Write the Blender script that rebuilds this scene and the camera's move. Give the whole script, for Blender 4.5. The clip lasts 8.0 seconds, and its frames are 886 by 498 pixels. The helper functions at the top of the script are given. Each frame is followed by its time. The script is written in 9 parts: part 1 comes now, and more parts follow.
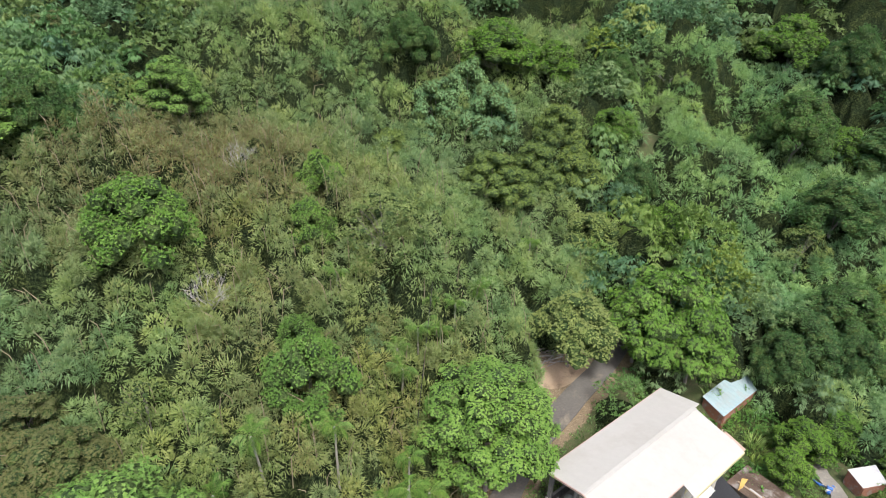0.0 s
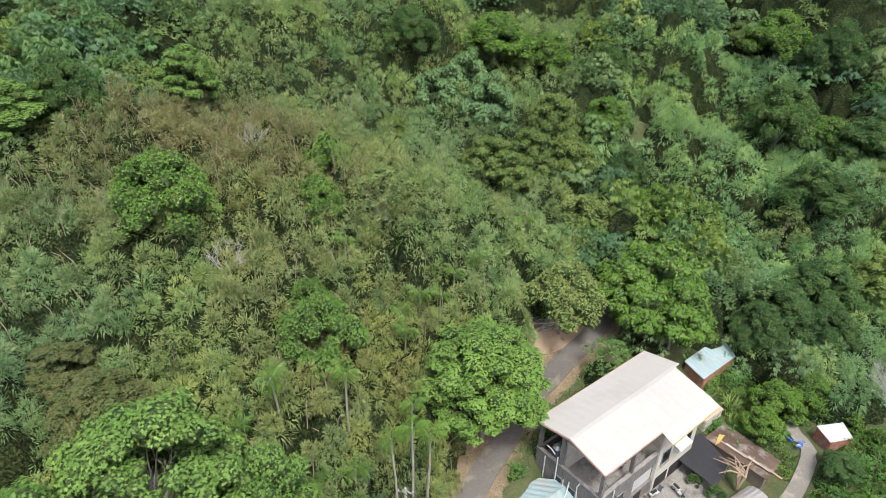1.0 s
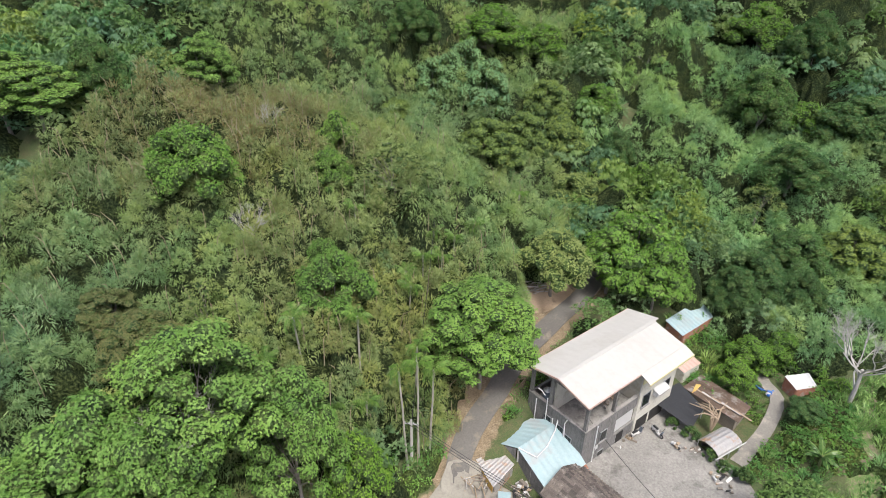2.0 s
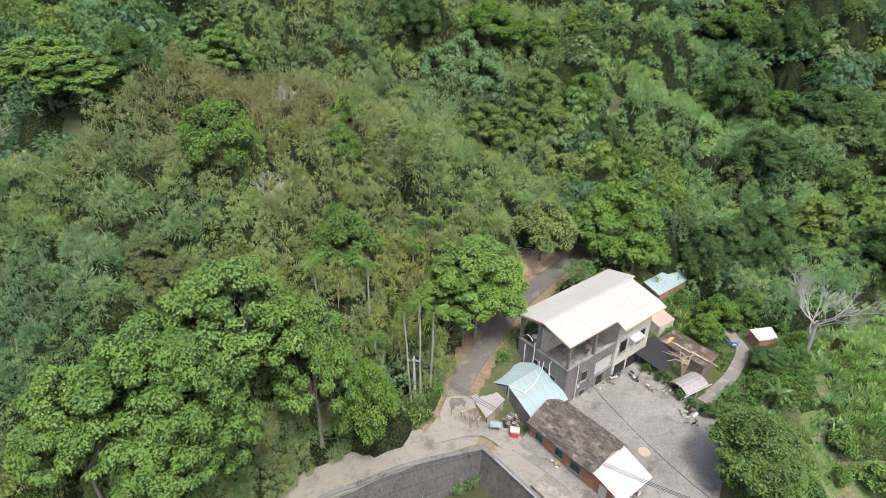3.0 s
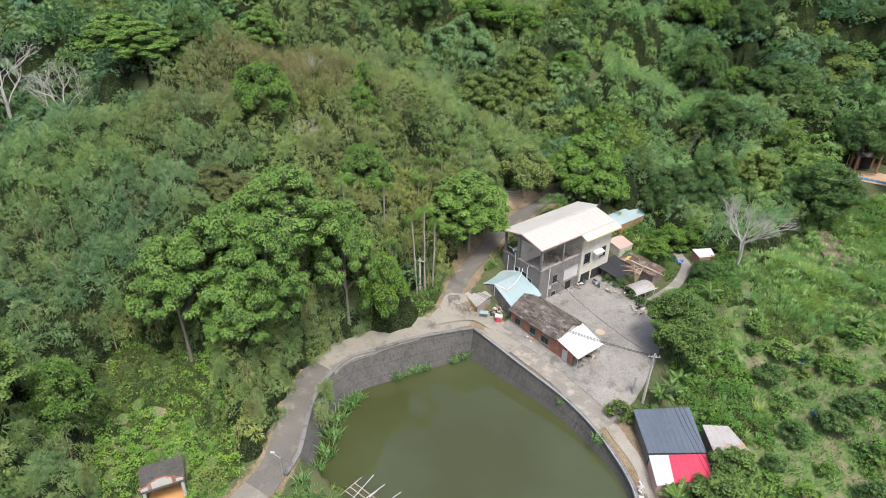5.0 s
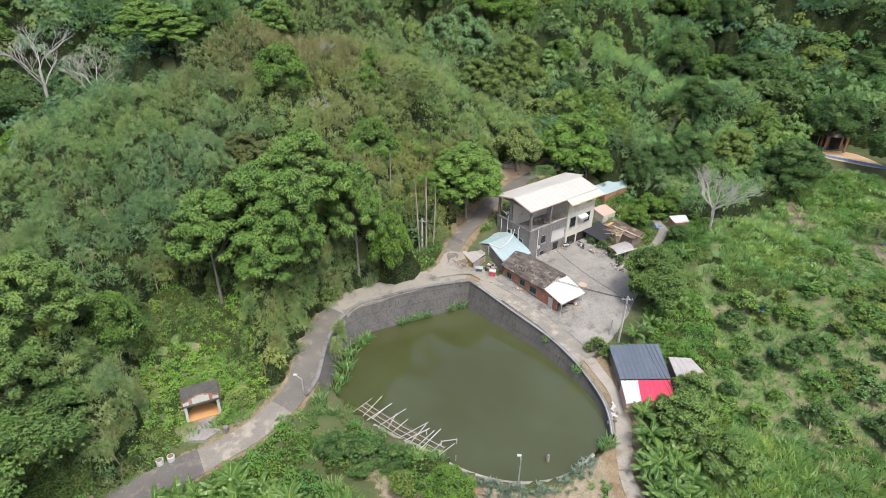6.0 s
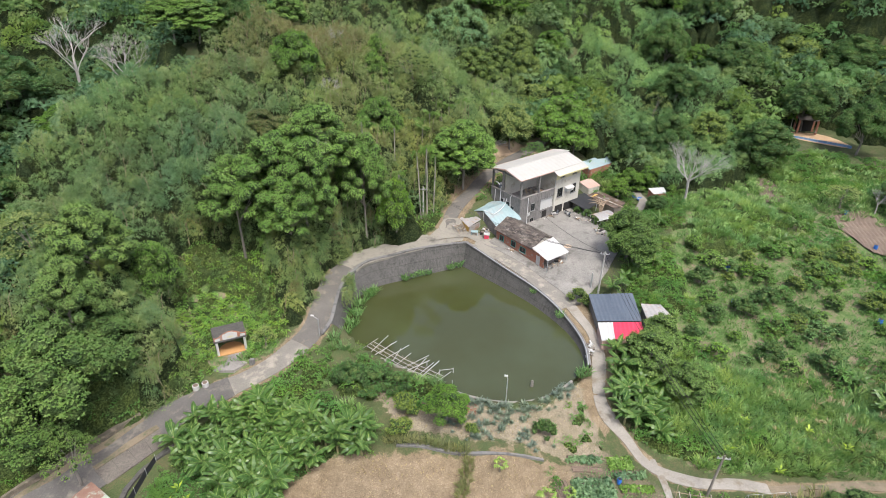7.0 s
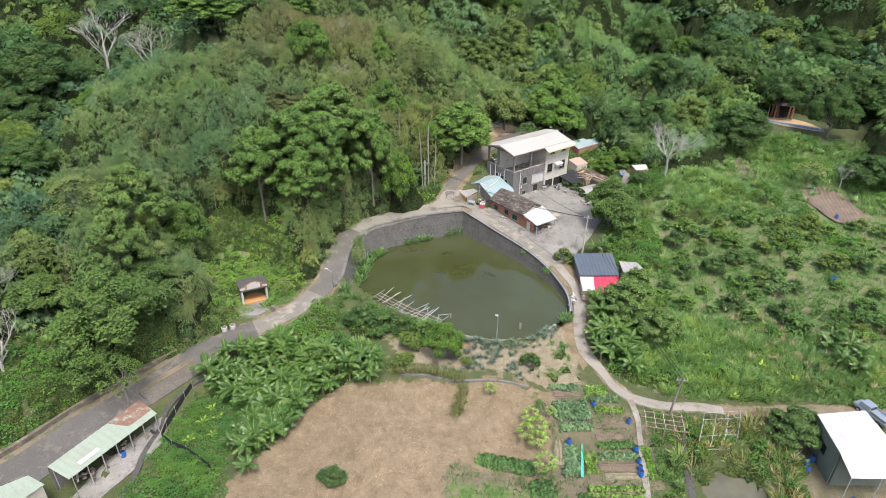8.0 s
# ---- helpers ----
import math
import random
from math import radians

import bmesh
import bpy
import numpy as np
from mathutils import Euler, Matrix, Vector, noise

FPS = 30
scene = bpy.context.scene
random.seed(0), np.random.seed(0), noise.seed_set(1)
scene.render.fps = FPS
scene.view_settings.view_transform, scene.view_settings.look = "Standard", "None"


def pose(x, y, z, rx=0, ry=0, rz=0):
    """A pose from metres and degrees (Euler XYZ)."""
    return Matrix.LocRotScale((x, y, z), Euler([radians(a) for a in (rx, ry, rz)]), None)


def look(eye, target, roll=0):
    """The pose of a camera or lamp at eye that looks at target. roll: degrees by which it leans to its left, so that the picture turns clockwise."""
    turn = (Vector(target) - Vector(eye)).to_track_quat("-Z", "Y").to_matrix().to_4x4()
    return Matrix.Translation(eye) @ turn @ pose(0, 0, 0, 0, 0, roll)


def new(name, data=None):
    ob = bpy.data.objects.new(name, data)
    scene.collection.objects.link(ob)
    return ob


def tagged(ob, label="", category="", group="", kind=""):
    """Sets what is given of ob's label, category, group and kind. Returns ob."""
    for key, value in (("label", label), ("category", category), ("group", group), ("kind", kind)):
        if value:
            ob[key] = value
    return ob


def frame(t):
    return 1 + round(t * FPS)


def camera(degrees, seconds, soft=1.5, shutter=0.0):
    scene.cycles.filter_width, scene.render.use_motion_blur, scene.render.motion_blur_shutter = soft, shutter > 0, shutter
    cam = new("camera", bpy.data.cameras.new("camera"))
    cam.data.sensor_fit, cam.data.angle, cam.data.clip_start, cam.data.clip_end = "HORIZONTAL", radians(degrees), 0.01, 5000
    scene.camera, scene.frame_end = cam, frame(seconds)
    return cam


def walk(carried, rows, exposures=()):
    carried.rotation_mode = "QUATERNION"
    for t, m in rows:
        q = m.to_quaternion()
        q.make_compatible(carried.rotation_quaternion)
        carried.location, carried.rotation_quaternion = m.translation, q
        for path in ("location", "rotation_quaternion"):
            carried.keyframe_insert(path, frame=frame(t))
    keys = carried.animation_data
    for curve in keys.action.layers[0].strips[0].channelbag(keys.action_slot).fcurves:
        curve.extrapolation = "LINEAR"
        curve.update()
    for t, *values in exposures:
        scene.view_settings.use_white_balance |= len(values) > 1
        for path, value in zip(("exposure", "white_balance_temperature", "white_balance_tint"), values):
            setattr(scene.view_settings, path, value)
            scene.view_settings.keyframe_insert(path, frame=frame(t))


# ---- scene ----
cam = camera(72.0, 8.0, soft=0.5)
PATH = [
    (0, (-6.288, 64.107, 52.026), (-6.542, 66.042, 50.928), 1.0),
    (0.5, (-6.017, 61.606, 51.932), (-6.268, 63.541, 50.832), 1.1),
    (1, (-5.599, 58.567, 51.825), (-5.850, 60.502, 50.726), 1.2),
    (1.2, (-5.444, 57.210, 51.792), (-5.693, 59.145, 50.692), 1.1),
    (2.3, (-4.397, 48.645, 51.383), (-4.646, 50.583, 50.287), 1.2),
    (2.5, (-4.115, 46.804, 51.364), (-4.362, 48.742, 50.271), 1.3),
    (3, (-3.205, 41.968, 51.346), (-3.460, 43.907, 50.256), 1.1),
    (3.5, (-2.376, 37.018, 51.251), (-2.634, 38.958, 50.161), 1.0),
    (4, (-1.566, 32.094, 51.162), (-1.827, 34.035, 50.074), 1.0),
    (4.5, (-0.672, 26.748, 51.010), (-0.937, 28.690, 49.926), 0.9),
    (4.7, (-0.310, 24.546, 50.968), (-0.576, 26.489, 49.886), 0.9),
    (5.8, (1.623, 12.145, 50.723), (1.355, 14.087, 49.637), 0.9),
    (6, (1.989, 9.825, 50.699), (1.721, 11.766, 49.613), 1.0),
    (6.5, (3.044, 3.946, 50.613), (2.773, 5.887, 49.526), 1.0),
    (7, (4.172, -1.956, 50.487), (3.898, -0.015, 49.403), 0.9),
    (7.5, (5.305, -7.951, 50.359), (5.028, -6.010, 49.277), 0.9),
    (8, (6.474, -13.974, 50.248), (6.191, -12.033, 49.167), 0.9),
]
walk(cam, [(t, look(eye, target, roll)) for t, eye, target, roll in PATH])

# ---- sky and light ----
world = bpy.data.worlds.new("sky")
scene.world = world
world.use_nodes = True
wn = world.node_tree
sky = wn.nodes.new("ShaderNodeTexSky")
sky.sky_type = "NISHITA"
sky.sun_disc = False
sky.sun_elevation = radians(63)
sky.sun_rotation = radians(150)
sky.dust_density = 5.0
sky.air_density = 0.7
wn.links.new(sky.outputs[0], wn.nodes["Background"].inputs[0])
wn.nodes["Background"].inputs[1].default_value = 0.15
sun_data = bpy.data.lights.new("sun", "SUN")
sun_data.energy, sun_data.angle, sun_data.color = 1.5, radians(12), (0.96, 0.97, 0.94)
sun = new("sun", sun_data)
sun.matrix_world = look((40, 10, 160), (0, 80, 0))
scene.view_settings.exposure = 0.87


# ---- materials ----
def nodes_of(name):
    m = bpy.data.materials.new(name)
    m.use_nodes = True
    t = m.node_tree
    return m, t, t.nodes["Principled BSDF"]


def node(t, kind, **kw):
    n = t.nodes.new(kind)
    for k, v in kw.items():
        n.inputs[k].default_value = v
    return n


def noise_node(t, scale, detail=4.0, rough=0.6, coord=None):
    n = node(t, "ShaderNodeTexNoise", Scale=scale, Detail=detail, Roughness=rough)
    if coord is None:
        coord = t.nodes.new("ShaderNodeNewGeometry").outputs["Position"]
    t.links.new(coord, n.inputs["Vector"])
    return n.outputs["Fac"]


def ramp(t, fac, stops):
    r = t.nodes.new("ShaderNodeValToRGB")
    e = r.color_ramp.elements
    while len(e) < len(stops):
        e.new(0.5)
    for k, (p, c) in enumerate(stops):
        e[k].position, e[k].color = p, (*c, 1)
    t.links.new(fac, r.inputs[0])
    return r.outputs[0]


def mix(t, a, b, fac, how="MIX"):
    m = t.nodes.new("ShaderNodeMix")
    m.data_type, m.blend_type = "RGBA", how
    for s, v in ((m.inputs[6], a), (m.inputs[7], b), (m.inputs[0], fac)):
        if isinstance(v, (int, float)):
            s.default_value = v
        elif isinstance(v, tuple):
            s.default_value = (*v, 1)
        else:
            t.links.new(v, s)
    return m.outputs[2]


def bump(t, bsdf, height, strength, dist=0.05):
    b = node(t, "ShaderNodeBump", Strength=strength, Distance=dist)
    t.links.new(height, b.inputs["Height"])
    t.links.new(b.outputs[0], bsdf.inputs["Normal"])


def rough_mat(name, dark, light, scale=2.0, roughness=0.85, metal=0.0, big=0.25, bump_by=0.25, spots=None):
    """A worn surface: two scales of tone, fine relief, and stains where spots gives their colour."""
    m, t, b = nodes_of(name)
    fine = noise_node(t, scale * 6, 6)
    wide = noise_node(t, scale * big, 3)
    c = mix(t, ramp(t, fine, [(0.3, dark), (0.7, light)]), ramp(t, wide, [(0.3, dark), (0.7, light)]), 0.5)
    if spots:
        c = mix(t, c, spots, ramp(t, noise_node(t, scale * 0.6, 5, 0.7), [(0.52, (0, 0, 0)), (0.66, (1, 1, 1))]))
    t.links.new(c, b.inputs["Base Color"])
    b.inputs["Roughness"].default_value = roughness
    b.inputs["Metallic"].default_value = metal
    if bump_by:
        bump(t, b, fine, bump_by, 0.03)
    return m


def attribute(t, name):
    n = t.nodes.new("ShaderNodeAttribute")
    n.attribute_name = name
    return n.outputs["Fac"]


def leaf_mat(name, tones, patch=0.05, translucent=0.3, gloss=0.5, dry=(0.2, 0.16, 0.085), clump=0.35, gain=(1.25, 1.25, 1.25)):
    """Foliage: tone by sprig, clump and wide patch, hue by plant, dead leaves where dry; thin, so some light comes through."""
    m, t, b = nodes_of(name)
    tones = [tuple(v * g for v, g in zip(c, gain)) for c in tones]
    c = mix(t, ramp(t, attribute(t, "tone"), [(0.0, tones[0]), (0.5, tones[1]), (1.0, tones[2])]), ramp(t, noise_node(t, 0.45, 2), [(0.3, tones[0]), (0.5, tones[1]), (0.7, tones[2])]), clump)
    c = mix(t, c, ramp(t, attribute(t, "hue"), [(0.0, (0.74, 0.9, 1.12)), (0.5, (1.0, 1.0, 1.0)), (1.0, (1.3, 1.1, 0.78))]), 1.0, "MULTIPLY")
    c = mix(t, c, mix(t, c, (1.16, 1.14, 0.97), 1.0, "MULTIPLY"), ramp(t, noise_node(t, patch, 3), [(0.4, (0, 0, 0)), (0.6, (1, 1, 1))]))
    c = mix(t, c, dry, attribute(t, "dry"))
    info = t.nodes.new("ShaderNodeObjectInfo")
    c = mix(t, c, ramp(t, info.outputs["Random"], [(0.0, (0.84, 0.88, 0.86)), (1.0, (1.14, 1.1, 1.0))]), 1.0, "MULTIPLY")
    t.links.new(c, b.inputs["Base Color"])
    b.inputs["Roughness"].default_value = gloss
    b.inputs["Specular IOR Level"].default_value = 0.25
    tr = t.nodes.new("ShaderNodeBsdfTranslucent")
    t.links.new(mix(t, c, (1.1, 1.2, 0.75), 1.0, "MULTIPLY"), tr.inputs["Color"])
    ms = t.nodes.new("ShaderNodeMixShader")
    ms.inputs[0].default_value = translucent
    t.links.new(b.outputs[0], ms.inputs[1])
    t.links.new(tr.outputs[0], ms.inputs[2])
    t.links.new(ms.outputs[0], t.nodes["Material Output"].inputs[0])
    return m


M_BAMBOO = leaf_mat("bamboo leaf", [(0.0577, 0.104, 0.0594), (0.114, 0.185, 0.102), (0.193, 0.252, 0.149)], gain=(1.45, 1.45, 1.22))
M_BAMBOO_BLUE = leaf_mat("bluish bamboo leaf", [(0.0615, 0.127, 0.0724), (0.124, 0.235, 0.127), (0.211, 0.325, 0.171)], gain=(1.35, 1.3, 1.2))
M_WOODS = leaf_mat("woodland leaf", [(0.0373, 0.0783, 0.0393), (0.0848, 0.15, 0.069), (0.144, 0.203, 0.0944)], gain=(1.25, 1.28, 1.4))
M_WOODS_FRESH = leaf_mat("fresh woodland leaf", [(0.0454, 0.0943, 0.0348), (0.0972, 0.17, 0.0609), (0.156, 0.226, 0.0871)], gain=(1.4, 1.4, 1.25))
M_CREEPER = leaf_mat("creeper leaf", [(0.0421, 0.109, 0.0262), (0.0895, 0.199, 0.0523), (0.148, 0.277, 0.0851)])
M_FRESH = leaf_mat("fresh weed leaf", [(0.075, 0.165, 0.035), (0.15, 0.29, 0.065), (0.25, 0.4, 0.115)])
M_TREE = leaf_mat("broad leaf", [(0.041, 0.087, 0.0245), (0.087, 0.157, 0.046), (0.15, 0.228, 0.08)], gain=(1.66, 1.74, 1.4))
M_TREE_PALE = leaf_mat("pale grey leaf", [(0.075, 0.105, 0.055), (0.135, 0.175, 0.09), (0.21, 0.25, 0.14)], gain=(1.6, 1.6, 1.2))
M_TREE_DARK = leaf_mat("dark glossy leaf", [(0.0232, 0.0579, 0.0227), (0.0541, 0.119, 0.0425), (0.103, 0.187, 0.0651)], gloss=0.4)
M_TREE_GREEN = leaf_mat("bright leaf", [(0.0471, 0.103, 0.0205), (0.0945, 0.18, 0.0385), (0.146, 0.231, 0.0599)], gain=(1.5, 1.55, 1.2))
M_TREE_OLIVE = leaf_mat("olive leaf", [(0.055, 0.085, 0.027), (0.11, 0.15, 0.048), (0.16, 0.2, 0.07)], gain=(1.5, 1.55, 1.2))
M_TREE_RUST = leaf_mat("rusty leaf", [(0.06, 0.078, 0.03), (0.1, 0.115, 0.05), (0.14, 0.14, 0.07)])
M_GRASS = leaf_mat("grass blade", [(0.048, 0.112, 0.036), (0.1, 0.197, 0.073), (0.178, 0.29, 0.13)])
M_CANE = leaf_mat("cane grass blade", [(0.07, 0.145, 0.05), (0.155, 0.265, 0.1), (0.28, 0.385, 0.19)])
M_BANANA = leaf_mat("banana leaf", [(0.04, 0.095, 0.026), (0.09, 0.165, 0.05), (0.21, 0.28, 0.11)], clump=0.15, gain=(0.8, 0.9, 0.85), gloss=0.3, translucent=0.2)
M_PALM = leaf_mat("palm leaf", [(0.045, 0.1, 0.02), (0.085, 0.165, 0.035), (0.15, 0.24, 0.06)])
M_BARK = rough_mat("bark", (0.12, 0.105, 0.09), (0.28, 0.255, 0.23), 3.0, 0.9)
M_BARK_PALE = rough_mat("bleached wood", (0.3, 0.28, 0.26), (0.5, 0.48, 0.46), 3.0, 0.9)
M_CONCRETE = rough_mat("weathered concrete", (0.17, 0.16, 0.15), (0.36, 0.34, 0.32), 1.0, 0.9, spots=(0.13, 0.125, 0.12))
M_ROAD = rough_mat("worn asphalt", (0.14, 0.13, 0.115), (0.26, 0.245, 0.215), 0.9, 0.92, spots=(0.33, 0.3, 0.25))
M_ASPHALT = rough_mat("dark asphalt", (0.075, 0.071, 0.068), (0.15, 0.142, 0.135), 0.9, 0.92, spots=(0.2, 0.18, 0.155))
M_LANE = rough_mat("damp dark lane asphalt", (0.09, 0.084, 0.076), (0.165, 0.155, 0.14), 0.9, 0.92, spots=(0.22, 0.19, 0.15))
M_JUNCTION = rough_mat("sun-bleached concrete", (0.2, 0.185, 0.155), (0.31, 0.29, 0.245), 0.7, 0.92, spots=(0.15, 0.138, 0.118))
M_PATH = rough_mat("dusty concrete path", (0.2, 0.185, 0.16), (0.37, 0.345, 0.305), 0.9, 0.92, spots=(0.2, 0.17, 0.13))
M_TRACK = rough_mat("trodden earth", (0.12, 0.1, 0.065), (0.26, 0.21, 0.15), 1.2, 0.95, spots=(0.08, 0.1, 0.045))
M_STONE = rough_mat("mossy stone wall", (0.06, 0.055, 0.042), (0.2, 0.17, 0.13), 2.2, 0.95, spots=(0.26, 0.22, 0.17), bump_by=0.6)
M_YARD = rough_mat("stained yard concrete", (0.118, 0.113, 0.104), (0.325, 0.312, 0.285), 0.75, 0.9, spots=(0.12, 0.113, 0.102))


def streaked(name, dark, light, stain, joints=0.0):
    """Weathered concrete: rain streaks that run down it, blotches, and level pour joints."""
    m, t, b = nodes_of(name)
    pos = t.nodes.new("ShaderNodeNewGeometry").outputs["Position"]
    mp = t.nodes.new("ShaderNodeMapping")
    mp.inputs["Scale"].default_value = (2.4, 2.4, 0.22)
    t.links.new(pos, mp.inputs["Vector"])
    streak, blotch, fine = noise_node(t, 1.0, 5, 0.65, mp.outputs[0]), noise_node(t, 0.5, 5, 0.7), noise_node(t, 7.0, 5)
    c = mix(t, ramp(t, streak, [(0.32, dark), (0.68, light)]), ramp(t, blotch, [(0.32, dark), (0.68, light)]), 0.4)
    c = mix(t, c, stain, ramp(t, streak, [(0.56, (0, 0, 0)), (0.68, (0.8, 0.8, 0.8))]))
    c = mix(t, c, ramp(t, fine, [(0.3, (0.75, 0.75, 0.75)), (0.7, (1.25, 1.25, 1.25))]), 1.0, "MULTIPLY")
    if joints:
        sep = t.nodes.new("ShaderNodeSeparateXYZ")
        t.links.new(pos, sep.inputs[0])
        w = node(t, "ShaderNodeMath")
        w.operation = "PINGPONG"
        t.links.new(sep.outputs[2], w.inputs[0])
        w.inputs[1].default_value = joints / 2
        c = mix(t, c, mix(t, c, (0.75, 0.75, 0.75), 1.0, "MULTIPLY"), ramp(t, w.outputs[0], [(0.03, (1, 1, 1)), (0.07, (0, 0, 0))]))
    t.links.new(c, b.inputs["Base Color"])
    b.inputs["Roughness"].default_value = 0.92
    bump(t, b, fine, 0.3, 0.03)
    return m


M_APRON = streaked("stained sloping concrete", (0.075, 0.067, 0.058), (0.2, 0.178, 0.155), (0.055, 0.048, 0.04))
M_WALL_DARK = streaked("mossy retaining wall", (0.04, 0.04, 0.038), (0.125, 0.12, 0.112), (0.025, 0.026, 0.023), 1.3)


M_GREYWALL_CAP = rough_mat("stained kerb concrete", (0.1, 0.1, 0.1), (0.24, 0.235, 0.225), 1.4, 0.9, spots=(0.08, 0.08, 0.078))


# ---- mesh helpers ----
def link_mesh(name, verts, faces, material, parent=None, label=""):
    me = bpy.data.meshes.new(name)
    me.from_pydata(verts, [], faces)
    me.materials.append(material)
    ob = new(name, me)
    if parent:
        ob.parent = parent
    if label:
        ob["label"] = label
    return ob


def part(name, bm, material, parent=None, label="", smooth=False):
    """A bmesh as one mesh object, under a thing where one is given."""
    me = bpy.data.meshes.new(name)
    bm.normal_update()
    bm.to_mesh(me)
    bm.free()
    if smooth:
        me.polygons.foreach_set("use_smooth", [True] * len(me.polygons))
    me.materials.append(material)
    ob = new(name, me)
    if parent:
        ob.parent = parent
    if label:
        ob["label"] = label
    return ob


def leaf_mesh(name, q, material, **looks):
    """A mesh of loose leaves from an array (leaves, corners, 3); looks: tone, hue and dry of each leaf, 0 to 1."""
    n, m = q.shape[:2]
    me = bpy.data.meshes.new(name)
    me.vertices.add(m * n)
    me.vertices.foreach_set("co", np.ascontiguousarray(q, dtype=np.float32).ravel())
    me.loops.add(m * n)
    me.loops.foreach_set("vertex_index", np.arange(m * n, dtype=np.int32))
    me.polygons.add(n)
    me.polygons.foreach_set("loop_start", np.arange(0, m * n, m, dtype=np.int32))
    me.polygons.foreach_set("loop_total", np.full(n, m, dtype=np.int32))
    me.update(calc_edges=True)
    for key, usual in (("tone", None), ("hue", 0.5), ("dry", 0.0)):
        v = looks.get(key)
        if v is None:
            v = np.random.default_rng(n).uniform(0, 1, n) if usual is None else np.full(n, usual)
        me.attributes.new(key, "FLOAT", "FACE").data.foreach_set("value", np.asarray(v, np.float32))
    me.materials.append(material)
    return me


def box(bm, x0, y0, z0, x1, y1, z1):
    """A box between two corners."""
    r = bmesh.ops.create_cube(bm, size=1.0)
    for v in r["verts"]:
        v.co = Vector(((x0 + x1) / 2 + v.co.x * (x1 - x0), (y0 + y1) / 2 + v.co.y * (y1 - y0), (z0 + z1) / 2 + v.co.z * (z1 - z0)))
    return r["verts"]


def boxes(*rows):
    bm = bmesh.new()
    for row in rows:
        box(bm, *row)
    return bm


def tube(bm, points, radii, sides=6):
    """A tapered tube along points."""
    rings = []
    for k, p in enumerate(points):
        p = Vector(p)
        a = Vector(points[max(k - 1, 0)])
        b = Vector(points[min(k + 1, len(points) - 1)])
        d = (b - a).normalized()
        side = d.cross(Vector((0.3, 0.9, 0.2))).normalized()
        up = d.cross(side)
        rings.append([bm.verts.new(p + (side * math.cos(t) + up * math.sin(t)) * radii[k]) for t in np.linspace(0, 2 * math.pi, sides, endpoint=False)])
    for r0, r1 in zip(rings, rings[1:]):
        for k in range(sides):
            bm.faces.new((r0[k], r0[(k + 1) % sides], r1[(k + 1) % sides], r1[k]))
    bm.faces.new(rings[0][::-1])
    bm.faces.new(rings[-1])


# ---- the lie of the land ----
VALLEY = [
    (13, 91.6, 1.1), (8.6, 83.9, 0.8), (7.4, 99.7, 1.7), (15.7, 100.8, 1.5), (19, 94.1, 1), (1.1, 89, 1.2), (10.6,
    73.9, -1), (14.9, 73.1, -1.1), (20.2, 76.2, -1.3), (14.8, 63.8, -2.5), (16.2, 58.2, -3.6), (18.1, 53.8, -4.6),
    (23, 49.3, -4.8), (30.2, 45.9, -5), (40.3, 47, -5.2), (28, 56, -4), (31.4, 63.8, -3.1), (41.4, 61.6, -3.6),
    (40.3, 82.9, -2.1), (52.6, 96.3, -0.3), (61.2, 109.8, 0.7), (50.4, 114.2, 1.3), (67.2, 117.6, 2.2), (29.7,
    112, 2.9), (22.4, 103, 1.1)
]
FIELD = [
    (-9, 44.8, -4.8), (0, 42.6, -5.2), (12.3, 48.2, -4.9), (9, 38.1, -6.3), (-16.8, 38.1, -6.6), (20.2, 43.7,
    -5.6), (-5.6, 28, -6.9), (11.2, 24.6, -7.1), (28, 31.4, -6), (44.8, 28, -6.3), (-31.4, 40.3, -6.7), (-33.6,
    31.4, -6.9), (-38.1, 37, -6.8), (-42.6, 22.4, -7.8), (3.4, 51, -2.9), (-5.6, 51, -3.1), (-13.4, 52.6, -2.7),
    (3.9, 54.4, -1.7), (13.4, 56, -2.1)
]
HILL = [
    (-12.7, 92.2, 4.4), (-10.1, 100.8, 7.3), (-9, 112, 9.5), (-2.5, 117.6, 9.2), (-13.4, 83.4, 2.5), (-26.9, 80.6,
    8.4), (-29.1, 72.8, 5.6), (-21.3, 96.3, 12.3), (-32.5, 105.3, 16.2), (-19, 119.8, 18.5), (-29.1, 123.2, 20.2),
    (-37, 123.2, 21.8), (-39.2, 108.6, 20.2), (-56, 102.5, 19), (-55.4, 91.8, 16.2), (-44.2, 89.6, 14.6), (-47.7,
    56, 6.7), (-44.8, 48.2, 2.2), (-52.1, 73.9, 9.5), (-47, 80.6, 12.9), (-34.2, 59.4, -2.7), (-34.7, 65, -1.7),
    (-40.3, 58.2, 0), (-42.6, 40.3, -1.7)
]
FAR = [
    (-62.7, 118.7, 26.9), (-58.2, 118.7, 26.3), (-77.3, 112, 13.4), (-84, 89.6, 4.5), (-69.4, 69.4, 4.5), (-67.2,
    50.4, 2.2), (-11.9, 156.8, 19), (17.5, 171.4, 19.6), (-6.7, 184.8, 25.8), (39.2, 179.2, 21.3), (28, 166.9,
    14.6), (44.8, 161.3, 12.3), (22.4, 133.8, 5.6), (7.8, 141.1, 8.4), (12.3, 126.6, 7.8), (34.7, 108.6, 3.4),
    (68.3, 146.7, 5.6), (66.1, 142.2, 5), (95.2, 112, 3.4), (84, 78.4, -1.1), (78.4, 50.4, -3.4), (78.4, 168, 9),
    (-56, 168, 33.6), (-100.8, 145.6, 24.6)
]
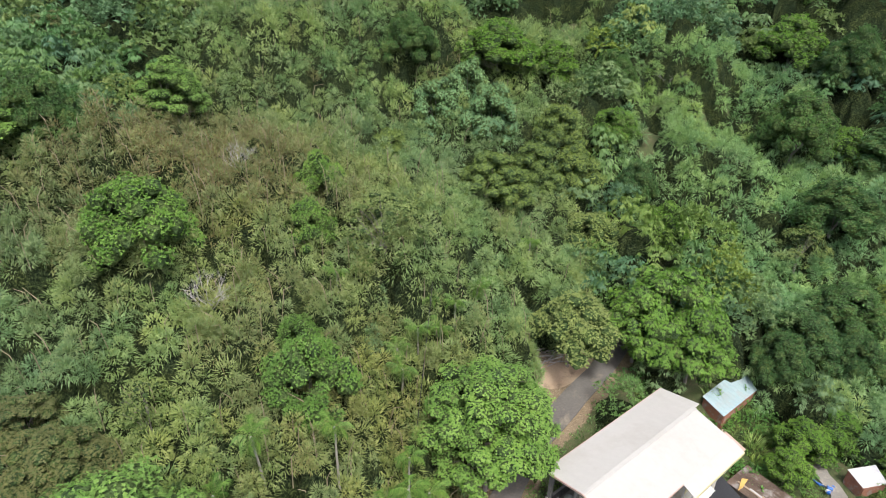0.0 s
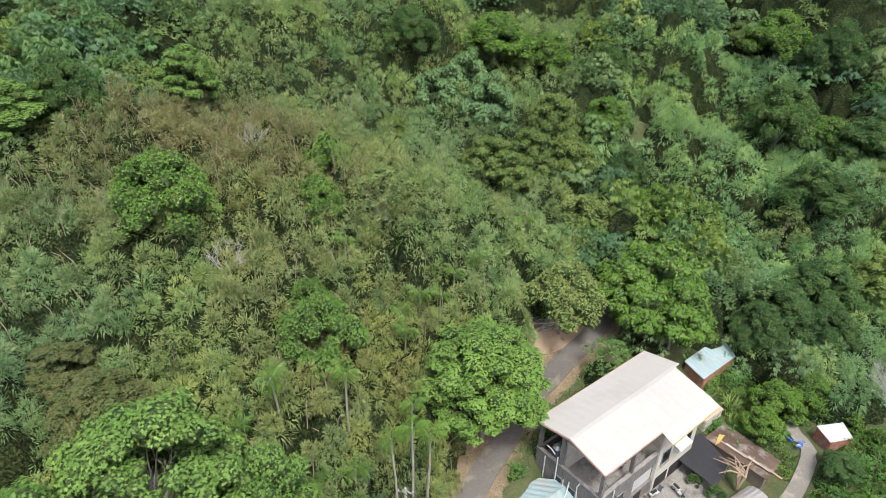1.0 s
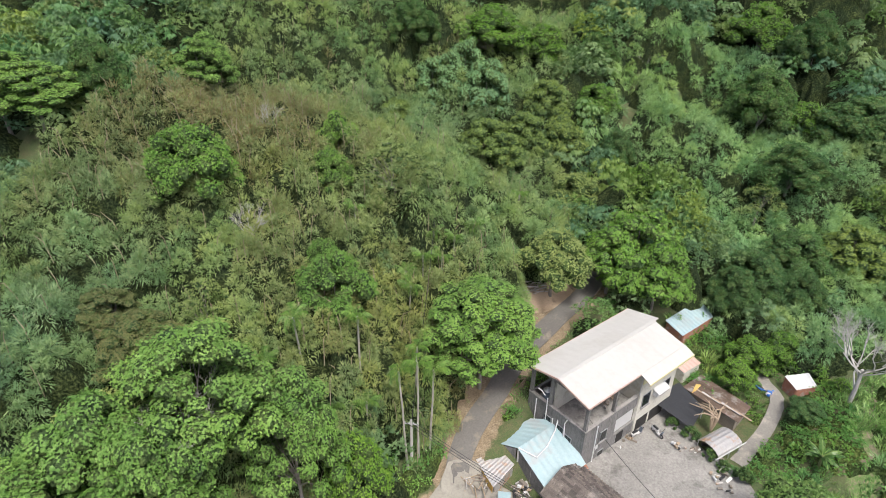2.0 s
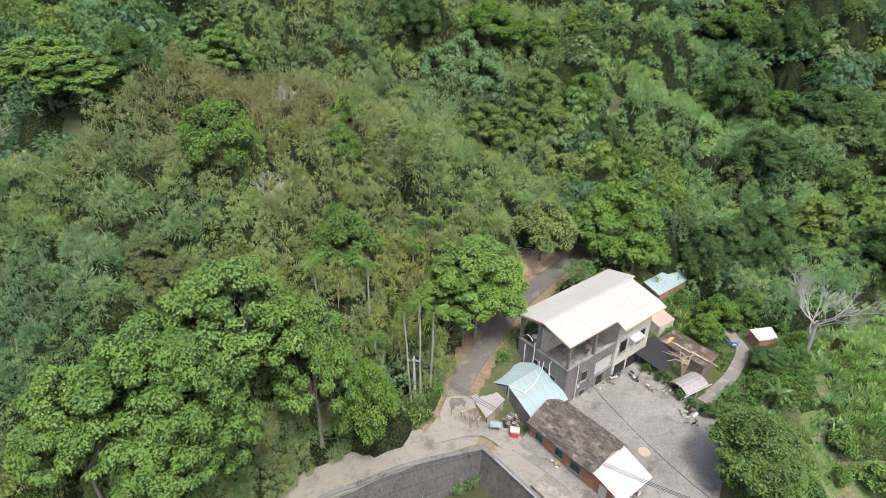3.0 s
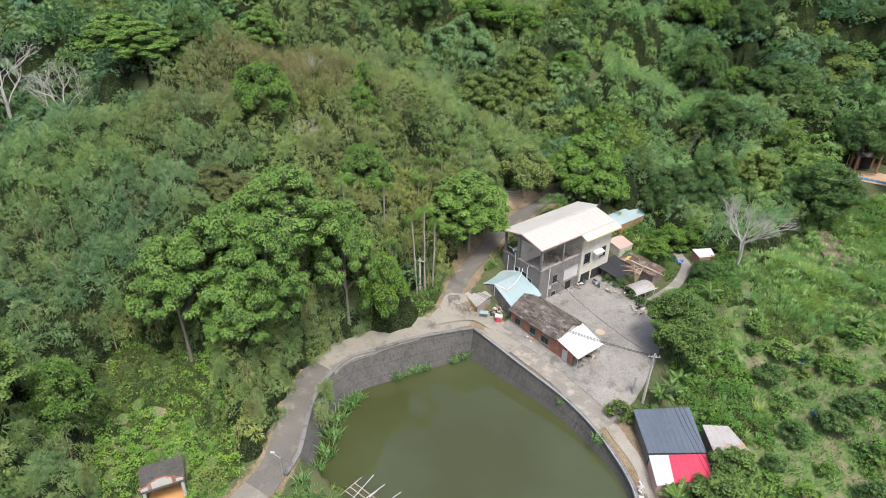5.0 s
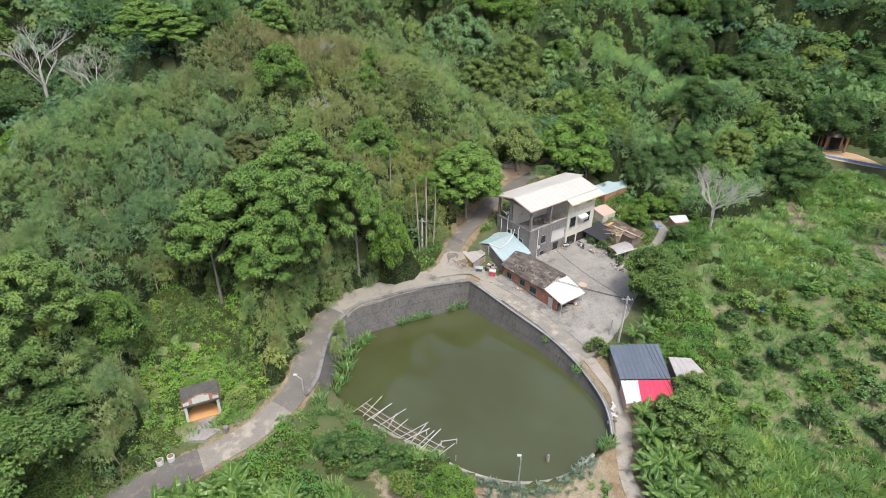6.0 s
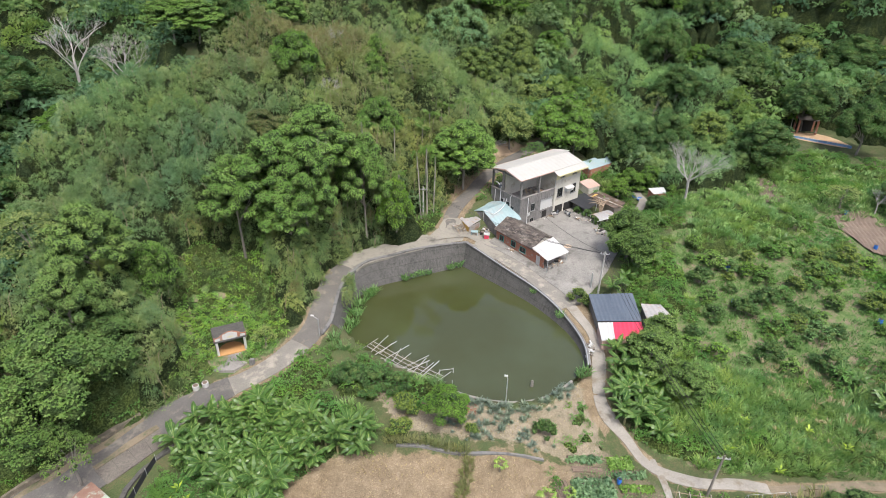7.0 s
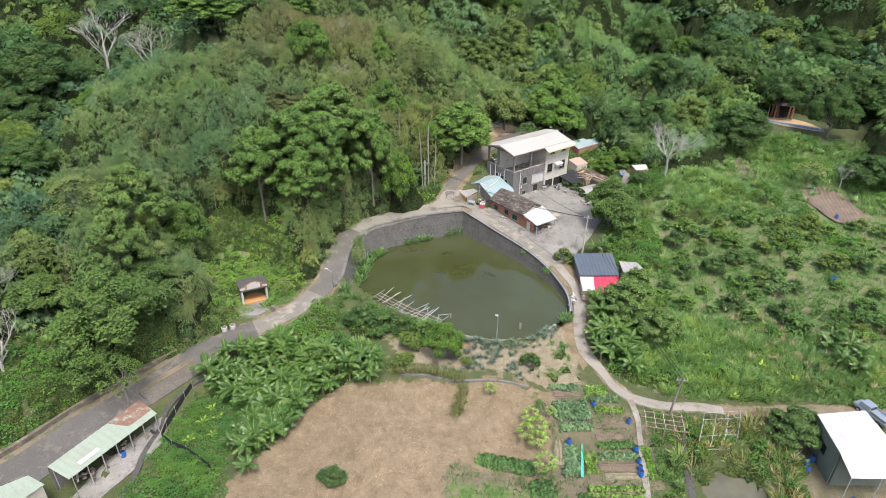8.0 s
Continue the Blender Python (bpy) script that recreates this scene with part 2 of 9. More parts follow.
BEYOND = [
    (-65, 96, 18.5), (-72, 91, 15), (-79, 85, 10.8), (-90, 112, 15), (-105, 108, 17), (-115, 140, 28), (-140, 170, 44), (-105, 80, 8), (-95, 60, 5), (-70, 40, 1),
    (-60, 175, 38), (-70, 205, 48), (0, 205, 40), (-20, 240, 50), (50, 200, 34), (60, 235, 48), (100, 190, 30), (120, 235, 45),
    (130, 160, 18), (150, 200, 38), (110, 130, 8), (130, 100, 5), (-30, 175, 34), (20, 180, 29), (-160, 120, 30), (170, 140, 24), (-55, 20, -7), (-75, 22, -4)
]

LAND = np.array(VALLEY + FIELD + HILL + FAR + BEYOND)
POND_LEFT = [(-21.7, 62.8, -1.0), (-21.2, 65.5, -0.6), (-21.6, 69.0, -0.1), (-21.9, 72.7, 0.35), (-21.3, 76.4, 0.8), (-19.6, 79.7, 1.2), (-16.0, 82.0, 1.4), (-12.9, 84.1, 1.6), (-8.7, 86.2, 1.65), (-4.6, 88.2, 1.5)]
POND_RIGHT = [(-4.6, 88.2, 1.5), (-1.2, 85.4, 1.0), (2.2, 82.5, 0.55), (7.1, 78.4, -0.1), (10.6, 74.4, -0.65), (13.4, 69.4, -1.2), (14.4, 66.1, -1.4), (14.6, 62.7, -1.5)]
FOOT_LEFT = [(-19.9, 62.6), (-18.9, 65.0), (-19.4, 69.5), (-19.2, 73.5), (-17.8, 76.6), (-16.2, 78.2), (-13.6, 80.1), (-11.4, 81.6), (-8.2, 84.0), (-5.0, 86.3)]
FOOT_RIGHT = [(-5.0, 86.3), (-1.2, 83.3), (2.5, 80.4), (6.4, 76.9), (9.4, 73.3), (12.3, 69.3), (13.3, 66.3), (13.8, 62.4)]
SHORE = [(13.8, 62.4), (12.4, 60.3), (10.3, 57.7), (7.7, 55.9), (4.0, 55.0), (0.6, 55.2), (-2.8, 56.2), (-5.0, 57.4), (-10.3, 59.5), (-15.5, 62.2), (-19.9, 62.6)]
WATER_Z = -2.09
ROAD_LOW = [(-60, 8, -8.6), (-54, 18.5, -7.8), (-49, 27.5, -6.8), (-45, 34.5, -6.0), (-41.2, 40.6, -5.2), (-37.8, 46.2, -4.4), (-34, 50.6, -3.7), (-29.2, 54.6, -2.9), (-26, 58, -2.1), (-23.7, 62, -1.1), (-23.1, 65.5, -0.6), (-23.4, 69, -0.1), (-23.6, 73, 0.4), (-23.0, 77.2, 0.9), (-20.7, 81, 1.3), (-16.8, 83.8, 1.5), (-13.6, 86, 1.7), (-10, 88.0, 1.8), (-5.5, 90.6, 1.8), (-1, 88.2, 1.3), (3.5, 84.5, 0.8), (8.4, 80.2, 0.1), (12, 76, -0.5), (14.9, 70.5, -1.2), (16, 66, -1.8), (16, 62, -2.6), (16.4, 58, -3.6), (18.6, 54, -4.4), (21.6, 50, -4.8), (26, 48.6, -4.9), (31, 49.2, -5.0), (38, 49.8, -5.0), (46, 51.5, -5.0), (56, 52, -5.0)]
ROAD_UP = [(-6.5, 90.4, 1.9), (-8.2, 92.4, 2.6), (-7.6, 96.6, 4.0), (-5.4, 101.5, 5.2), (-2.8, 107, 6.6), (1.2, 113, 7.7), (5.0, 119, 8.1), (7.5, 124, 8.3)]


def smooth_line(pts, step=1.0):
    """A rounded line through points, at even steps."""
    p = np.array(pts, float)
    out = []
    for k in range(len(p) - 1):
        a, b, c, d = p[max(k - 1, 0)], p[k], p[k + 1], p[min(k + 2, len(p) - 1)]
        n = max(2, int(np.linalg.norm(c - b) / step))
        for s in np.arange(n) / n:
            out.append(0.5 * ((2 * b) + (c - a) * s + (2 * a - 5 * b + 4 * c - d) * s**2 + (3 * b - a - 3 * c + d) * s**3))
    out.append(p[-1])
    return np.array(out)


ROAD_LINE, UP_LINE = smooth_line(ROAD_LOW), smooth_line(ROAD_UP, 0.6)
TOP_LEFT, TOP_RIGHT = smooth_line(POND_LEFT), smooth_line(POND_RIGHT)
SHORE_LINE = smooth_line([(*p, WATER_Z) for p in SHORE], 0.8)
POND = np.array([p[:2] for p in POND_LEFT[1:]] + [p[:2] for p in POND_RIGHT[1:]] + SHORE[:-1])


def inside(poly, x, y):
    """Which of the places lie in the polygon."""
    hit = np.zeros(x.shape, bool)
    for k in range(len(poly)):
        (ax, ay), (bx, by) = poly[k - 1][:2], poly[k][:2]
        cross = (ay > y) != (by > y)
        with np.errstate(divide="ignore", invalid="ignore"):
            hit ^= cross & (x < (bx - ax) * (y - ay) / ((by - ay) if by != ay else 1e-9) + ax)
    return hit


def near_line(line, x, y):
    """The distance to a fine line and its height there."""
    best, high = np.full(x.shape, 1e9), np.zeros(x.shape)
    for px, py, pz in line:
        d = (x - px) ** 2 + (y - py) ** 2
        closer = d < best
        best[closer], high[closer] = d[closer], pz
    return np.sqrt(best), high


def land(x, y):
    """The height of the ground, before the pond is dug."""
    x, y = np.atleast_1d(np.asarray(x, float)), np.atleast_1d(np.asarray(y, float))
    top, total = np.zeros(x.shape), np.zeros(x.shape)
    for px, py, pz in LAND:
        w = ((x - px) ** 2 + (y - py) ** 2 + 5.0) ** -2.0
        top += w * pz
        total += w
    z = top / total
    d = near_line(SHORE_LINE, x, y)[0]
    z = np.maximum(z, -1.72 - 1.1 * np.clip(d - 1.1, 0, 9))
    for line, wide in ((ROAD_LINE, 2.1), (UP_LINE, 1.9)):
        d, high = near_line(line, x, y)
        f = np.clip((d - wide - 2.0 * np.clip((54 - y) / 18, 0, 1) * (x < 0)) / 3.0, 0, 1)
        f = f * f * (3 - 2 * f)
        z = high * (1 - f) + z * f
    return z


def ground_at(x, y):
    return float(land(x, y)[0])


# ---- ground ----
def steps(lo, hi, fine, reach):
    a = list(np.arange(lo, hi + fine / 2, fine))
    g, d = fine, lo
    before, after = [], []
    while d > -reach:
        g *= 1.35
        d -= g
        before.append(d)
    g, d = fine, hi
    while d < reach:
        g *= 1.35
        d += g
        after.append(d)
    return np.array(before[::-1] + a + after)


gx, gy = steps(-62, 80, 0.7, 3200), steps(14, 150, 0.7, 3200)
X, Y = np.meshgrid(gx, gy)
xf, yf = X.ravel(), Y.ravel()
zf = land(xf, yf)
in_pond = inside(POND, xf, yf)
zf[in_pond] = -4.2
POOL_AT = (32.4, 36.6)
POOL_Z = float(land(np.array([29.5, 32.4, 35.5, 32.4]), np.array([36.6, 33.6, 36.6, 39.6])).min()) - 0.05
pool = np.hypot(xf - POOL_AT[0], yf - POOL_AT[1])
zf = np.where(pool < 4.6, np.minimum(zf, POOL_Z + np.clip((pool - 3.5) * 0.9, -0.5, 1.0)), zf)
rough = np.array([noise.noise(Vector((a * 0.35, b * 0.35, 0))) for a, b in zip(xf, yf)])
road_d = np.minimum(near_line(ROAD_LINE, xf, yf)[0], near_line(UP_LINE, xf, yf)[0])
zf += np.where(in_pond | (road_d < 3.2), 0, rough * 0.16)
nx, ny = len(gx), len(gy)
i0 = (np.arange(ny - 1)[:, None] * nx + np.arange(nx - 1)[None]).ravel()
ground = bpy.data.meshes.new("ground")
ground.from_pydata(np.stack([xf, yf, zf], 1).tolist(), [], np.stack([i0, i0 + 1, i0 + nx + 1, i0 + nx], 1).tolist())
ground.polygons.foreach_set("use_smooth", [True] * len(ground.polygons))
FIELD_DRY = [(-20.4, 37.5), (-19.4, 41.5), (-15.6, 45.2), (-8, 46.8), (0, 47.3), (11.5, 48.6), (11.8, 36), (0.4, 36), (0, 33), (0, 20), (-24, 20), (-23, 31)]
BANK_DRY = [(-14, 57), (-9, 57.5), (-3, 54.8), (4, 53.4), (10, 55.4), (13.6, 60.5), (15.6, 58.5), (15, 50), (9, 50), (0, 49.6), (-8, 50.5)]
FARMYARD = [(36.5, 30), (36.5, 40), (39.5, 44), (43, 46.5), (52, 46), (52, 30)]
GARDEN = [(11.8, 50.6), (17.5, 51), (21.5, 47.5), (24, 44), (24.5, 20), (0, 20), (0, 36.4), (11.8, 36.4)]
CLEARING = [(-38, 55), (-41, 62), (-42, 68), (-38, 72), (-32, 71), (-28, 64), (-27.5, 60), (-31, 56)]
LANE_BANK = [(-10.6, 93), (-10.4, 98), (-8.2, 103), (-5.4, 109), (-3, 112.6), (-3.8, 118.4), (2, 121), (4, 119.4), (0, 112.4), (-4.6, 105), (-4.2, 99), (-5.4, 95.2), (-7, 94.4)]
ROUGH = [(0.5, 18), (0.5, 33), (10.5, 34.5), (11, 18)]
MEADOW = [(20, 54), (22, 70), (27, 76), (30, 86), (31, 100), (36, 112), (44, 118), (50, 130), (62, 134), (84, 128), (95, 116), (84, 92), (84, 50), (50, 53.5), (28, 51)]


def soft_mask(poly, x, y, wide=1.5):
    p = np.array([q[:2] for q in poly], float)
    ring = smooth_line([(a, b, 0) for a, b in np.vstack([p, p[:1]])], 0.8)
    d = near_line(ring, x, y)[0]
    s = np.where(inside(p, x, y), d, -d)
    return np.clip(0.5 + s / (2 * wide), 0, 1)


for name, polys in (("dry", (FIELD_DRY, BANK_DRY, LANE_BANK)), ("sand", (BANK_DRY,)), ("soil", (GARDEN, FARMYARD)), ("lawn", (CLEARING, MEADOW, ROUGH))):
    a = ground.attributes.new(name, "FLOAT", "POINT")
    near = (np.abs(xf) < 100) & (yf > -20) & (yf < 180)
    val = np.zeros(len(xf))
    for poly in polys:
        val[near] = np.maximum(val[near], soft_mask(poly, xf[near], yf[near]))
    a.data.foreach_set("value", val.astype(np.float32))
verge = ground.attributes.new("verge", "FLOAT", "POINT")
verge.data.foreach_set("value", np.where((xf > 17) & (yf < 60), np.clip(0.55 - (road_d - 0.8) / 1.0, 0, 1), np.clip(0.62 - (road_d - 1.9) / 2.2, 0, 1)).astype(np.float32))

M_GROUND, t, b = nodes_of("ground of soil and grass")
fine, mid = noise_node(t, 6.0, 9, 0.85), noise_node(t, 0.6, 8, 0.78)
litter = ramp(t, mix(t, fine, mid, 0.5), [(0.3, (0.03, 0.05, 0.015)), (0.48, (0.06, 0.085, 0.028)), (0.58, (0.10, 0.09, 0.045)), (0.72, (0.17, 0.12, 0.07))])
lawn = ramp(t, mix(t, fine, mid, 0.55), [(0.4, (0.045, 0.085, 0.022)), (0.475, (0.085, 0.155, 0.038)), (0.505, (0.12, 0.165, 0.055)), (0.535, (0.17, 0.14, 0.095)), (0.6, (0.23, 0.185, 0.13))])
dry = ramp(t, mix(t, fine, mid, 0.35), [(0.36, (0.085, 0.064, 0.036)), (0.46, (0.165, 0.124, 0.076)), (0.53, (0.23, 0.178, 0.115)), (0.62, (0.35, 0.29, 0.205))])
soil = ramp(t, mix(t, fine, mid, 0.5), [(0.34, (0.055, 0.075, 0.028)), (0.45, (0.095, 0.1, 0.05)), (0.52, (0.15, 0.125, 0.085)), (0.66, (0.24, 0.195, 0.14))])
sand = ramp(t, mix(t, fine, mid, 0.4), [(0.4, (0.09, 0.1, 0.05)), (0.46, (0.19, 0.16, 0.11)), (0.54, (0.27, 0.23, 0.165)), (0.63, (0.37, 0.32, 0.24))])


def zone(under, over, name):
    at = t.nodes.new("ShaderNodeAttribute")
    at.attribute_name = name
    s = node(t, "ShaderNodeMath")
    s.operation = "ADD"
    t.links.new(at.outputs["Fac"], s.inputs[0])
    t.links.new(noise_node(t, 0.8, 5, 0.7), s.inputs[1])
    return mix(t, under, over, ramp(t, s.outputs[0], [(0.85, (0, 0, 0)), (1.0, (1, 1, 1))]))


col = litter
for over, name in ((soil, "soil"), (lawn, "lawn"), (dry, "dry"), (sand, "sand"), (dry, "verge")):
    col = zone(col, over, name)
col = mix(t, col, ramp(t, noise_node(t, 11.0, 4, 0.8), [(0.36, (0.66, 0.66, 0.66)), (0.5, (1.0, 1.0, 1.0)), (0.64, (1.36, 1.36, 1.34))]), 1.0, "MULTIPLY")
t.links.new(col, b.inputs["Base Color"])
b.inputs["Roughness"].default_value = 0.95
bump(t, b, fine, 0.5, 0.08)
ground.materials.append(M_GROUND)
tagged(new("ground", ground), "hilly ground of dark litter, dry straw-coloured soil and grass", "ground", kind="structure")


def ribbon(name, line, width, material, lift, label, wobble=0.12, depth=0.25):
    """A strip of paving along a line, with uneven edges and a thickness."""
    verts, faces = [], []
    for k, p in enumerate(line):
        a, b2 = line[max(k - 1, 0)], line[min(k + 1, len(line) - 1)]
        d = Vector((b2[0] - a[0], b2[1] - a[1], 0)).normalized()
        s = Vector((-d.y, d.x, 0))
        c = Vector(p)
        half = (width(p) if callable(width) else width) / 2
        w0 = half + wobble * 1.6 * noise.noise(c * 0.22)
        w1 = half + wobble * 1.6 * noise.noise(c * 0.22 + Vector((9, 4, 2)))
        for off, dz in ((-w0, -depth), (-w0, lift), (-w0 * 0.4, lift + 0.03), (w1 * 0.4, lift + 0.03), (w1, lift), (w1, -depth)):
            verts.append(c + s * off + Vector((0, 0, dz)))
        if k:
            i = 6 * k
            for j in range(5):
                faces.append((i + j - 6, i + j - 5, i + j + 1, i + j))
    return tagged(link_mesh(name, verts, faces, material), label, "road", kind="structure")


def road_at(x, y):
    return int(np.argmin(np.hypot(ROAD_LINE[:, 0] - x, ROAD_LINE[:, 1] - y)))


low_end, bend, corner = road_at(-30.5, 53.6), road_at(-22.6, 78), road_at(2, 85.6)
ribbon("road", ROAD_LINE[:low_end + 1], lambda p: 3.6 + 4.0 * min(max((54 - p[1]) / 18, 0), 1), M_ASPHALT, 0.10, "wider dark patched asphalt road below the banana grove")
ribbon("road", ROAD_LINE[low_end:road_at(-24, 61) + 1], lambda p: 3.4 + 4.0 * min(max((54 - p[1]) / 18, 0), 1) * (p[0] < 0), M_ROAD, 0.10, "narrow dusty concrete farm road beside the shrine")
ribbon("road", ROAD_LINE[road_at(-24, 61):bend + 1], 3.4, M_LANE, 0.10, "narrow dark asphalt farm road round the pond")
ribbon("road", ROAD_LINE[bend:corner + 1], 4.4, M_JUNCTION, 0.10, "pale bleached concrete road at the junction before the houses")
ribbon("road", ROAD_LINE[corner:-60], 3.6, M_ROAD, 0.10, "worn grey concrete road between the pond and the yard")
ribbon("road", UP_LINE, 2.5, M_LANE, 0.12, "narrow dark asphalt lane climbing past the house into the trees")
path_end = road_at(33.5, 49.4)
ribbon("path", ROAD_LINE[path_end:], 1.2, M_TRACK, 0.06, "trodden brown earth track leading to the parked car", 0.5)
ribbon("path", ROAD_LINE[-62:path_end + 1], 1.5, M_PATH, 0.08, "dusty pale concrete path past the banana plants to the field", 0.35)

# yard of worn concrete before the house
YARD = [(-1.5, 88.6), (3.5, 85.5), (9.5, 80.2), (13, 77), (15.5, 79.5), (18.5, 85), (21, 92), (21, 97), (17, 101), (16, 104.5), (15, 107), (5.2, 97.6), (2, 95)]
ring = smooth_line([(*p, 0) for p in YARD + YARD[:1]], 1.0)[:-1]
bm = bmesh.new()
bm.faces.new([bm.verts.new((p[0] + 0.15 * noise.noise(Vector(p)), p[1] + 0.15 * noise.noise(Vector(p) * 1.3), 0)) for p in ring])
for axis in (0, 1):
    for at in np.arange(-3, 110, 1.5):
        no = Vector((1, 0, 0)) if axis == 0 else Vector((0, 1, 0))
        bmesh.ops.bisect_plane(bm, geom=bm.verts[:] + bm.edges[:] + bm.faces[:], plane_co=no * at, plane_no=no)
for v in bm.verts:
    v.co.z = ground_at(v.co.x, v.co.y) + 0.16
ext = bmesh.ops.extrude_face_region(bm, geom=bm.faces[:])
bmesh.ops.translate(bm, verts=[v for v in ext["geom"] if isinstance(v, bmesh.types.BMVert)], vec=(0, 0, -0.4))
bmesh.ops.recalc_face_normals(bm, faces=bm.faces[:])
tagged(part("pavement", bm, M_YARD), "cracked and stained pale grey concrete yard before the house", "yard", kind="structure")

# water
M_WATER, t, b = nodes_of("green pond water")
t.links.new(ramp(t, noise_node(t, 0.08, 3), [(0.35, (0.05, 0.056, 0.019)), (0.65, (0.06, 0.071, 0.031))]), b.inputs["Base Color"])
b.inputs["Roughness"].default_value = 0.03
b.inputs["IOR"].default_value = 1.5
b.inputs["Specular IOR Level"].default_value = 0.8
bump(t, b, noise_node(t, 2.5, 3), 0.06, 0.02)
bm = bmesh.new()
face = bm.faces.new([bm.verts.new((p[0], p[1], WATER_Z)) for p in POND])
bmesh.ops.triangulate(bm, faces=[face])
tagged(part("water", bm, M_WATER), "still murky green pond water mirroring the sky and trees", "water", kind="structure")


def retaining_wall(name, top, foot, label):
    """A battered wall from the water's foot line up to the road, with a kerb on it."""
    tl, fl = smooth_line(top, 1.2), smooth_line([(*p, WATER_Z - 1.2) for p in foot], 1.2)
    n = 60
    tl = np.stack([np.interp(np.linspace(0, 1, n), np.linspace(0, 1, len(tl)), tl[:, k]) for k in range(3)], 1)
    fl = np.stack([np.interp(np.linspace(0, 1, n), np.linspace(0, 1, len(fl)), fl[:, k]) for k in range(3)], 1)
    verts, faces = [], []
    for k in range(n):
        a, f = Vector(tl[k]), Vector(fl[k])
        out = Vector((a.x - f.x, a.y - f.y, 0)).normalized()
        verts += [f, a + Vector((0, 0, 0.12)) - out * 0.15, a + Vector((0, 0, 0.38)) - out * 0.15, a + Vector((0, 0, 0.38)) + out * 0.2, a + out * 0.2 + Vector((0, 0, -1.0))]
        if k:
            i = 5 * k
            faces += [(i + j - 5, i + j - 4, i + j + 1, i + j) for j in range(4)]
    return tagged(link_mesh(name, verts, faces, M_WALL_DARK), label, "retaining wall", kind="structure")


ribbon("kerb", TOP_LEFT + np.array([0.0, 0.0, 0.37]), 0.5, M_GREYWALL_CAP, 0.05, "weathered grey concrete kerb on top of the pond wall", 0.0, 0.1)
ribbon("kerb", TOP_RIGHT + np.array([0.0, 0.0, 0.37]), 0.5, M_GREYWALL_CAP, 0.05, "weathered grey concrete kerb on top of the pond wall", 0.0, 0.1)
retaining_wall("wall_left", POND_LEFT, FOOT_LEFT, "tall dark mossy concrete retaining wall round the pond")
rail_bm = bmesh.new()
tube(rail_bm, [Vector(p) + Vector((-0.12, -0.12, 0.5)) for p in TOP_RIGHT[2:]], [0.055] * (len(TOP_RIGHT) - 2), 6)
tagged(part("trim", rail_bm, rough_mat("grey plastic water pipe", (0.3, 0.33, 0.36), (0.42, 0.45, 0.48), 3.0, 0.4)), "pale grey water pipe lying along the pond wall", "pipe", kind="structure")
retaining_wall("wall_right", POND_RIGHT, FOOT_RIGHT, "tall dark weathered concrete retaining wall below the yard")

# ---- foliage ----
rng = np.random.default_rng(7)


def unit(v):
    return v / (np.linalg.norm(v, axis=-1, keepdims=True) + 1e-9)


def blades(base, axis, normal, length, width, droop=0.15):
    """Leaves as four-cornered blades, from base along axis, facing normal."""
    axis = unit(axis)
    side = unit(np.cross(axis, normal))
    n = len(base)
    L = (length * rng.uniform(0.65, 1.35, n))[:, None]
    W = (width * rng.uniform(0.7, 1.3, n))[:, None]
    mid, tip = base + axis * L * 0.5, base + axis * L
    tip[:, 2] -= droop * L[:, 0]
    return np.stack([base, mid + side * W / 2, tip, mid - side * W / 2], 1)


def head(n, c, r, tall, length, width, loose=0.3, low=-0.35):
    """One leafy head: a dome of leaves that hang outwards and down."""
    d = unit(rng.normal(size=(n, 3)))
    d[:, 2] = np.where(d[:, 2] < low, -d[:, 2], d[:, 2])
    p = np.asarray(c) + d * np.array([r, r, tall]) * rng.uniform(0.55, 1.05, n)[:, None]
    down = np.array([0, 0, -1.0]) + d * np.array([0.9, 0.9, 0])
    tang = unit(down - (down * d).sum(1, keepdims=True) * d + rng.normal(size=(n, 3)) * 0.45)
    nrm = d + rng.normal(size=(n, 3)) * loose + np.array([0, 0, 0.35])
    return blades(p - tang * length * 0.4, tang, nrm, length, width)


def plume(heads, n, height, radius, r, tall, length, width, loose=0.3):
    """A clump of several heads at uneven heights."""
    out = []
    for k in range(heads):
        a, s = k * 2.4 + rng.uniform(-0.5, 0.5), radius * math.sqrt((k + 0.2) / heads)
        size = rng.uniform(0.75, 1.2)
        out.append(head(n, (s * math.cos(a), s * math.sin(a), height * rng.uniform(0.72, 1.0) - 0.35 * s), r * size, tall * size, length, width, loose))
    return np.concatenate(out)


def scatter(protos, places, heights, scales):
    """Copies of leaf clumps at places, turned at will, in one array."""
    out = []
    for k, (x, y) in enumerate(places):
        q = protos[int(rng.integers(len(protos)))] * scales[k]
        a = rng.uniform(0, 6.28)
        c, s = math.cos(a), math.sin(a)
        r = np.empty(q.shape, np.float32)
        r[..., 0] = q[..., 0] * c - q[..., 1] * s + x
        r[..., 1] = q[..., 0] * s + q[..., 1] * c + y
        r[..., 2] = q[..., 2] + heights[k]
        out.append(r)
    return np.concatenate(out)


def spots(x0, x1, y0, y1, gap, keep):
    """Uneven places about one gap from each other, where keep(x, y) holds."""
    a, b = np.meshgrid(np.arange(x0, x1, gap), np.arange(y0, y1, gap))
    x = a.ravel() + rng.uniform(-0.5, 0.5, a.size) * gap
    y = b.ravel() + rng.uniform(-0.5, 0.5, a.size) * gap
    k = keep(x, y)
    return np.stack([x[k], y[k]], 1)


def roll(p, scale, seed):
    return np.array([noise.noise(Vector((a * scale, b * scale, seed))) for a, b in p])


def off_road(x, y):
    return np.minimum(near_line(ROAD_LINE, x, y)[0], near_line(UP_LINE, x, y)[0])


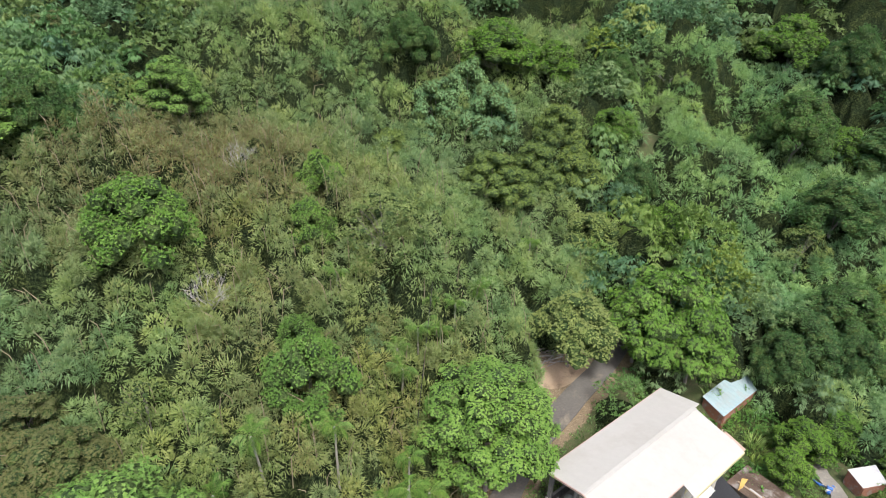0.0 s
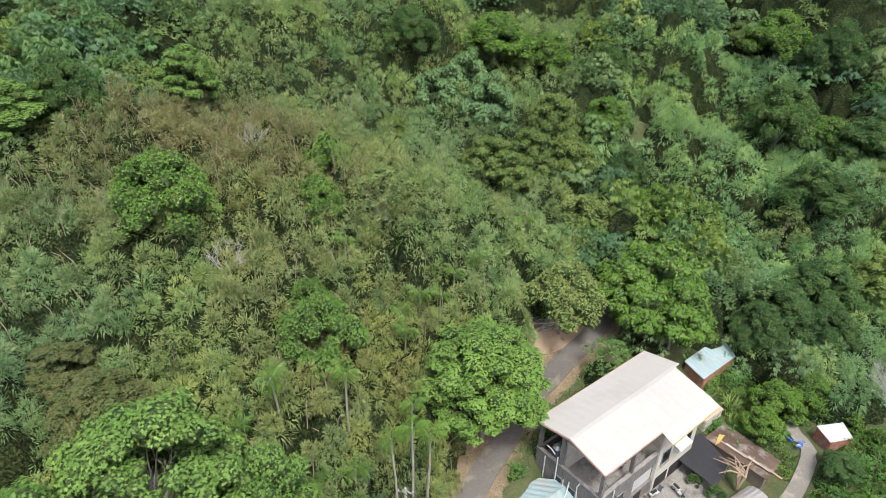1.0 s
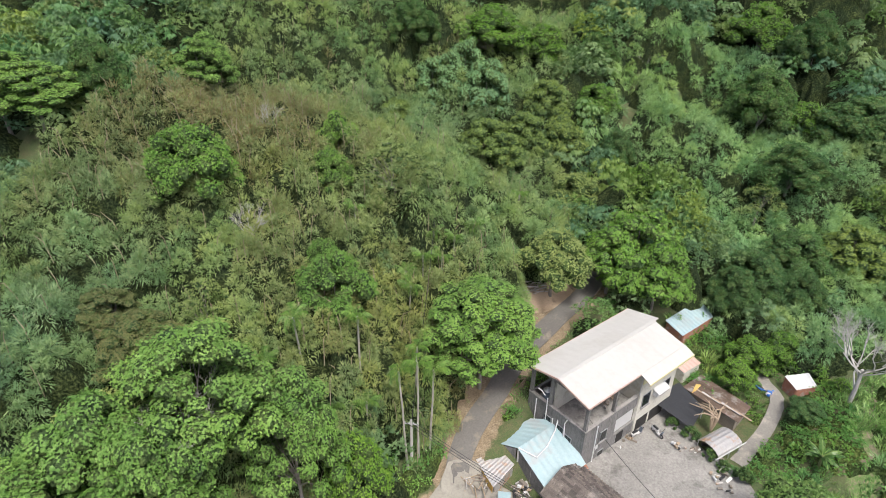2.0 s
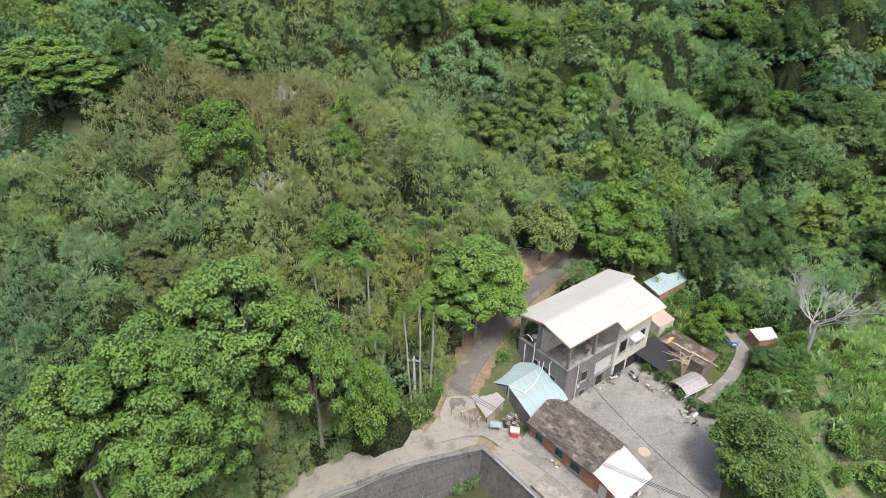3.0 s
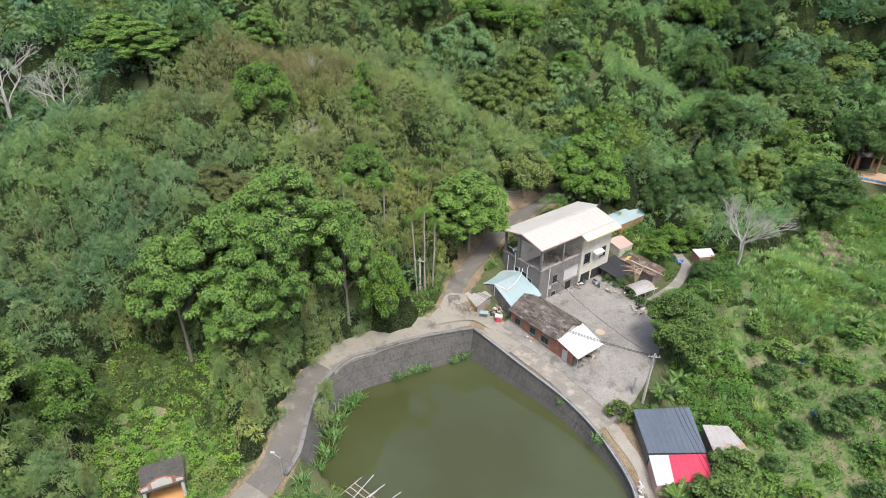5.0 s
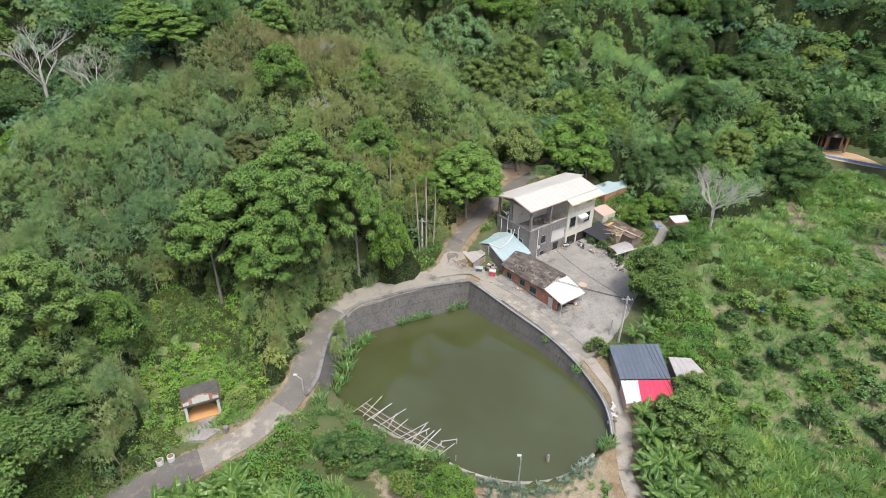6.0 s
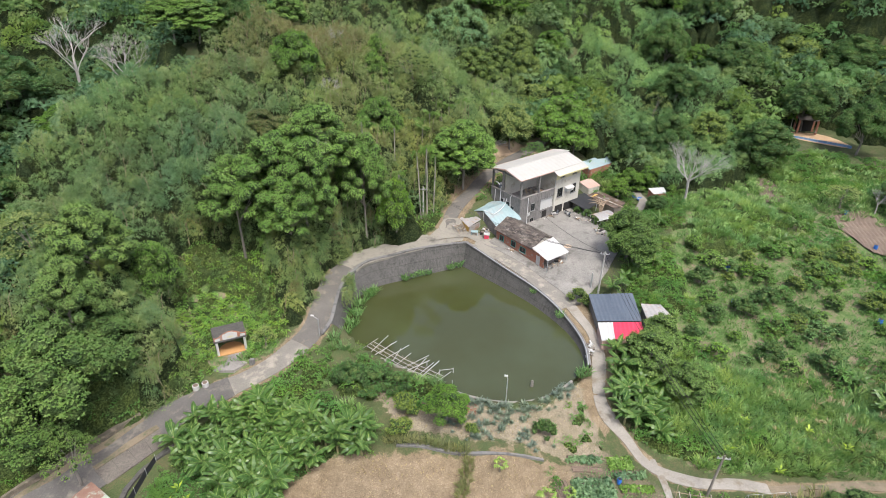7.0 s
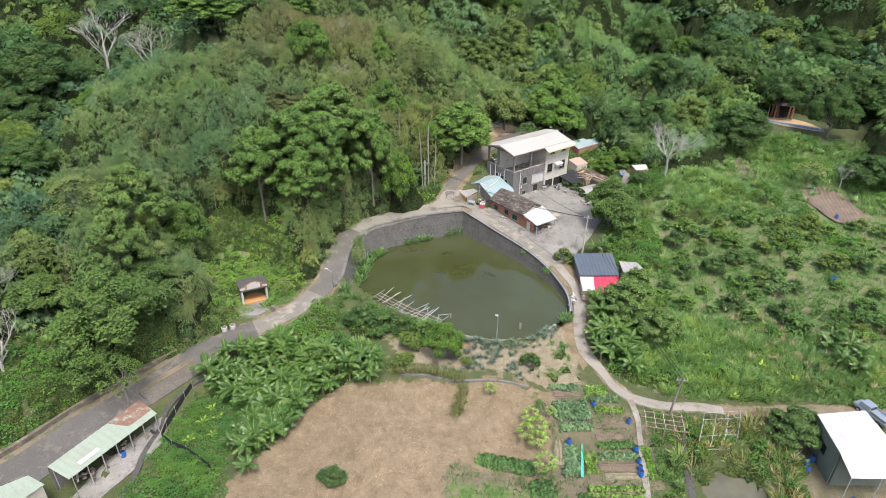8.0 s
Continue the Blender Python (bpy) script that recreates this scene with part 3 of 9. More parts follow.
OPEN = [np.array(p) for p in (
    [(-4.6, 91), (-6.5, 99), (-3, 106), (4, 111), (10, 113), (15, 118), (21, 122), (24, 118), (24, 112), (33, 114), (34, 108), (26, 103), (24, 97), (24, 78), (23, 66), (18, 50), (0, 46), (-24, 18), (-48, 18), (-44, 30), (-36, 44), (-28, 52), (-24, 60), (-25.5, 70), (-25.5, 78), (-22, 84), (-14, 88.5), (-9, 91)],
    [(-37.8, 52.6), (-43, 58.5), (-45, 66), (-44, 72.5), (-38.5, 76), (-32, 74.5), (-28, 67), (-26.5, 60), (-30, 54.5)],
    [(22, 40), (22, 108), (36, 112), (44, 118), (50, 128), (62, 134), (75, 132), (95, 118), (95, 20), (22, 20)],
    [(56, 132), (58, 154), (80, 154), (84, 134), (70, 130)],
    [(-5, 113), (-4, 119), (4, 121), (5, 115)],
)]
ROAD_VERGE = [(-66, 8), (-56, 25), (-49, 36), (-43, 44), (-39, 47.5), (-42, 50), (-48, 48.5), (-57, 42), (-68, 32)]
BAMBOO_HILL = [(-66, 192), (-58, 150), (-53, 128), (-57, 110), (-66, 100), (-84, 87), (-80, 76), (-66, 68), (-58, 58), (-54, 47), (-45, 46), (-38, 52), (-24, 56), (-20, 90), (-2, 100), (5, 125), (2, 150), (6, 192)]


def wooded(x, y):
    k = np.ones(x.shape, bool)
    for p in OPEN:
        k &= ~inside(p, x, y)
    return k & (off_road(x, y) > 3.5) & ~inside(ROAD_VERGE, x, y)


def hill_side(x, y):
    return wooded(x, y) & inside(BAMBOO_HILL, x, y)


def far_side(x, y):
    return wooded(x, y) & ~inside(BAMBOO_HILL, x, y)


# ---- grass and undergrowth ----
def tuft(n, tall, wide, width):
    a = rng.uniform(0, 6.28, n)
    r = wide * np.sqrt(rng.uniform(0, 1, n))
    base = np.stack([r * np.cos(a), r * np.sin(a), np.zeros(n)], 1)
    ax = np.stack([np.cos(a) * rng.uniform(0.1, 0.8, n), np.sin(a) * rng.uniform(0.1, 0.8, n), np.ones(n)], 1)
    return blades(base, ax, rng.normal(size=(n, 3)) + np.array([0, 0, 0.6]), tall, width, 0.3)


ORCHARD_ZONE = [(28, 72), (31, 78), (31.8, 85), (30, 92), (32, 96), (45, 96), (52, 103), (56, 99), (64, 98.5), (72, 100), (84, 92), (84, 60), (60, 62), (45, 66), (30, 68)]
REED_ZONE = [(20, 54), (23, 66), (30, 68), (45, 66), (60, 62), (84, 60), (84, 50), (50, 53.5), (40, 52), (28, 51), (22.5, 52.5)]
THICK_ZONE = [(31, 93), (32, 98), (33, 108), (36, 112), (44, 118), (50, 130), (62, 134), (84, 128), (95, 116), (84, 92), (72, 101), (60, 114), (50, 114), (56, 99.5), (52, 103.5), (45, 96.5), (33, 96)]
SCRAPS = [[(-39, 55), (-40, 68), (-35, 71), (-29, 70), (-27, 62), (-27, 59.5), (-31.5, 57), (-33, 55.5)], [(-8, 99.5), (-4, 105), (3, 112), (10, 113.5), (0, 102), (-2.5, 99.5), (-5, 98)]]
TILLED = [np.array(p) for p in ([(50.5, 114), (51.5, 126), (55.5, 126), (56.5, 116)], [(61, 113), (69, 113), (71, 99), (64, 97)])]


def grassy(x, y):
    k = inside(ORCHARD_ZONE, x, y) | inside(THICK_ZONE, x, y) | inside(REED_ZONE, x, y)
    for s in SCRAPS:
        k |= inside(s, x, y)
    for s in TILLED:
        k &= ~inside(s, x, y)
    k |= (inside(GARDEN, x, y) & (rng.uniform(size=x.shape) < 0.4)) | (inside(ROUGH, x, y) & (rng.uniform(size=x.shape) < 0.8))
    return k & (off_road(x, y) > np.where((x > 17) & (y < 60), 1.0, 2.4)) & (np.hypot(x + 34, y - 60.4) > 2.7)


short = [tuft(18, 0.5, 0.6, 0.11) for _ in range(8)]
p = spots(-42, 95, 18, 137, 0.95, grassy)
thin = roll(p, 0.13, 21) + 0.5 * roll(p, 0.5, 5) > -0.42
p = p[thin]
q = scatter(short, p, land(p[:, 0], p[:, 1]) - 0.02, rng.uniform(0.6, 1.5, len(p)))
tagged(new("grass", leaf_mesh("grass", q, M_GRASS)), "rough fresh green grass with dry patches", "grass", kind="stuff")

def strawy(x, y):
    k = inside(BANK_DRY, x, y) | inside(FIELD_DRY, x, y) & ((rng.uniform(size=x.shape) < 0.35) | (y > 44))
    return k & (off_road(x, y) > 1.6) & (rng.uniform(size=x.shape) < 0.75)


straw = [tuft(9, 0.3, 0.45, 0.06) for _ in range(6)]
p = spots(-26, 17, 22, 62, 0.75, strawy)
q = scatter(straw, p, land(p[:, 0], p[:, 1]), rng.uniform(0.5, 1.4, len(p)))
M_DRYGRASS = leaf_mat("dead straw", [(0.17, 0.13, 0.08), (0.28, 0.22, 0.14), (0.4, 0.33, 0.22)], patch=0.3)
tagged(new("straw", leaf_mesh("straw", q, M_DRYGRASS)), "short dead straw and stubble on the dry field", "straw", kind="stuff")

reeds = [tuft(80, 1.7, 0.9, 0.075) for _ in range(6)] + [plume(3, 30, 1.3, 0.8, 0.6, 0.6, 0.5, 0.16) for _ in range(4)]


def reedy(x, y):
    return inside(THICK_ZONE, x, y) & (rng.uniform(size=x.shape) < 0.62) & (off_road(x, y) > 3)


p = spots(18, 95, 50, 137, 1.7, reedy)
q = scatter(reeds, p, land(p[:, 0], p[:, 1]) - 0.1, rng.uniform(0.7, 1.3, len(p)))
tagged(new("tall_grass", leaf_mesh("tall_grass", q, M_CANE)), "tall tangled bright green cane grass on the slope", "grass", kind="stuff")


def inner_shade_mat(name, dark, mid, light):
    """Twigs and leaves deep in foliage, their shade put into the colour, mottled at the size of leaves."""
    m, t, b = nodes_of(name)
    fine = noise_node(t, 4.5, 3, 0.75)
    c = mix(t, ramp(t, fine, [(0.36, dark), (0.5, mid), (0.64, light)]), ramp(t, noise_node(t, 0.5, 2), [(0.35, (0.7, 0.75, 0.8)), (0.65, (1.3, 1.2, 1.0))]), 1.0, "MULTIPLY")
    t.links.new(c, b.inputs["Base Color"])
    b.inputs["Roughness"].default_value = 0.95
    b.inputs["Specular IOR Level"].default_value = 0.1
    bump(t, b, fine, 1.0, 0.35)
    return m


# near-black greens: the shade in gaps between heads is in this colour
M_INNER_SHADE = inner_shade_mat("inner foliage in shade tones", (0.006, 0.011, 0.005), (0.024, 0.038, 0.015), (0.075, 0.1, 0.042))
# leaf greens darkened to carry the shade between a crown's sprays
M_TREE_INNER = inner_shade_mat("inner crown leaves in shade tones", (0.03, 0.052, 0.02), (0.075, 0.122, 0.044), (0.13, 0.195, 0.072))


# ---- trees ----
def sprigs(r, pos, out, per, leaf, style, loose=0.3):
    """Leaves in small sprays: stars that lie open to the sky, hanging bunches, or tufts."""
    n = len(pos)
    k = np.repeat(np.arange(n), per)
    m = len(k)
    turn = np.tile(np.arange(per) * 6.283 / per, n) + np.repeat(r.uniform(0, 6.283, n), per) + r.normal(size=m) * 0.25
    u = unit(out * 0.55 + np.array([0, 0, 0.7]) + r.normal(size=(n, 3)) * loose)
    e = unit(np.cross(u, r.normal(size=(n, 3))))
    g = np.cross(u, e)
    ring = e[k] * np.cos(turn)[:, None] + g[k] * np.sin(turn)[:, None]
    up = u[k]
    if style == "star":
        way = unit(ring + up * 0.15 - np.array([0, 0, 0.25]))
        base = pos[k] + ring * leaf[0] * 0.06
        face = up
    elif style == "hang":
        way = unit(out[k] * np.array([0.8, 0.8, 0.1]) + ring * 0.45 - np.array([0, 0, 0.75]))
        base = pos[k] + ring * leaf[0] * 0.25
        face = out[k] + up * 0.5 + r.normal(size=(m, 3)) * 0.3
    else:
        way = unit(out[k] * 0.5 + ring * 0.9 + up * 0.2)
        base = pos[k]
        face = up + r.normal(size=(m, 3)) * 0.4
    side = unit(np.cross(way, face))
    L = (leaf[0] * r.uniform(0.7, 1.3, m))[:, None]
    W = (leaf[1] * r.uniform(0.75, 1.25, m))[:, None]
    return np.stack([base - side * W / 2, base + side * W / 2, base + way * L], 1), k


def lobes_of(r, radius, height, lobes, size, skirt):
    """The leafy masses of a crown: over its dome, and some hanging lower round its rim."""
    c = []
    for k in range(lobes):
        s = math.sqrt((k + 0.4) / lobes)
        a = k * 2.399 + r.uniform(-0.35, 0.35)
        reach = s * radius * r.uniform(0.7, 0.92)
        z = height * (1 - 0.72 * s * s) * r.uniform(0.8, 1.0)
        if s > 0.6 and r.uniform() < skirt:
            z *= r.uniform(0.3, 0.85)
        if k % 4 == 3:
            reach, z = radius * r.uniform(0.25, 0.75), height * r.uniform(0.3, 0.62)
        c.append((reach * math.cos(a), reach * math.sin(a), z, radius * r.uniform(*size)))
    return np.array(c)


def crown_of(seed, radius, height, lobes, size, flat, dense, per, leaf, style, skirt=0.4):
    """A crown of sprays set over its lobes, with dark gaps between them. Returns leaves, their tone, and the lobes."""
    r = np.random.default_rng(seed)
    c = lobes_of(r, radius, height, lobes, size, skirt)
    out, tone = [], []
    for x, y, z, lr in c:
        m = max(4, int(dense * 5.0 * lr * lr * (0.5 + 0.5 * flat)))
        d = unit(r.normal(size=(m, 3)))
        d[:, 2] = np.where(d[:, 2] < -0.25, -d[:, 2], d[:, 2])
        o = unit(np.array([x, y, max(z - height * 0.3, 0.2)]))
        away = (d * o).sum(1) < -0.45
        d[away] = unit(d[away] + o * 1.3)
        bumpy = 1 + 0.16 * np.sin(d[:, 0] * 6 + x) * np.sin(d[:, 1] * 6 + y)
        p = np.array([x, y, z]) + d * lr * np.array([1, 1, flat]) * (r.uniform(0.8, 1.06, m) * bumpy)[:, None]
        q, k = sprigs(r, p, d, per, leaf, style)
        out.append(q)
        tone.append((0.55 * r.uniform(0, 1, m) + 0.3 * r.uniform() + 0.15)[k] + r.normal(size=len(k)) * 0.06)
    return np.concatenate(out), np.clip(np.concatenate(tone), 0, 1), c


def trunk_bm(height, radius, base, lobes, seed):
    """A tapered trunk that forks into limbs, each reaching a leafy mass of the crown."""
    r = random.Random(seed)
    bm = bmesh.new()
    fork = height * base * 0.95
    bend = (r.uniform(-0.3, 0.3), r.uniform(-0.3, 0.3))
    tube(bm, [(0, 0, -1.0), (bend[0] * 0.5, bend[1] * 0.5, fork * 0.5), (bend[0], bend[1], fork)], [radius * 1.3, radius, radius * 0.8], 7)
    for k, (x, y, z, lr) in enumerate(lobes):
        if k % 8:
            continue
        z += height * base
        j = r.uniform(0.35, 0.6)
        mid = Vector((x * j + r.uniform(-0.3, 0.3), y * j + r.uniform(-0.3, 0.3), fork + (z - fork) * (j + 0.12)))
        tube(bm, [(bend[0], bend[1], fork * r.uniform(0.85, 1.0)), mid, (x * 0.85, y * 0.85, z - lr * 0.2), (x, y, z + lr * 0.2)], [radius * 0.3, radius * 0.18, radius * 0.1, radius * 0.05], 5)
        for _ in range(2):
            a = r.uniform(0, 6.28)
            c = Vector((x * 0.8, y * 0.8, z - lr * 0.3))
            tube(bm, [c, c + Vector((math.cos(a) * lr * 0.6, math.sin(a) * lr * 0.6, lr * 0.35)), c + Vector((math.cos(a) * lr, math.sin(a) * lr, lr * 0.6))], [radius * 0.1, radius * 0.07, radius * 0.03], 4)
    return bm


class Kind:
    """One kind of tree, built once at a crown radius and height, and then set out."""

    def __init__(self, seed, radius, height, base, lobes, size, flat, dense, per, leaf, style, trunk, core=0.7, skirt=0.4):
        self.radius, self.height = radius, height
        q, tone, c = crown_of(seed, radius, height * (1 - base), lobes, size, flat, dense, per, leaf, style, skirt)
        self.crown = leaf_mesh("crown", q + np.array([0, 0, height * base]), M_TREE, tone=tone)
        bm = trunk_bm(height, trunk, base, c, seed)
        self.trunk = bpy.data.meshes.new("trunk")
        bm.to_mesh(self.trunk)
        bm.free()
        self.trunk.materials.append(M_BARK)
        self.core = None
        # filler lumps inside the lobes, shaded by their darker colour
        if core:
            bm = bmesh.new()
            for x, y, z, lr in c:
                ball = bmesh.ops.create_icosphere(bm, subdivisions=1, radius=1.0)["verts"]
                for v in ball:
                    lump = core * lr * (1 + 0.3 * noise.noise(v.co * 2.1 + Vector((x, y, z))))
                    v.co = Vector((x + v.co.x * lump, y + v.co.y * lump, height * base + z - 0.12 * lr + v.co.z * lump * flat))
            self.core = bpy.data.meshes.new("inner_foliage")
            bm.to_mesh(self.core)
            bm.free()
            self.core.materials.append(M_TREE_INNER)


def plant_tree(kind, x, y, top, radius, material, label, name="tree", category="tree", bark=None, group=""):
    """A tree whose crown has that radius and whose top is at that height."""
    z = ground_at(x, y)
    root = tagged(new(name), label, category, group)
    tall = max(top - z, 0.8, 1.15 * radius if y > 100 else 0.8)
    root.matrix_world = Matrix.LocRotScale((x, y, z), Euler((0, 0, rng.uniform(0, 6.28))), (radius / kind.radius, radius / kind.radius, tall / kind.height))
    for nm, me, mat in (("trunk", kind.trunk, bark or M_BARK), ("crown", kind.crown, material)):
        ob = new(nm, me)
        ob.parent = root
        ob.material_slots[0].link = "OBJECT"
        ob.material_slots[0].material = mat
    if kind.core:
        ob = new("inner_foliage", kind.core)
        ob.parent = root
    return root


UMBRELLA = [Kind(s, 7.0, 14.0, 0.42, 104, (0.11, 0.2), 0.55, 25.0, 5, (0.135, 0.095), "star", 0.24, 0.9, 0.45) for s in (1, 2, 3)]
ROUND = [Kind(s, 5.0, 10.0, 0.3, 64, (0.16, 0.26), 0.85, 14.0, 4, (0.19, 0.14), "tuft", 0.2, 0.9) for s in (4, 5, 6)]
WEEP = [Kind(s, 5.0, 10.0, 0.2, 64, (0.14, 0.24), 1.0, 16.0, 4, (0.21, 0.08), "hang", 0.2, 0.86, 0.6) for s in (11, 12)]
THIN = [Kind(s, 5.0, 10.0, 0.4, 50, (0.1, 0.2), 0.7, 11.0, 4, (0.17, 0.11), "tuft", 0.2, 0.4) for s in (13, 14)]
BUSH = [Kind(s, 2.0, 3.0, 0.12, 14, (0.24, 0.4), 0.85, 11.0, 5, (0.2, 0.12), "tuft", 0.07, 0.82) for s in (7, 8)]

BIG = "large spreading tree with layered light-green leaves and grey limbs"
ROUNDED = "rounded green broadleaf tree standing out of the bamboo slope"
DARK = "dark green forest tree with a dense crown"
OLIVE = "yellow-green bushy tree with drooping leaves"
GREY = "pale grey-green tree with bare twigs showing in its crown"
BLUEB = "tall bluish-green clump of giant bamboo"
MANGO = "broad fresh-green tree with hanging leaves beside the house"
CITRUS = "low round dark green citrus bush"
TREES = [
    (UMBRELLA, M_TREE, BIG, [(-27.2, 82.6, 25.4, 7.0), (-31.2, 76.4, 23.2, 6.8), (-20.8, 84.6, 20.8, 5.0), (-27.2, 75.6, 22.6, 5.4), (-36.6, 73.2, 20.6, 5.4), (-28.8, 72.6, 17.2, 5.0)]),
    (UMBRELLA, M_WOODS_FRESH, "spreading dusky blue-green tree above the road", [(-47.5, 56.5, 19.8, 5.4), (-45.8, 48.5, 16.8, 4.4)]),
    (ROUND, M_WOODS_FRESH, "spreading dusky green tree overhanging the road", [(-45.0, 43.6, 10.6, 7.2), (-46.6, 40.8, 5.6, 5.2), (-43.6, 49.2, 9.0, 5.2), (-56.5, 45.6, 7.4, 4.4)]),
    (UMBRELLA, M_TREE_RUST, "broad tree with a thin rust-brown crown", [(-35, 88.5, 21.6, 4.4), (-40, 91.5, 21.8, 3.2), (-83, 158, 36.5, 6)]),
    (THIN, M_WOODS_FRESH, "thin lacy green tree between the road and the long shed", [(-41.2, 38.0, 2.2, 3.4)]),
    (ROUND, M_WOODS_FRESH, "large round dense green tree at the edge of the yard", [(21.8, 88.6, 9.6, 5.0), (22.6, 87.6, 8.0, 4.4)]),
    (ROUND, M_TREE, ROUNDED, [(-22, 100.5, 21.8, 4.4), (-26.8, 116.5, 26.5, 3.0), (-39.5, 108.5, 31.2, 5.4), (-28.5, 125.3, 28, 3.2), (-44, 62, 12, 3.5), (-24.5, 105.5, 20.5, 2.6)]),
    (THIN, M_TREE_PALE, GREY, [(-19.2, 117, 27.8, 5.6), (-32.7, 95, 21.2, 3.2), (-35.2, 81.5, 18.6, 5.0), (-61, 62, 14.8, 5.8), (-59.3, 48.7, 12.2, 4.6), (32.6, 142.4, 15.4, 4.2), (64.4, 114.4, 6, 4.0), (-29, 60.7, 1.0, 2.0)]),
    (WEEP, M_TREE_OLIVE, OLIVE, [(-9.9, 141, 23.6, 6.0), (2.0, 151, 21.8, 5.0), (-1.1, 155.5, 26.4, 5.0), (-24.3, 143.4, 25.4, 3.6), (42.5, 132.8, 14, 5.6), (73.7, 179, 23, 9), (-4.5, 147.5, 23, 4.5)]),
    (WEEP, M_BAMBOO_BLUE, BLUEB, [(-19, 151, 30.4, 5.0), (-11, 150.5, 30.4, 5.0), (-15, 157, 32, 5)]),
    (UMBRELLA, M_TREE, "wide light-green tree with fine leaves leaning over the lane", [(-7.2, 103.8, 17.8, 6.8), (-7.0, 102.4, 15.6, 6.0)]),
    (UMBRELLA, M_TREE, "broad forest tree with a flat layered green crown", [(-61.4, 114.7, 35.2, 6.4), (-67.6, 116.5, 36, 6.2), (-51.5, 136.5, 35, 5.4)]),
    (WEEP, M_TREE_GREEN, MANGO, [(11.2, 121.4, 19.0, 7.4), (13.6, 118.6, 17.0, 4.6), (7.8, 119.6, 17, 5.0)]),
    (ROUND, M_TREE_PALE, "grey-green leafy tree beside the lane", [(0.6, 117.4, 17.2, 4.9), (4.4, 139.5, 16.4, 4.6)]),
    (ROUND, M_TREE_DARK, DARK, [(11.1, 151.3, 19.4, 4.0), (53.5, 129.5, 13.8, 7.2), (68.7, 151.2, 17.6, 7), (75.3, 136.6, 16.8, 5.8), (85.8, 148.6, 18.6, 6.8), (54.3, 163.2, 24.4, 8.5), (87, 176, 23.6, 9), (-79.5, 74.4, 15.4, 5.8), (-95.5, 101, 26, 9), (-95.4, 93, 18.6, 6.7), (75.8, 113, 9, 6), (36.8, 164.5, 28, 6.4), (49.3, 180, 35, 6), (-57.5, 121, 37, 4.2), (-25.5, 162.6, 37.6, 5.2), (7.9, 173, 31, 4.8), (34, 130.5, 13.6, 5.4), (27.2, 125, 13.0, 4.8), (37.8, 146.7, 20.3, 6.5), (23.8, 121, 12.6, 3.4), (32.5, 123.2, 11.8, 3.6), (28.8, 106.0, 5.0, 2.2)]),
    (ROUND, M_TREE_GREEN, "tall fresh-green forest tree with a broad crown", [(-11.9, 172, 35.2, 8.2), (-1.8, 172, 32.6, 4.8), (41.5, 188.5, 35.8, 7), (-82.6, 99, 17.8, 5.8), (8, 161, 24.8, 4.4)]),
    (ROUND, M_TREE_GREEN, "rounded light-green tree beside the lane", [(24.6, 113.6, 7.2, 2.8), (22.4, 110.2, 6.2, 2.4), (28.4, 115.4, 7.4, 2.8), (-16.2, 86.2, 12.6, 3.6), (46.2, 168.4, 21.6, 4.6), (-2.6, 51.6, 2.0, 2.9), (14.1, 141.7, 17.4, 3.8)]),
    (BUSH, M_TREE_DARK, CITRUS, [(14.4, 103.6, 2.9, 0.8), (16.2, 102.3, 3.1, 1.0), (17.6, 99.8, 2.8, 0.9), (18.6, 98.4, 2.6, 0.8), (20.4, 97.4, 3.0, 1.1), (-12.2, 55.5, 0.2, 2.7), (-15.6, 56.2, 0.4, 2.6), (-9.2, 56, -0.4, 2.0), (8.9, 51.6, -1.2, 1.5), (-12.5, 31.6, -4.6, 1.7), (-10, 28.8, -5.7, 0.6), (-6.4, 28.8, -5.6, 0.7), (-1.0, 27.4, -5.4, 1.0)]),
    (BUSH, M_TREE_OLIVE, "loose bushy shrub on the dry bank", [(-7.6, 52.6, -0.6, 1.9), (-8.0, 49.8, -2.2, 1.6), (0.6, 50.5, -2.4, 1.0), (13.8, 76.6, 1.8, 1.7)]),
    (WEEP, M_WOODS_FRESH, "loose dusky green tree behind the tin shed", [(22.6, 65.2, 3.6, 4.2), (27.0, 61.0, 1.8, 3.6), (24.5, 69.5, 3.2, 3.2), (40.9, 45.2, -0.2, 3.5)]),
]
for kinds, mat, label, rows in TREES:
    for k, (x, y, top, radius) in enumerate(rows):
        plant_tree(kinds[k % len(kinds)], x, y, top, radius, mat, label, category="bush" if kinds is BUSH else "tree")

# ---- canopies: bamboo, woods and creepers that hide the ground ----
TREE_TOPS = np.array([row for _, _, _, rows in TREES for row in rows])


def under_trees(p, top):
    """Lower the heads that would bury a tree standing among them."""
    for x, y, high, radius in TREE_TOPS:
        d = np.hypot(p[:, 0] - x, (p[:, 1] - y + radius * 0.35) / 1.2)
        k = d < radius * 0.85
        top[k] = np.minimum(top[k], high - 1.0 - 0.5 * radius)
    return top


def fan(p, z, spare=9.0):
    """The widening stretch of land that the flight looks over."""
    return np.abs(p[:, 0] - 4 + 0.14 * (p[:, 1] + 14)) < spare + 0.727 * (0.87 * (p[:, 1] + 14) + 0.49 * (50 - z))


# paler filler for low growth; shade among the stems is in its colour
M_STEM_SHADE = inner_shade_mat("inner grass and creeper stems in shade tones", (0.02, 0.034, 0.01), (0.06, 0.09, 0.03), (0.13, 0.18, 0.06))


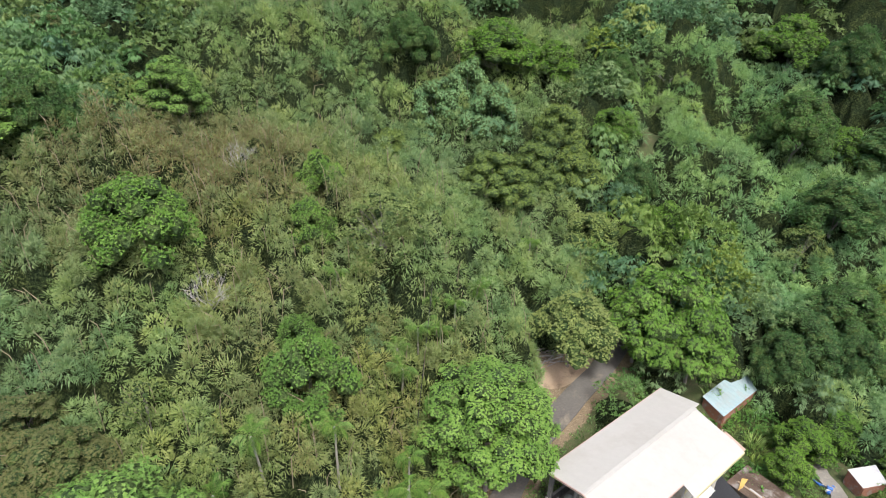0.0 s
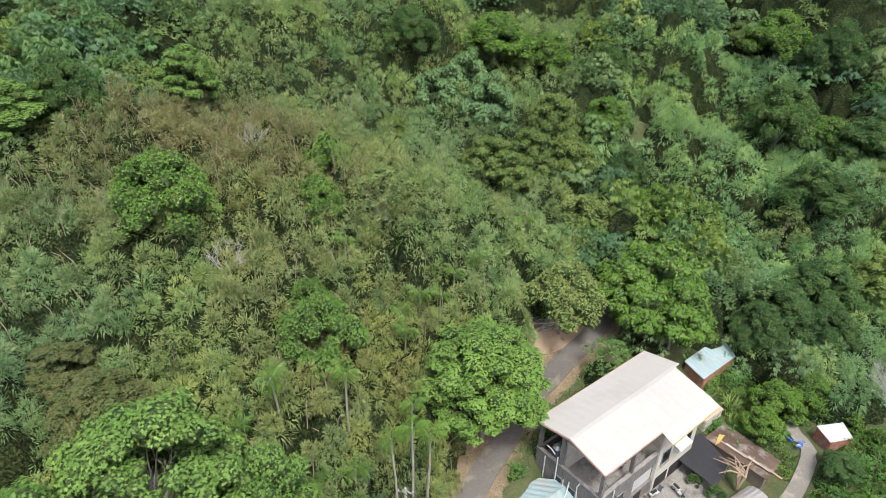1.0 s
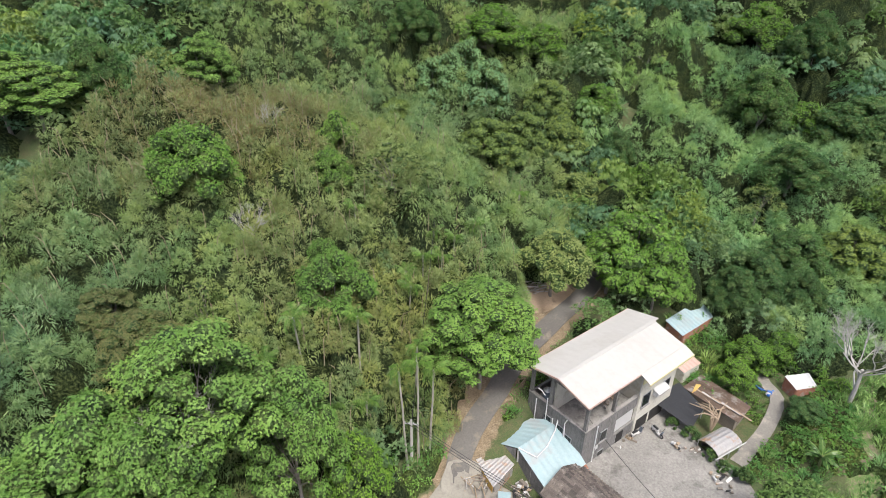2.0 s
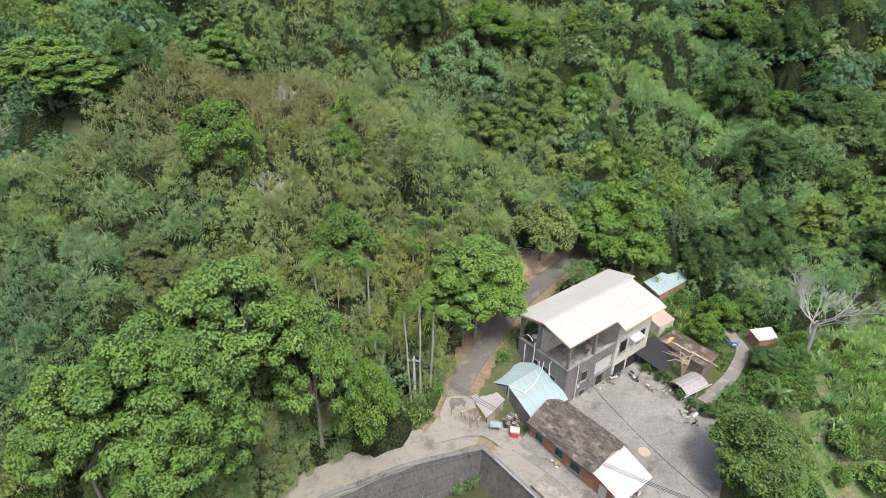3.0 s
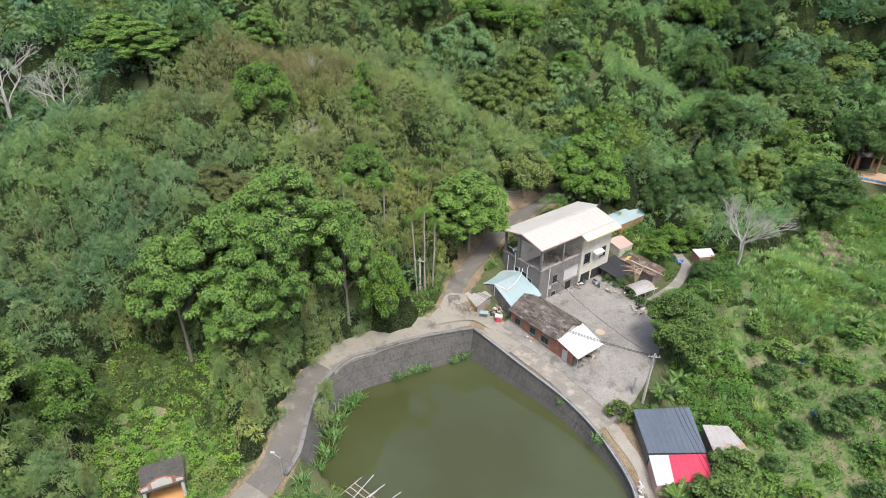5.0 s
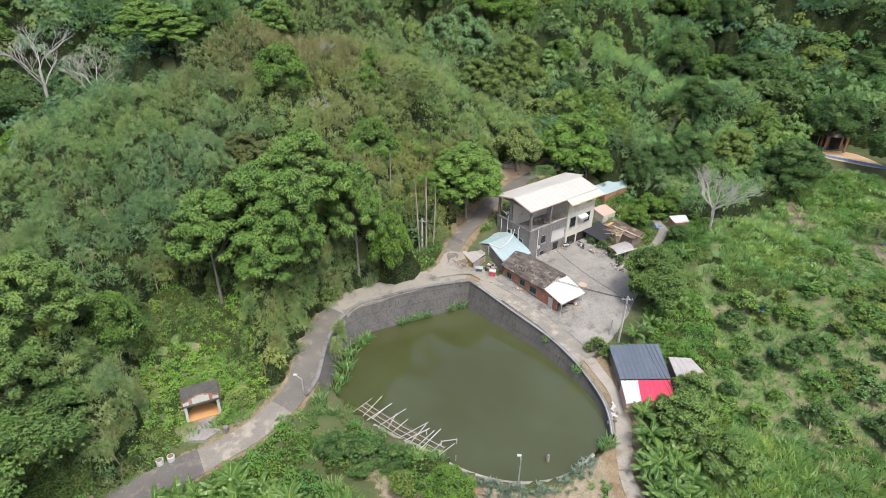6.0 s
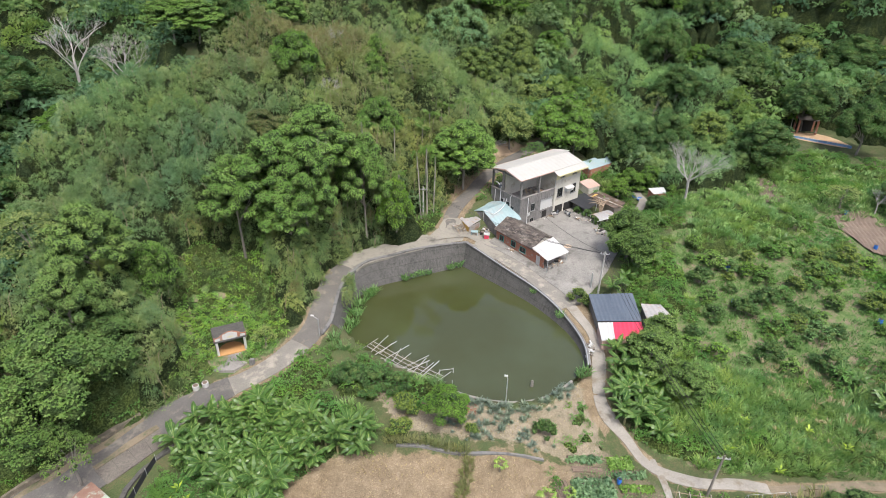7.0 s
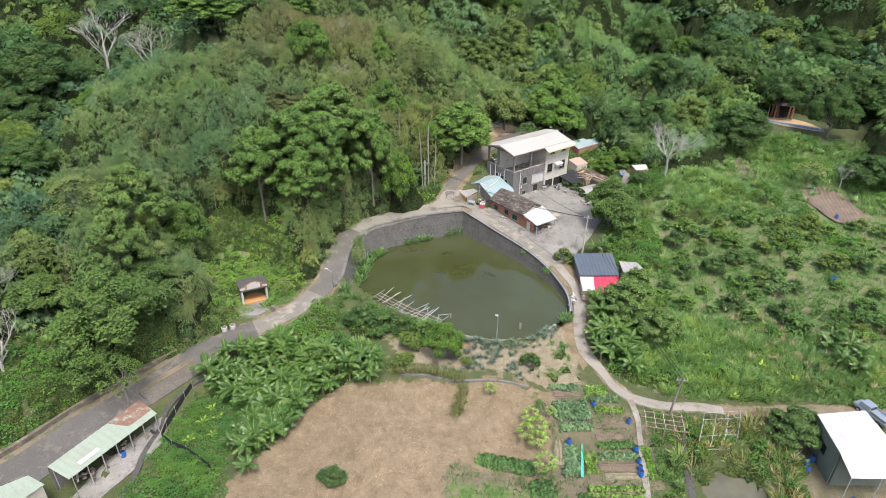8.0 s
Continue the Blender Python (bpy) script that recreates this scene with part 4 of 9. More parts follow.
def undergrowth_mass(p, top, r, step, drop, sink, per_face=0.35):
    """A lumpy filler sheet under heads of foliage, coloured as shaded twigs and leaves."""
    x0, y0 = p.min(0) - 3
    x1, y1 = p.max(0) + 3
    A, B = np.meshgrid(np.arange(x0, x1, step), np.arange(y0, y1, step))
    low = land(A.ravel(), B.ravel()).reshape(A.shape) - 0.6
    z = np.full(A.shape, -1e3)
    for (px, py), high, rad in zip(p, top - sink, r):
        w = int(1.5 * rad / step) + 1
        i, j = int((py - y0) / step), int((px - x0) / step)
        rows, cols = slice(max(i - w, 0), i + w + 2), slice(max(j - w, 0), j + w + 2)
        d2 = ((A[rows, cols] - px) ** 2 + (B[rows, cols] - py) ** 2) / rad**2
        z[rows, cols] = np.maximum(z[rows, cols], np.where(d2 < 1.7, high - drop * rad * d2, -1e3))
    covered = z > -900
    z = np.where(covered & (z > low), z, low)
    nx = A.shape[1]
    i0 = (np.arange(A.shape[0] - 1)[:, None] * nx + np.arange(nx - 1)[None]).ravel()
    c = covered.ravel()
    i0 = i0[c[i0] | c[i0 + 1] | c[i0 + nx] | c[i0 + nx + 1]]
    used = np.unique(np.concatenate([i0, i0 + 1, i0 + nx, i0 + nx + 1]))
    at = np.full(A.size, -1)
    at[used] = np.arange(len(used))
    verts = np.stack([A.ravel()[used], B.ravel()[used], z.ravel()[used]], 1) + rng.normal(size=(len(used), 3)) * np.array([0.22, 0.22, 0.16]) * step
    faces = at[np.stack([i0, i0 + 1, i0 + nx + 1, i0 + nx], 1)]
    flat = z.copy()
    for _ in range(int(2.4 / step) + 1):
        flat[1:-1, 1:-1] = (flat[1:-1, 1:-1] * 2 + flat[:-2, 1:-1] + flat[2:, 1:-1] + flat[1:-1, :-2] + flat[1:-1, 2:]) / 6
    dy, dx = np.gradient(flat, step)
    slope = np.hypot(dx, dy)
    bare = np.where((slope > 1.3), np.sqrt(1 + slope**2) * step * step, 0)
    k = np.repeat(np.arange(A.size), rng.poisson(bare.ravel() * per_face))
    out = np.stack([-dx.ravel()[k], -dy.ravel()[k]], 1) / slope.ravel()[k][:, None] * 0.4
    sides = np.stack([A.ravel()[k] + out[:, 0], B.ravel()[k] + out[:, 1], z.ravel()[k] + rng.uniform(-1.2, 0.6, len(k))], 1)
    return (verts, faces), sides


def mass_under(whole, mass, inner):
    """Hang the filler mass, dark for shade, under the growth that covers it."""
    link_mesh("inner_growth", mass[0].tolist(), mass[1].tolist(), inner, whole)


def on_sides(p, top, size, looks, sides, wide):
    """Add heads that cover the steep sides of a growth."""
    n = len(sides)
    return np.concatenate([p, sides[:, :2]]), np.concatenate([top, sides[:, 2] + 0.5]), np.concatenate([size, wide * rng.uniform(0.7, 1.1, n)]), [np.concatenate([v, rng.choice(v, n)]) for v in looks]


def thicket(name, protos, p, top, scale, hue, dry, material, label, category, lean=0.16, deep=None):
    """Many heads of foliage, each turned and leaning its own way, as one growth."""
    out, tone, hues, drys = [], [], [], []
    for k, (x, y) in enumerate(p):
        q, t0 = protos[int(rng.integers(len(protos)))]
        m = Euler((rng.normal() * lean, rng.normal() * lean, rng.uniform(0, 6.283))).to_matrix()
        w = scale[k]
        out.append((q.reshape(-1, 3) @ (np.array(m).T * np.array([w, w, w * rng.uniform(0.85, 1.2)])) + np.array([x, y, top[k]])).reshape(q.shape).astype(np.float32))
        tone.append(np.clip(t0 * 0.65 + rng.uniform(-0.1, 0.5) - (deep[k] if deep is not None else 0.0), 0, 1))
        hues.append(np.full(len(t0), hue[k]))
        drys.append(np.full(len(t0), dry[k]) * rng.uniform(0.3, 1.3, len(t0)))
    looks = dict(tone=np.concatenate(tone), hue=np.clip(np.concatenate(hues), 0, 1), dry=np.clip(np.concatenate(drys), 0, 1))
    return tagged(new(name, leaf_mesh(name, np.concatenate(out), material, **looks)), label, category, kind="stuff")


def bamboo_head(seed, n=560, leaf=(0.3, 0.06)):
    """The feathery top of a bamboo clump: a few soft plumes whose leaves stand up at the crest and hang down the sides."""
    r = np.random.default_rng(seed)
    q, tone = [], []
    for k, (w, tall, share) in enumerate(((0.62, 1.0, 0.34), (0.5, 0.85, 0.24), (0.46, 0.75, 0.22), (0.4, 0.7, 0.2))):
        m = int(n * share)
        a = k * 2.1 + r.uniform(-0.4, 0.4)
        c = np.array([0.62 * math.cos(a), 0.62 * math.sin(a), -0.35 - 0.25 * k]) * (1.0 if k else 0.25)
        d = unit(r.normal(size=(m, 3)))
        d[:, 2] = np.where(d[:, 2] < -0.55, -d[:, 2], d[:, 2])
        pos = c + d * np.array([w, w, tall]) * r.uniform(0.6, 1.0, (m, 1)) - np.array([0, 0, tall * 0.8])
        way = unit(d * np.array([1, 1, 0.7]) + np.array([0, 0, 1.0]) * (0.75 * d[:, 2:] - 0.45) + r.normal(size=(m, 3)) * 0.22)
        side = unit(np.cross(way, d + np.array([0, 0, 0.6]) + r.normal(size=(m, 3)) * 0.3))
        L, W = leaf[0] * r.uniform(0.6, 1.4, (m, 1)), leaf[1] * r.uniform(0.7, 1.3, (m, 1))
        q.append(np.stack([pos - side * W / 2, pos + side * W / 2, pos + way * L], 1))
        tone.append(np.clip(r.uniform(0.2, 0.85) + r.normal(size=m) * 0.12, 0, 1))
    return np.concatenate(q), np.concatenate(tone)


def crowns_over(p, gap, seed):
    """How far each place lies from the middle of the clump that it belongs to."""
    a = np.round(p / gap)
    best = np.full(len(p), 9.0)
    for i in (-1, 0, 1):
        for j in (-1, 0, 1):
            c = a + (i, j)
            shift = np.stack([np.sin(c[:, 0] * 12.9 + c[:, 1] * 78.2 + seed) * 437.5, np.sin(c[:, 0] * 39.3 + c[:, 1] * 11.1 + seed) * 213.7], 1) % 1.0 - 0.5
            best = np.minimum(best, np.linalg.norm(p - (c + shift * 0.8) * gap, axis=1) / gap)
    return best


def near(p, x, y, wide, deep):
    """1 at a place, falling off to 0 over its width and depth."""
    return np.exp(-((p[:, 0] - x) / wide) ** 2 - ((p[:, 1] - y) / deep) ** 2)


# bamboo on the hill
HEADS = [bamboo_head(s) for s in range(6)]
p = np.concatenate([spots(-74, 8, 50, 110, 1.85, hill_side), spots(-48, -8, 46, 98, 1.3, lambda x, y: hill_side(x, y) & (off_road(x, y) < 6.5)), spots(-80, 8, 110, 145, 2.1, hill_side), spots(-80, 8, 145, 200, 2.6, hill_side)])
hz = land(p[:, 0], p[:, 1])
p, hz = p[fan(p, hz)], hz[fan(p, hz)]
s = crowns_over(p, 3.3, 5.0)
lift = 4.6 + 2.5 * np.sqrt(np.clip(1 - (s / 0.7) ** 2, 0, 1)) + 2.2 * roll(p, 0.1, 3) + 0.7 * roll(p, 0.3, 8) + rng.uniform(-0.8, 0.8, len(p))
lift *= np.clip((off_road(p[:, 0], p[:, 1]) - 2.0) / 4.2, 0.25, 1)
top = np.maximum(under_trees(p, hz + lift), hz + 0.6)
size = np.where(p[:, 1] < 110, 1.3, np.where(p[:, 1] < 145, 1.5, 1.8)) * rng.uniform(0.75, 1.3, len(p))
dry = np.clip(0.75 * near(p, -38, 122, 17, 17) + 0.5 * near(p, -50, 128, 14, 12) + 0.35 * near(p, -19, 101, 12, 9) + 0.3 * roll(p, 0.12, 41) + 0.12 * rng.normal(size=len(p)), 0, 0.8)
hue = 0.52 - 0.16 * near(p, -52, 84, 13, 24) + 0.36 * near(p, -14, 98, 11, 16) + 0.3 * roll(p, 0.08, 51) + 0.1 * rng.normal(size=len(p))
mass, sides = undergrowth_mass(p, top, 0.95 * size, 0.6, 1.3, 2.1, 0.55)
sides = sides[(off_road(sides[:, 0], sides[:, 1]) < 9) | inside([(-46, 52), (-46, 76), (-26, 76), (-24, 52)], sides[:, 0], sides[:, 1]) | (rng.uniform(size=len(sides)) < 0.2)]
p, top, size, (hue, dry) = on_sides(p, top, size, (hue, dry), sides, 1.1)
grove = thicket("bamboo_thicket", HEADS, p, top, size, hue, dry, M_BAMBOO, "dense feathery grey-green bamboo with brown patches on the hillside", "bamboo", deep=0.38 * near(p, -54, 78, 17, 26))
mass_under(grove, mass, M_INNER_SHADE)

canes = bmesh.new()
for k in rng.choice(len(p), 900, replace=False, p=(dry + 0.12) / (dry + 0.12).sum()):
    x, y = p[k] + rng.uniform(-1.0, 1.0, 2)
    z = top[k]
    tilt = rng.normal(size=2) * 0.6
    tube(canes, [(x, y, z - 3.0), (x + tilt[0] * 0.5, y + tilt[1] * 0.5, z), (x + tilt[0] * 1.3, y + tilt[1] * 1.3, z + rng.uniform(0.2, 1.3))], [0.05, 0.04, 0.015], 3)
tagged(part("bamboo_canes", canes, rough_mat("dry bamboo cane", (0.2, 0.15, 0.09), (0.38, 0.32, 0.23), 2)), "thin dry pale brown bamboo canes standing among the leaves", "bamboo", kind="stuff")

# woods behind the house and on the far slopes
p = np.concatenate([spots(-130, 110, 14, 128, 4.0, far_side), spots(-170, 150, 128, 228, 5.2, far_side)])
hz = land(p[:, 0], p[:, 1])
k = ((p[:, 1] > 58) | (p[:, 0] < -28) | (p[:, 0] > 84)) & fan(p, hz)
p, hz = p[k], hz[k]
bamboo_near = near(p, 32, 158, 20, 34) + near(p, 48, 122, 22, 14)
pale = (bamboo_near + 0.5 * roll(p, 0.05, 12) > 0.42) & (bamboo_near > 0.2) & (p[:, 0] > 5)
FAR_CROWNS = [crown_of(60 + s, 3.2, 3.6, 15, (0.22, 0.36), 0.85, 5.0, 4, (0.36, 0.2), "tuft", 0.5)[:2] for s in range(4)] + [crown_of(70 + s, 3.2, 3.6, 15, (0.2, 0.34), 0.95, 5.0, 4, (0.42, 0.17), "hang", 0.6)[:2] for s in range(3)]
wide = np.where(p[:, 1] > 128, 1.32, 1.0) * rng.uniform(0.7, 1.35, len(p))
valley = near(p, -80, 108, 20, 16)
lift = 3.4 + 2.6 * roll(p, 0.06, 7) + rng.uniform(-1.2, 2.4, len(p)) - 3.0 * valley
lift *= np.clip((off_road(p[:, 0], p[:, 1]) - 2.2) / 6.0, 0.15, 1)
top = np.maximum(under_trees(p, hz + lift + 3.4 * wide), hz + 3.0 * wide * np.clip((off_road(p[:, 0], p[:, 1]) - 2.2) / 6.0, 0.3, 1))
hue = 0.45 - 0.25 * valley + 0.55 * roll(p, 0.07, 33) + 0.28 * rng.normal(size=len(p))
fresh = ~pale & (valley < 0.3) & (roll(p, 0.05, 31) + 0.35 * rng.normal(size=len(p)) > 0.12)
dark = ~pale & ~fresh
for k, mat, label in ((dark, M_WOODS, "dense dark green mixed woodland on the slopes behind the house"), (fresh, M_WOODS_FRESH, "fresher green broadleaf woodland on the slopes")):
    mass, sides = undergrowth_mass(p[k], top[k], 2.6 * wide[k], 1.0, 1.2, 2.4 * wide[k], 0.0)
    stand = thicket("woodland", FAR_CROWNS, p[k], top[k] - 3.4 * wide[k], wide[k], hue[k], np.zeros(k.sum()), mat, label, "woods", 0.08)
    mass_under(stand, mass, M_INNER_SHADE)
low_p, low_top = p[pale], top[pale]
p = np.concatenate([spots(4, 90, 100, 140, 2.1, far_side), spots(4, 110, 140, 215, 2.7, far_side)])
hz = land(p[:, 0], p[:, 1])
k = np.min(np.hypot(p[:, :1] - low_p[:, 0], p[:, 1:] - low_p[:, 1]), axis=1) < 3.4
p, hz = p[k & fan(p, hz)], hz[k & fan(p, hz)]
s = crowns_over(p, 4.2, 9.0)
lift = 4.2 + 1.8 * np.sqrt(np.clip(1 - (s / 0.7) ** 2, 0, 1)) + 2.0 * roll(p, 0.07, 7) + rng.uniform(-0.8, 0.8, len(p))
lift *= np.clip((off_road(p[:, 0], p[:, 1]) - 2.2) / 6.0, 0.15, 1)
top = np.maximum(under_trees(p, hz + lift), hz + 0.6)
size = np.where(p[:, 1] < 140, 1.4, 1.8) * rng.uniform(0.8, 1.25, len(p))
hue, dry = 0.5 + 0.35 * roll(p, 0.08, 52) + 0.12 * rng.normal(size=len(p)), np.clip(0.4 * roll(p, 0.15, 43), 0, 0.3)
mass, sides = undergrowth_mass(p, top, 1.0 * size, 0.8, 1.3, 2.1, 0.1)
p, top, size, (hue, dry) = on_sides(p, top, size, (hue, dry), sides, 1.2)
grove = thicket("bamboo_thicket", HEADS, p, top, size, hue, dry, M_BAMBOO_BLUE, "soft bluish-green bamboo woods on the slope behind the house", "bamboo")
mass_under(grove, mass, M_INNER_SHADE)

# creepers and bushes that bury the verges and the right-hand slope
MOUND = [(32.6, 95), (34.5, 101), (38, 109), (43.7, 116.5), (47.5, 112.2), (53.5, 110.1), (51, 103), (44.6, 96.5), (37.2, 95)]
BACK_PATH = smooth_line([(20.4, 99.6, 1.2), (23.1, 102.7, 1.0), (25.5, 105.9, 1.4), (27.0, 108.9, 2.5), (26.2, 112.4, 2.8), (29.0, 116.8, 3.0)])
CREEPER_ZONES = [
    [(21.5, 78), (21.6, 84), (24, 97), (27, 104), (33, 112), (36, 110), (33, 103), (31.5, 98), (29.5, 92.5), (31.5, 84.5), (31, 76.5), (27, 74.5)],
    MOUND,
    [(-9.8, 92.5), (-10, 100), (-12, 108), (-17, 100), (-16, 90.5)],
    [(9, 113.5), (14, 117), (24, 122), (27, 116), (24, 108), (19, 108), (16, 112)],
    [(14, 77.2), (16, 79.3), (22, 79), (23, 74), (22.5, 67), (18.4, 66.5), (21, 73.5)],
    [(-20.8, 63.2), (-15.5, 61.4), (-10, 58.8), (-3, 55.4), (-3, 52.5), (-9, 53.5), (-16, 54), (-21, 55), (-24.5, 57)],
    [(-31, 50.5), (-26, 55.5), (-24, 57), (-20, 53), (-10, 51), (-9, 48.6), (-24, 51.4)],
    [(18.2, 64), (22, 70), (28, 70), (34, 66), (32, 58), (26, 53.5), (20.6, 53.4)],
    [(26, 27), (26, 45), (30, 46.4), (38, 46.5), (41, 43), (38.5, 36), (36, 27)],
    [(50, 118), (50, 130), (62, 134), (84, 128), (95, 116), (84, 95), (75, 102), (72, 116), (60, 116)],
    ROAD_VERGE,
    [(57, 132), (59, 149), (64, 144.5), (76, 138.6), (84, 134), (70, 130)],
    [(54, 100), (60, 112), (58, 116), (52, 113), (51, 104)],
    [(61, 97), (54, 99), (60, 111), (62, 108)],
    [(-34.8, 28.4), (-26, 31.0), (-24.2, 28), (-24, 16), (-38, 16), (-36, 24)],
    [(-34, 42.6), (-29, 42), (-26, 38.6), (-24.8, 33), (-24.2, 36.5), (-27, 41), (-32, 44.5)],
    [(19.6, 99.4), (21.6, 97.8), (24, 101.2), (26.6, 105.6), (28.2, 109), (27, 115), (30, 119), (24, 119), (20, 113.5), (22, 108.5), (24.3, 106.5), (22.5, 103)],
]


def creeping(x, y):
    k = np.zeros(x.shape, bool)
    for z in CREEPER_ZONES:
        k |= inside(z, x, y)
    k |= inside(ORCHARD_ZONE, x, y) & (roll(np.stack([x, y], 1), 0.22, 61) > 0.3)
    for z in TILLED:
        k &= ~inside(z, x, y)
    return k & ~inside(REED_ZONE, x, y) & (off_road(x, y) > 1.9 - 0.9 * ((x > 17) & (y < 60)) + 2.9 * np.clip((54 - y) / 18, 0, 1) * (x < -20)) & (near_line(BACK_PATH, x, y)[0] > 1.5) & (np.hypot(x - POOL_AT[0], y - POOL_AT[1]) > 4.2) & ((np.abs(x - 27.7) > 1.0) | (y > 46))


p = spots(-66, 96, 10, 135, 1.3, creeping)
hz = land(p[:, 0], p[:, 1])
lift = np.clip(0.75 + 1.3 * roll(p, 0.16, 17) + 0.5 * roll(p, 0.5, 9), 0.15, 2.6) * np.clip((off_road(p[:, 0], p[:, 1]) - 1.5) / 3, 0.3, 1)
lift[(p[:, 1] < 46) & (p[:, 0] < -23)] *= 0.5
mound = inside(MOUND, p[:, 0], p[:, 1])
lift[inside(ORCHARD_ZONE, p[:, 0], p[:, 1]) & ~mound] *= 0.45
lift[mound] += 0.8
CREEPER_HEADS = [crown_of(80 + s, 0.95, 0.75, 6, (0.4, 0.62), 0.75, 7.5, 4, (0.2, 0.145), "tuft", 0.5)[:2] for s in range(5)]
TUSSOCKS = [(tuft(85, 1.5, 0.45, 0.075), rng.uniform(0.1, 0.9, 85)) for _ in range(5)]
CANES = [(tuft(80, 1.35, 0.7, 0.085), rng.uniform(0.1, 1.0, 80)) for _ in range(5)]


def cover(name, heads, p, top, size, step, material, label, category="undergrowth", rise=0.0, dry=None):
    """Low growth over the ground: its heads, and the filler mass in shaded stem tones under them."""
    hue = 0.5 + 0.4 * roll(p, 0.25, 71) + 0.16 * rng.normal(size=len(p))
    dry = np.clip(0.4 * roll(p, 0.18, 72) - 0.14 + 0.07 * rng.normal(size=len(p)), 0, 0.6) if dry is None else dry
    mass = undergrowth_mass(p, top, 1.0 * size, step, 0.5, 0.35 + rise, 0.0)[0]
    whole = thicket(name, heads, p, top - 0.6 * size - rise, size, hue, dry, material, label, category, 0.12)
    mass_under(whole, mass, M_STEM_SHADE)
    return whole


wild = (roll(p, 0.2, 44) > -0.05) & ~mound
size = rng.uniform(0.75, 1.35, len(p))
cover("creepers", CREEPER_HEADS, p[wild], (hz + lift)[wild], size[wild], 0.7, M_CREEPER, "leafy green creepers and weeds smothering the verges")
cover("bushes", TUSSOCKS, p[~wild], (hz + lift + rng.uniform(-0.5, 0.5, len(p)))[~wild], size[~wild], 0.7, M_CANE, "tangled green shrubs and cane grass on the slope", rise=0.45)

# the slope of cane grass above the path
p = spots(18, 84, 50, 68, 0.95, lambda x, y: inside(REED_ZONE, x, y) & (off_road(x, y) > 1.2))
shrubby = (roll(p, 0.17, 52) + 0.35 * roll(p, 0.5, 53) > 0.3) | (p[:, 0] < 24)
top = land(p[:, 0], p[:, 1]) + np.clip(0.5 + 0.9 * roll(p, 0.2, 54), 0.1, 1.6) * np.clip((off_road(p[:, 0], p[:, 1]) - 0.9) / 2, 0.25, 1)
cover("cane_grass", CANES, p[~shrubby], top[~shrubby] + rng.uniform(0.0, 0.5, (~shrubby).sum()), rng.uniform(0.75, 1.25, (~shrubby).sum()), 0.7, M_CANE, "tall soft yellow-green cane grass covering the slope", "grass", rise=0.3, dry=np.clip(0.3 * roll(p[~shrubby], 0.35, 55) - 0.1, 0, 0.35))
cover("creepers", CREEPER_HEADS, p[shrubby], top[shrubby] + 0.3, rng.uniform(0.6, 1.1, shrubby.sum()), 0.7, M_CREEPER, "leafy green creepers among the cane grass")

GLADE = [(-42, 50), (-44.5, 58), (-46.5, 67), (-44.5, 74.5), (-38, 77.5), (-32, 76), (-27.2, 72), (-27, 84), (-22, 88.6), (-14, 92), (-9.5, 92), (-13.5, 87.5), (-20.4, 83), (-24.6, 78), (-25, 70), (-25, 63), (-27, 59.5), (-30.5, 56.6), (-35, 51.5), (-38.6, 48.4)]
p = spots(-47, -9, 47, 93, 0.85, lambda x, y: inside(GLADE, x, y) & (off_road(x, y) > 3.0) & (np.hypot(x + 34, y - 60.4) > 2.6) & (np.hypot(x + 33, y - 57.6) > 2.3))
cover("undergrowth", CREEPER_HEADS + [(q * 0.8, v) for q, v in CREEPER_HEADS], p, land(p[:, 0], p[:, 1]) + rng.uniform(0.15, 0.8, len(p)) ** 1.4, rng.uniform(0.5, 0.85, len(p)), 0.6, M_FRESH, "fresh bright green weeds filling the glade round the shrine", dry=np.zeros(len(p)))
WEEDY = [[(15.5, 103), (19, 114), (24, 121), (31, 120), (34, 110), (30, 100), (24, 94), (20.5, 96)], [(-3.2, 106), (1.6, 112.4), (6.2, 118.6), (12, 118), (9.5, 114), (3, 107.5), (-1, 103.5), (-4.6, 99.6)], [(-5.4, 99), (-4.4, 101.4), (-2.4, 101.2), (-3.4, 98.2)], [(21, 78), (20.6, 90), (23, 98), (28, 98), (27, 76)], [(-42, 43), (-38, 48), (-33, 52), (-36, 54), (-44, 50), (-50, 44), (-60, 30), (-56, 24)], [(11.1, 56.2), (13.6, 57.4), (14.4, 54.2), (11.6, 53.4)], [(8.8, 50.6), (9.4, 51.8), (15.6, 52.6), (16, 51.4)], [(9.4, 48.4), (11, 49.6), (11.2, 45), (9.6, 44)], [(-34.2, 42), (-28, 42.4), (-25.6, 38.5), (-24.2, 32), (-20.8, 35.4), (-19.6, 41.8), (-15.6, 45.4), (-9, 47.2), (-15.8, 46.2), (-21, 43.5), (-24, 31), (-23.6, 22), (-35, 22), (-35.2, 30)], [(24, 33), (24, 48), (31, 47.2), (29, 41), (29, 33)], [(38, 46.4), (39, 48.6), (50, 48.4), (51, 46.6)]]
SHEDS = [(16.9, 108.2, 3.4), (20.2, 106.4, 3.2), (18.8, 101.2, 2.2), (29.6, 110.2, 2.2), (18.4, 118.2, 3.4), (15, 105.6, 3.0), (5.4, 108.6, 6.2)]


def weedy(x, y):
    k = np.zeros(x.shape, bool)
    for z in WEEDY:
        k |= inside(z, x, y)
    for a, b, d in SHEDS:
        k &= np.hypot(x - a, y - b) > d
    return k & (off_road(x, y) > 1.7 - 0.7 * ((x > 17) & (y < 60)) + 2.8 * np.clip((54 - y) / 18, 0, 1) * (x < -20)) & ((np.abs(x - 27.7) > 0.9) | (y > 46)) & (near_line(BACK_PATH, x, y)[0] > 1.1) & (rng.uniform(size=x.shape) < 0.9)


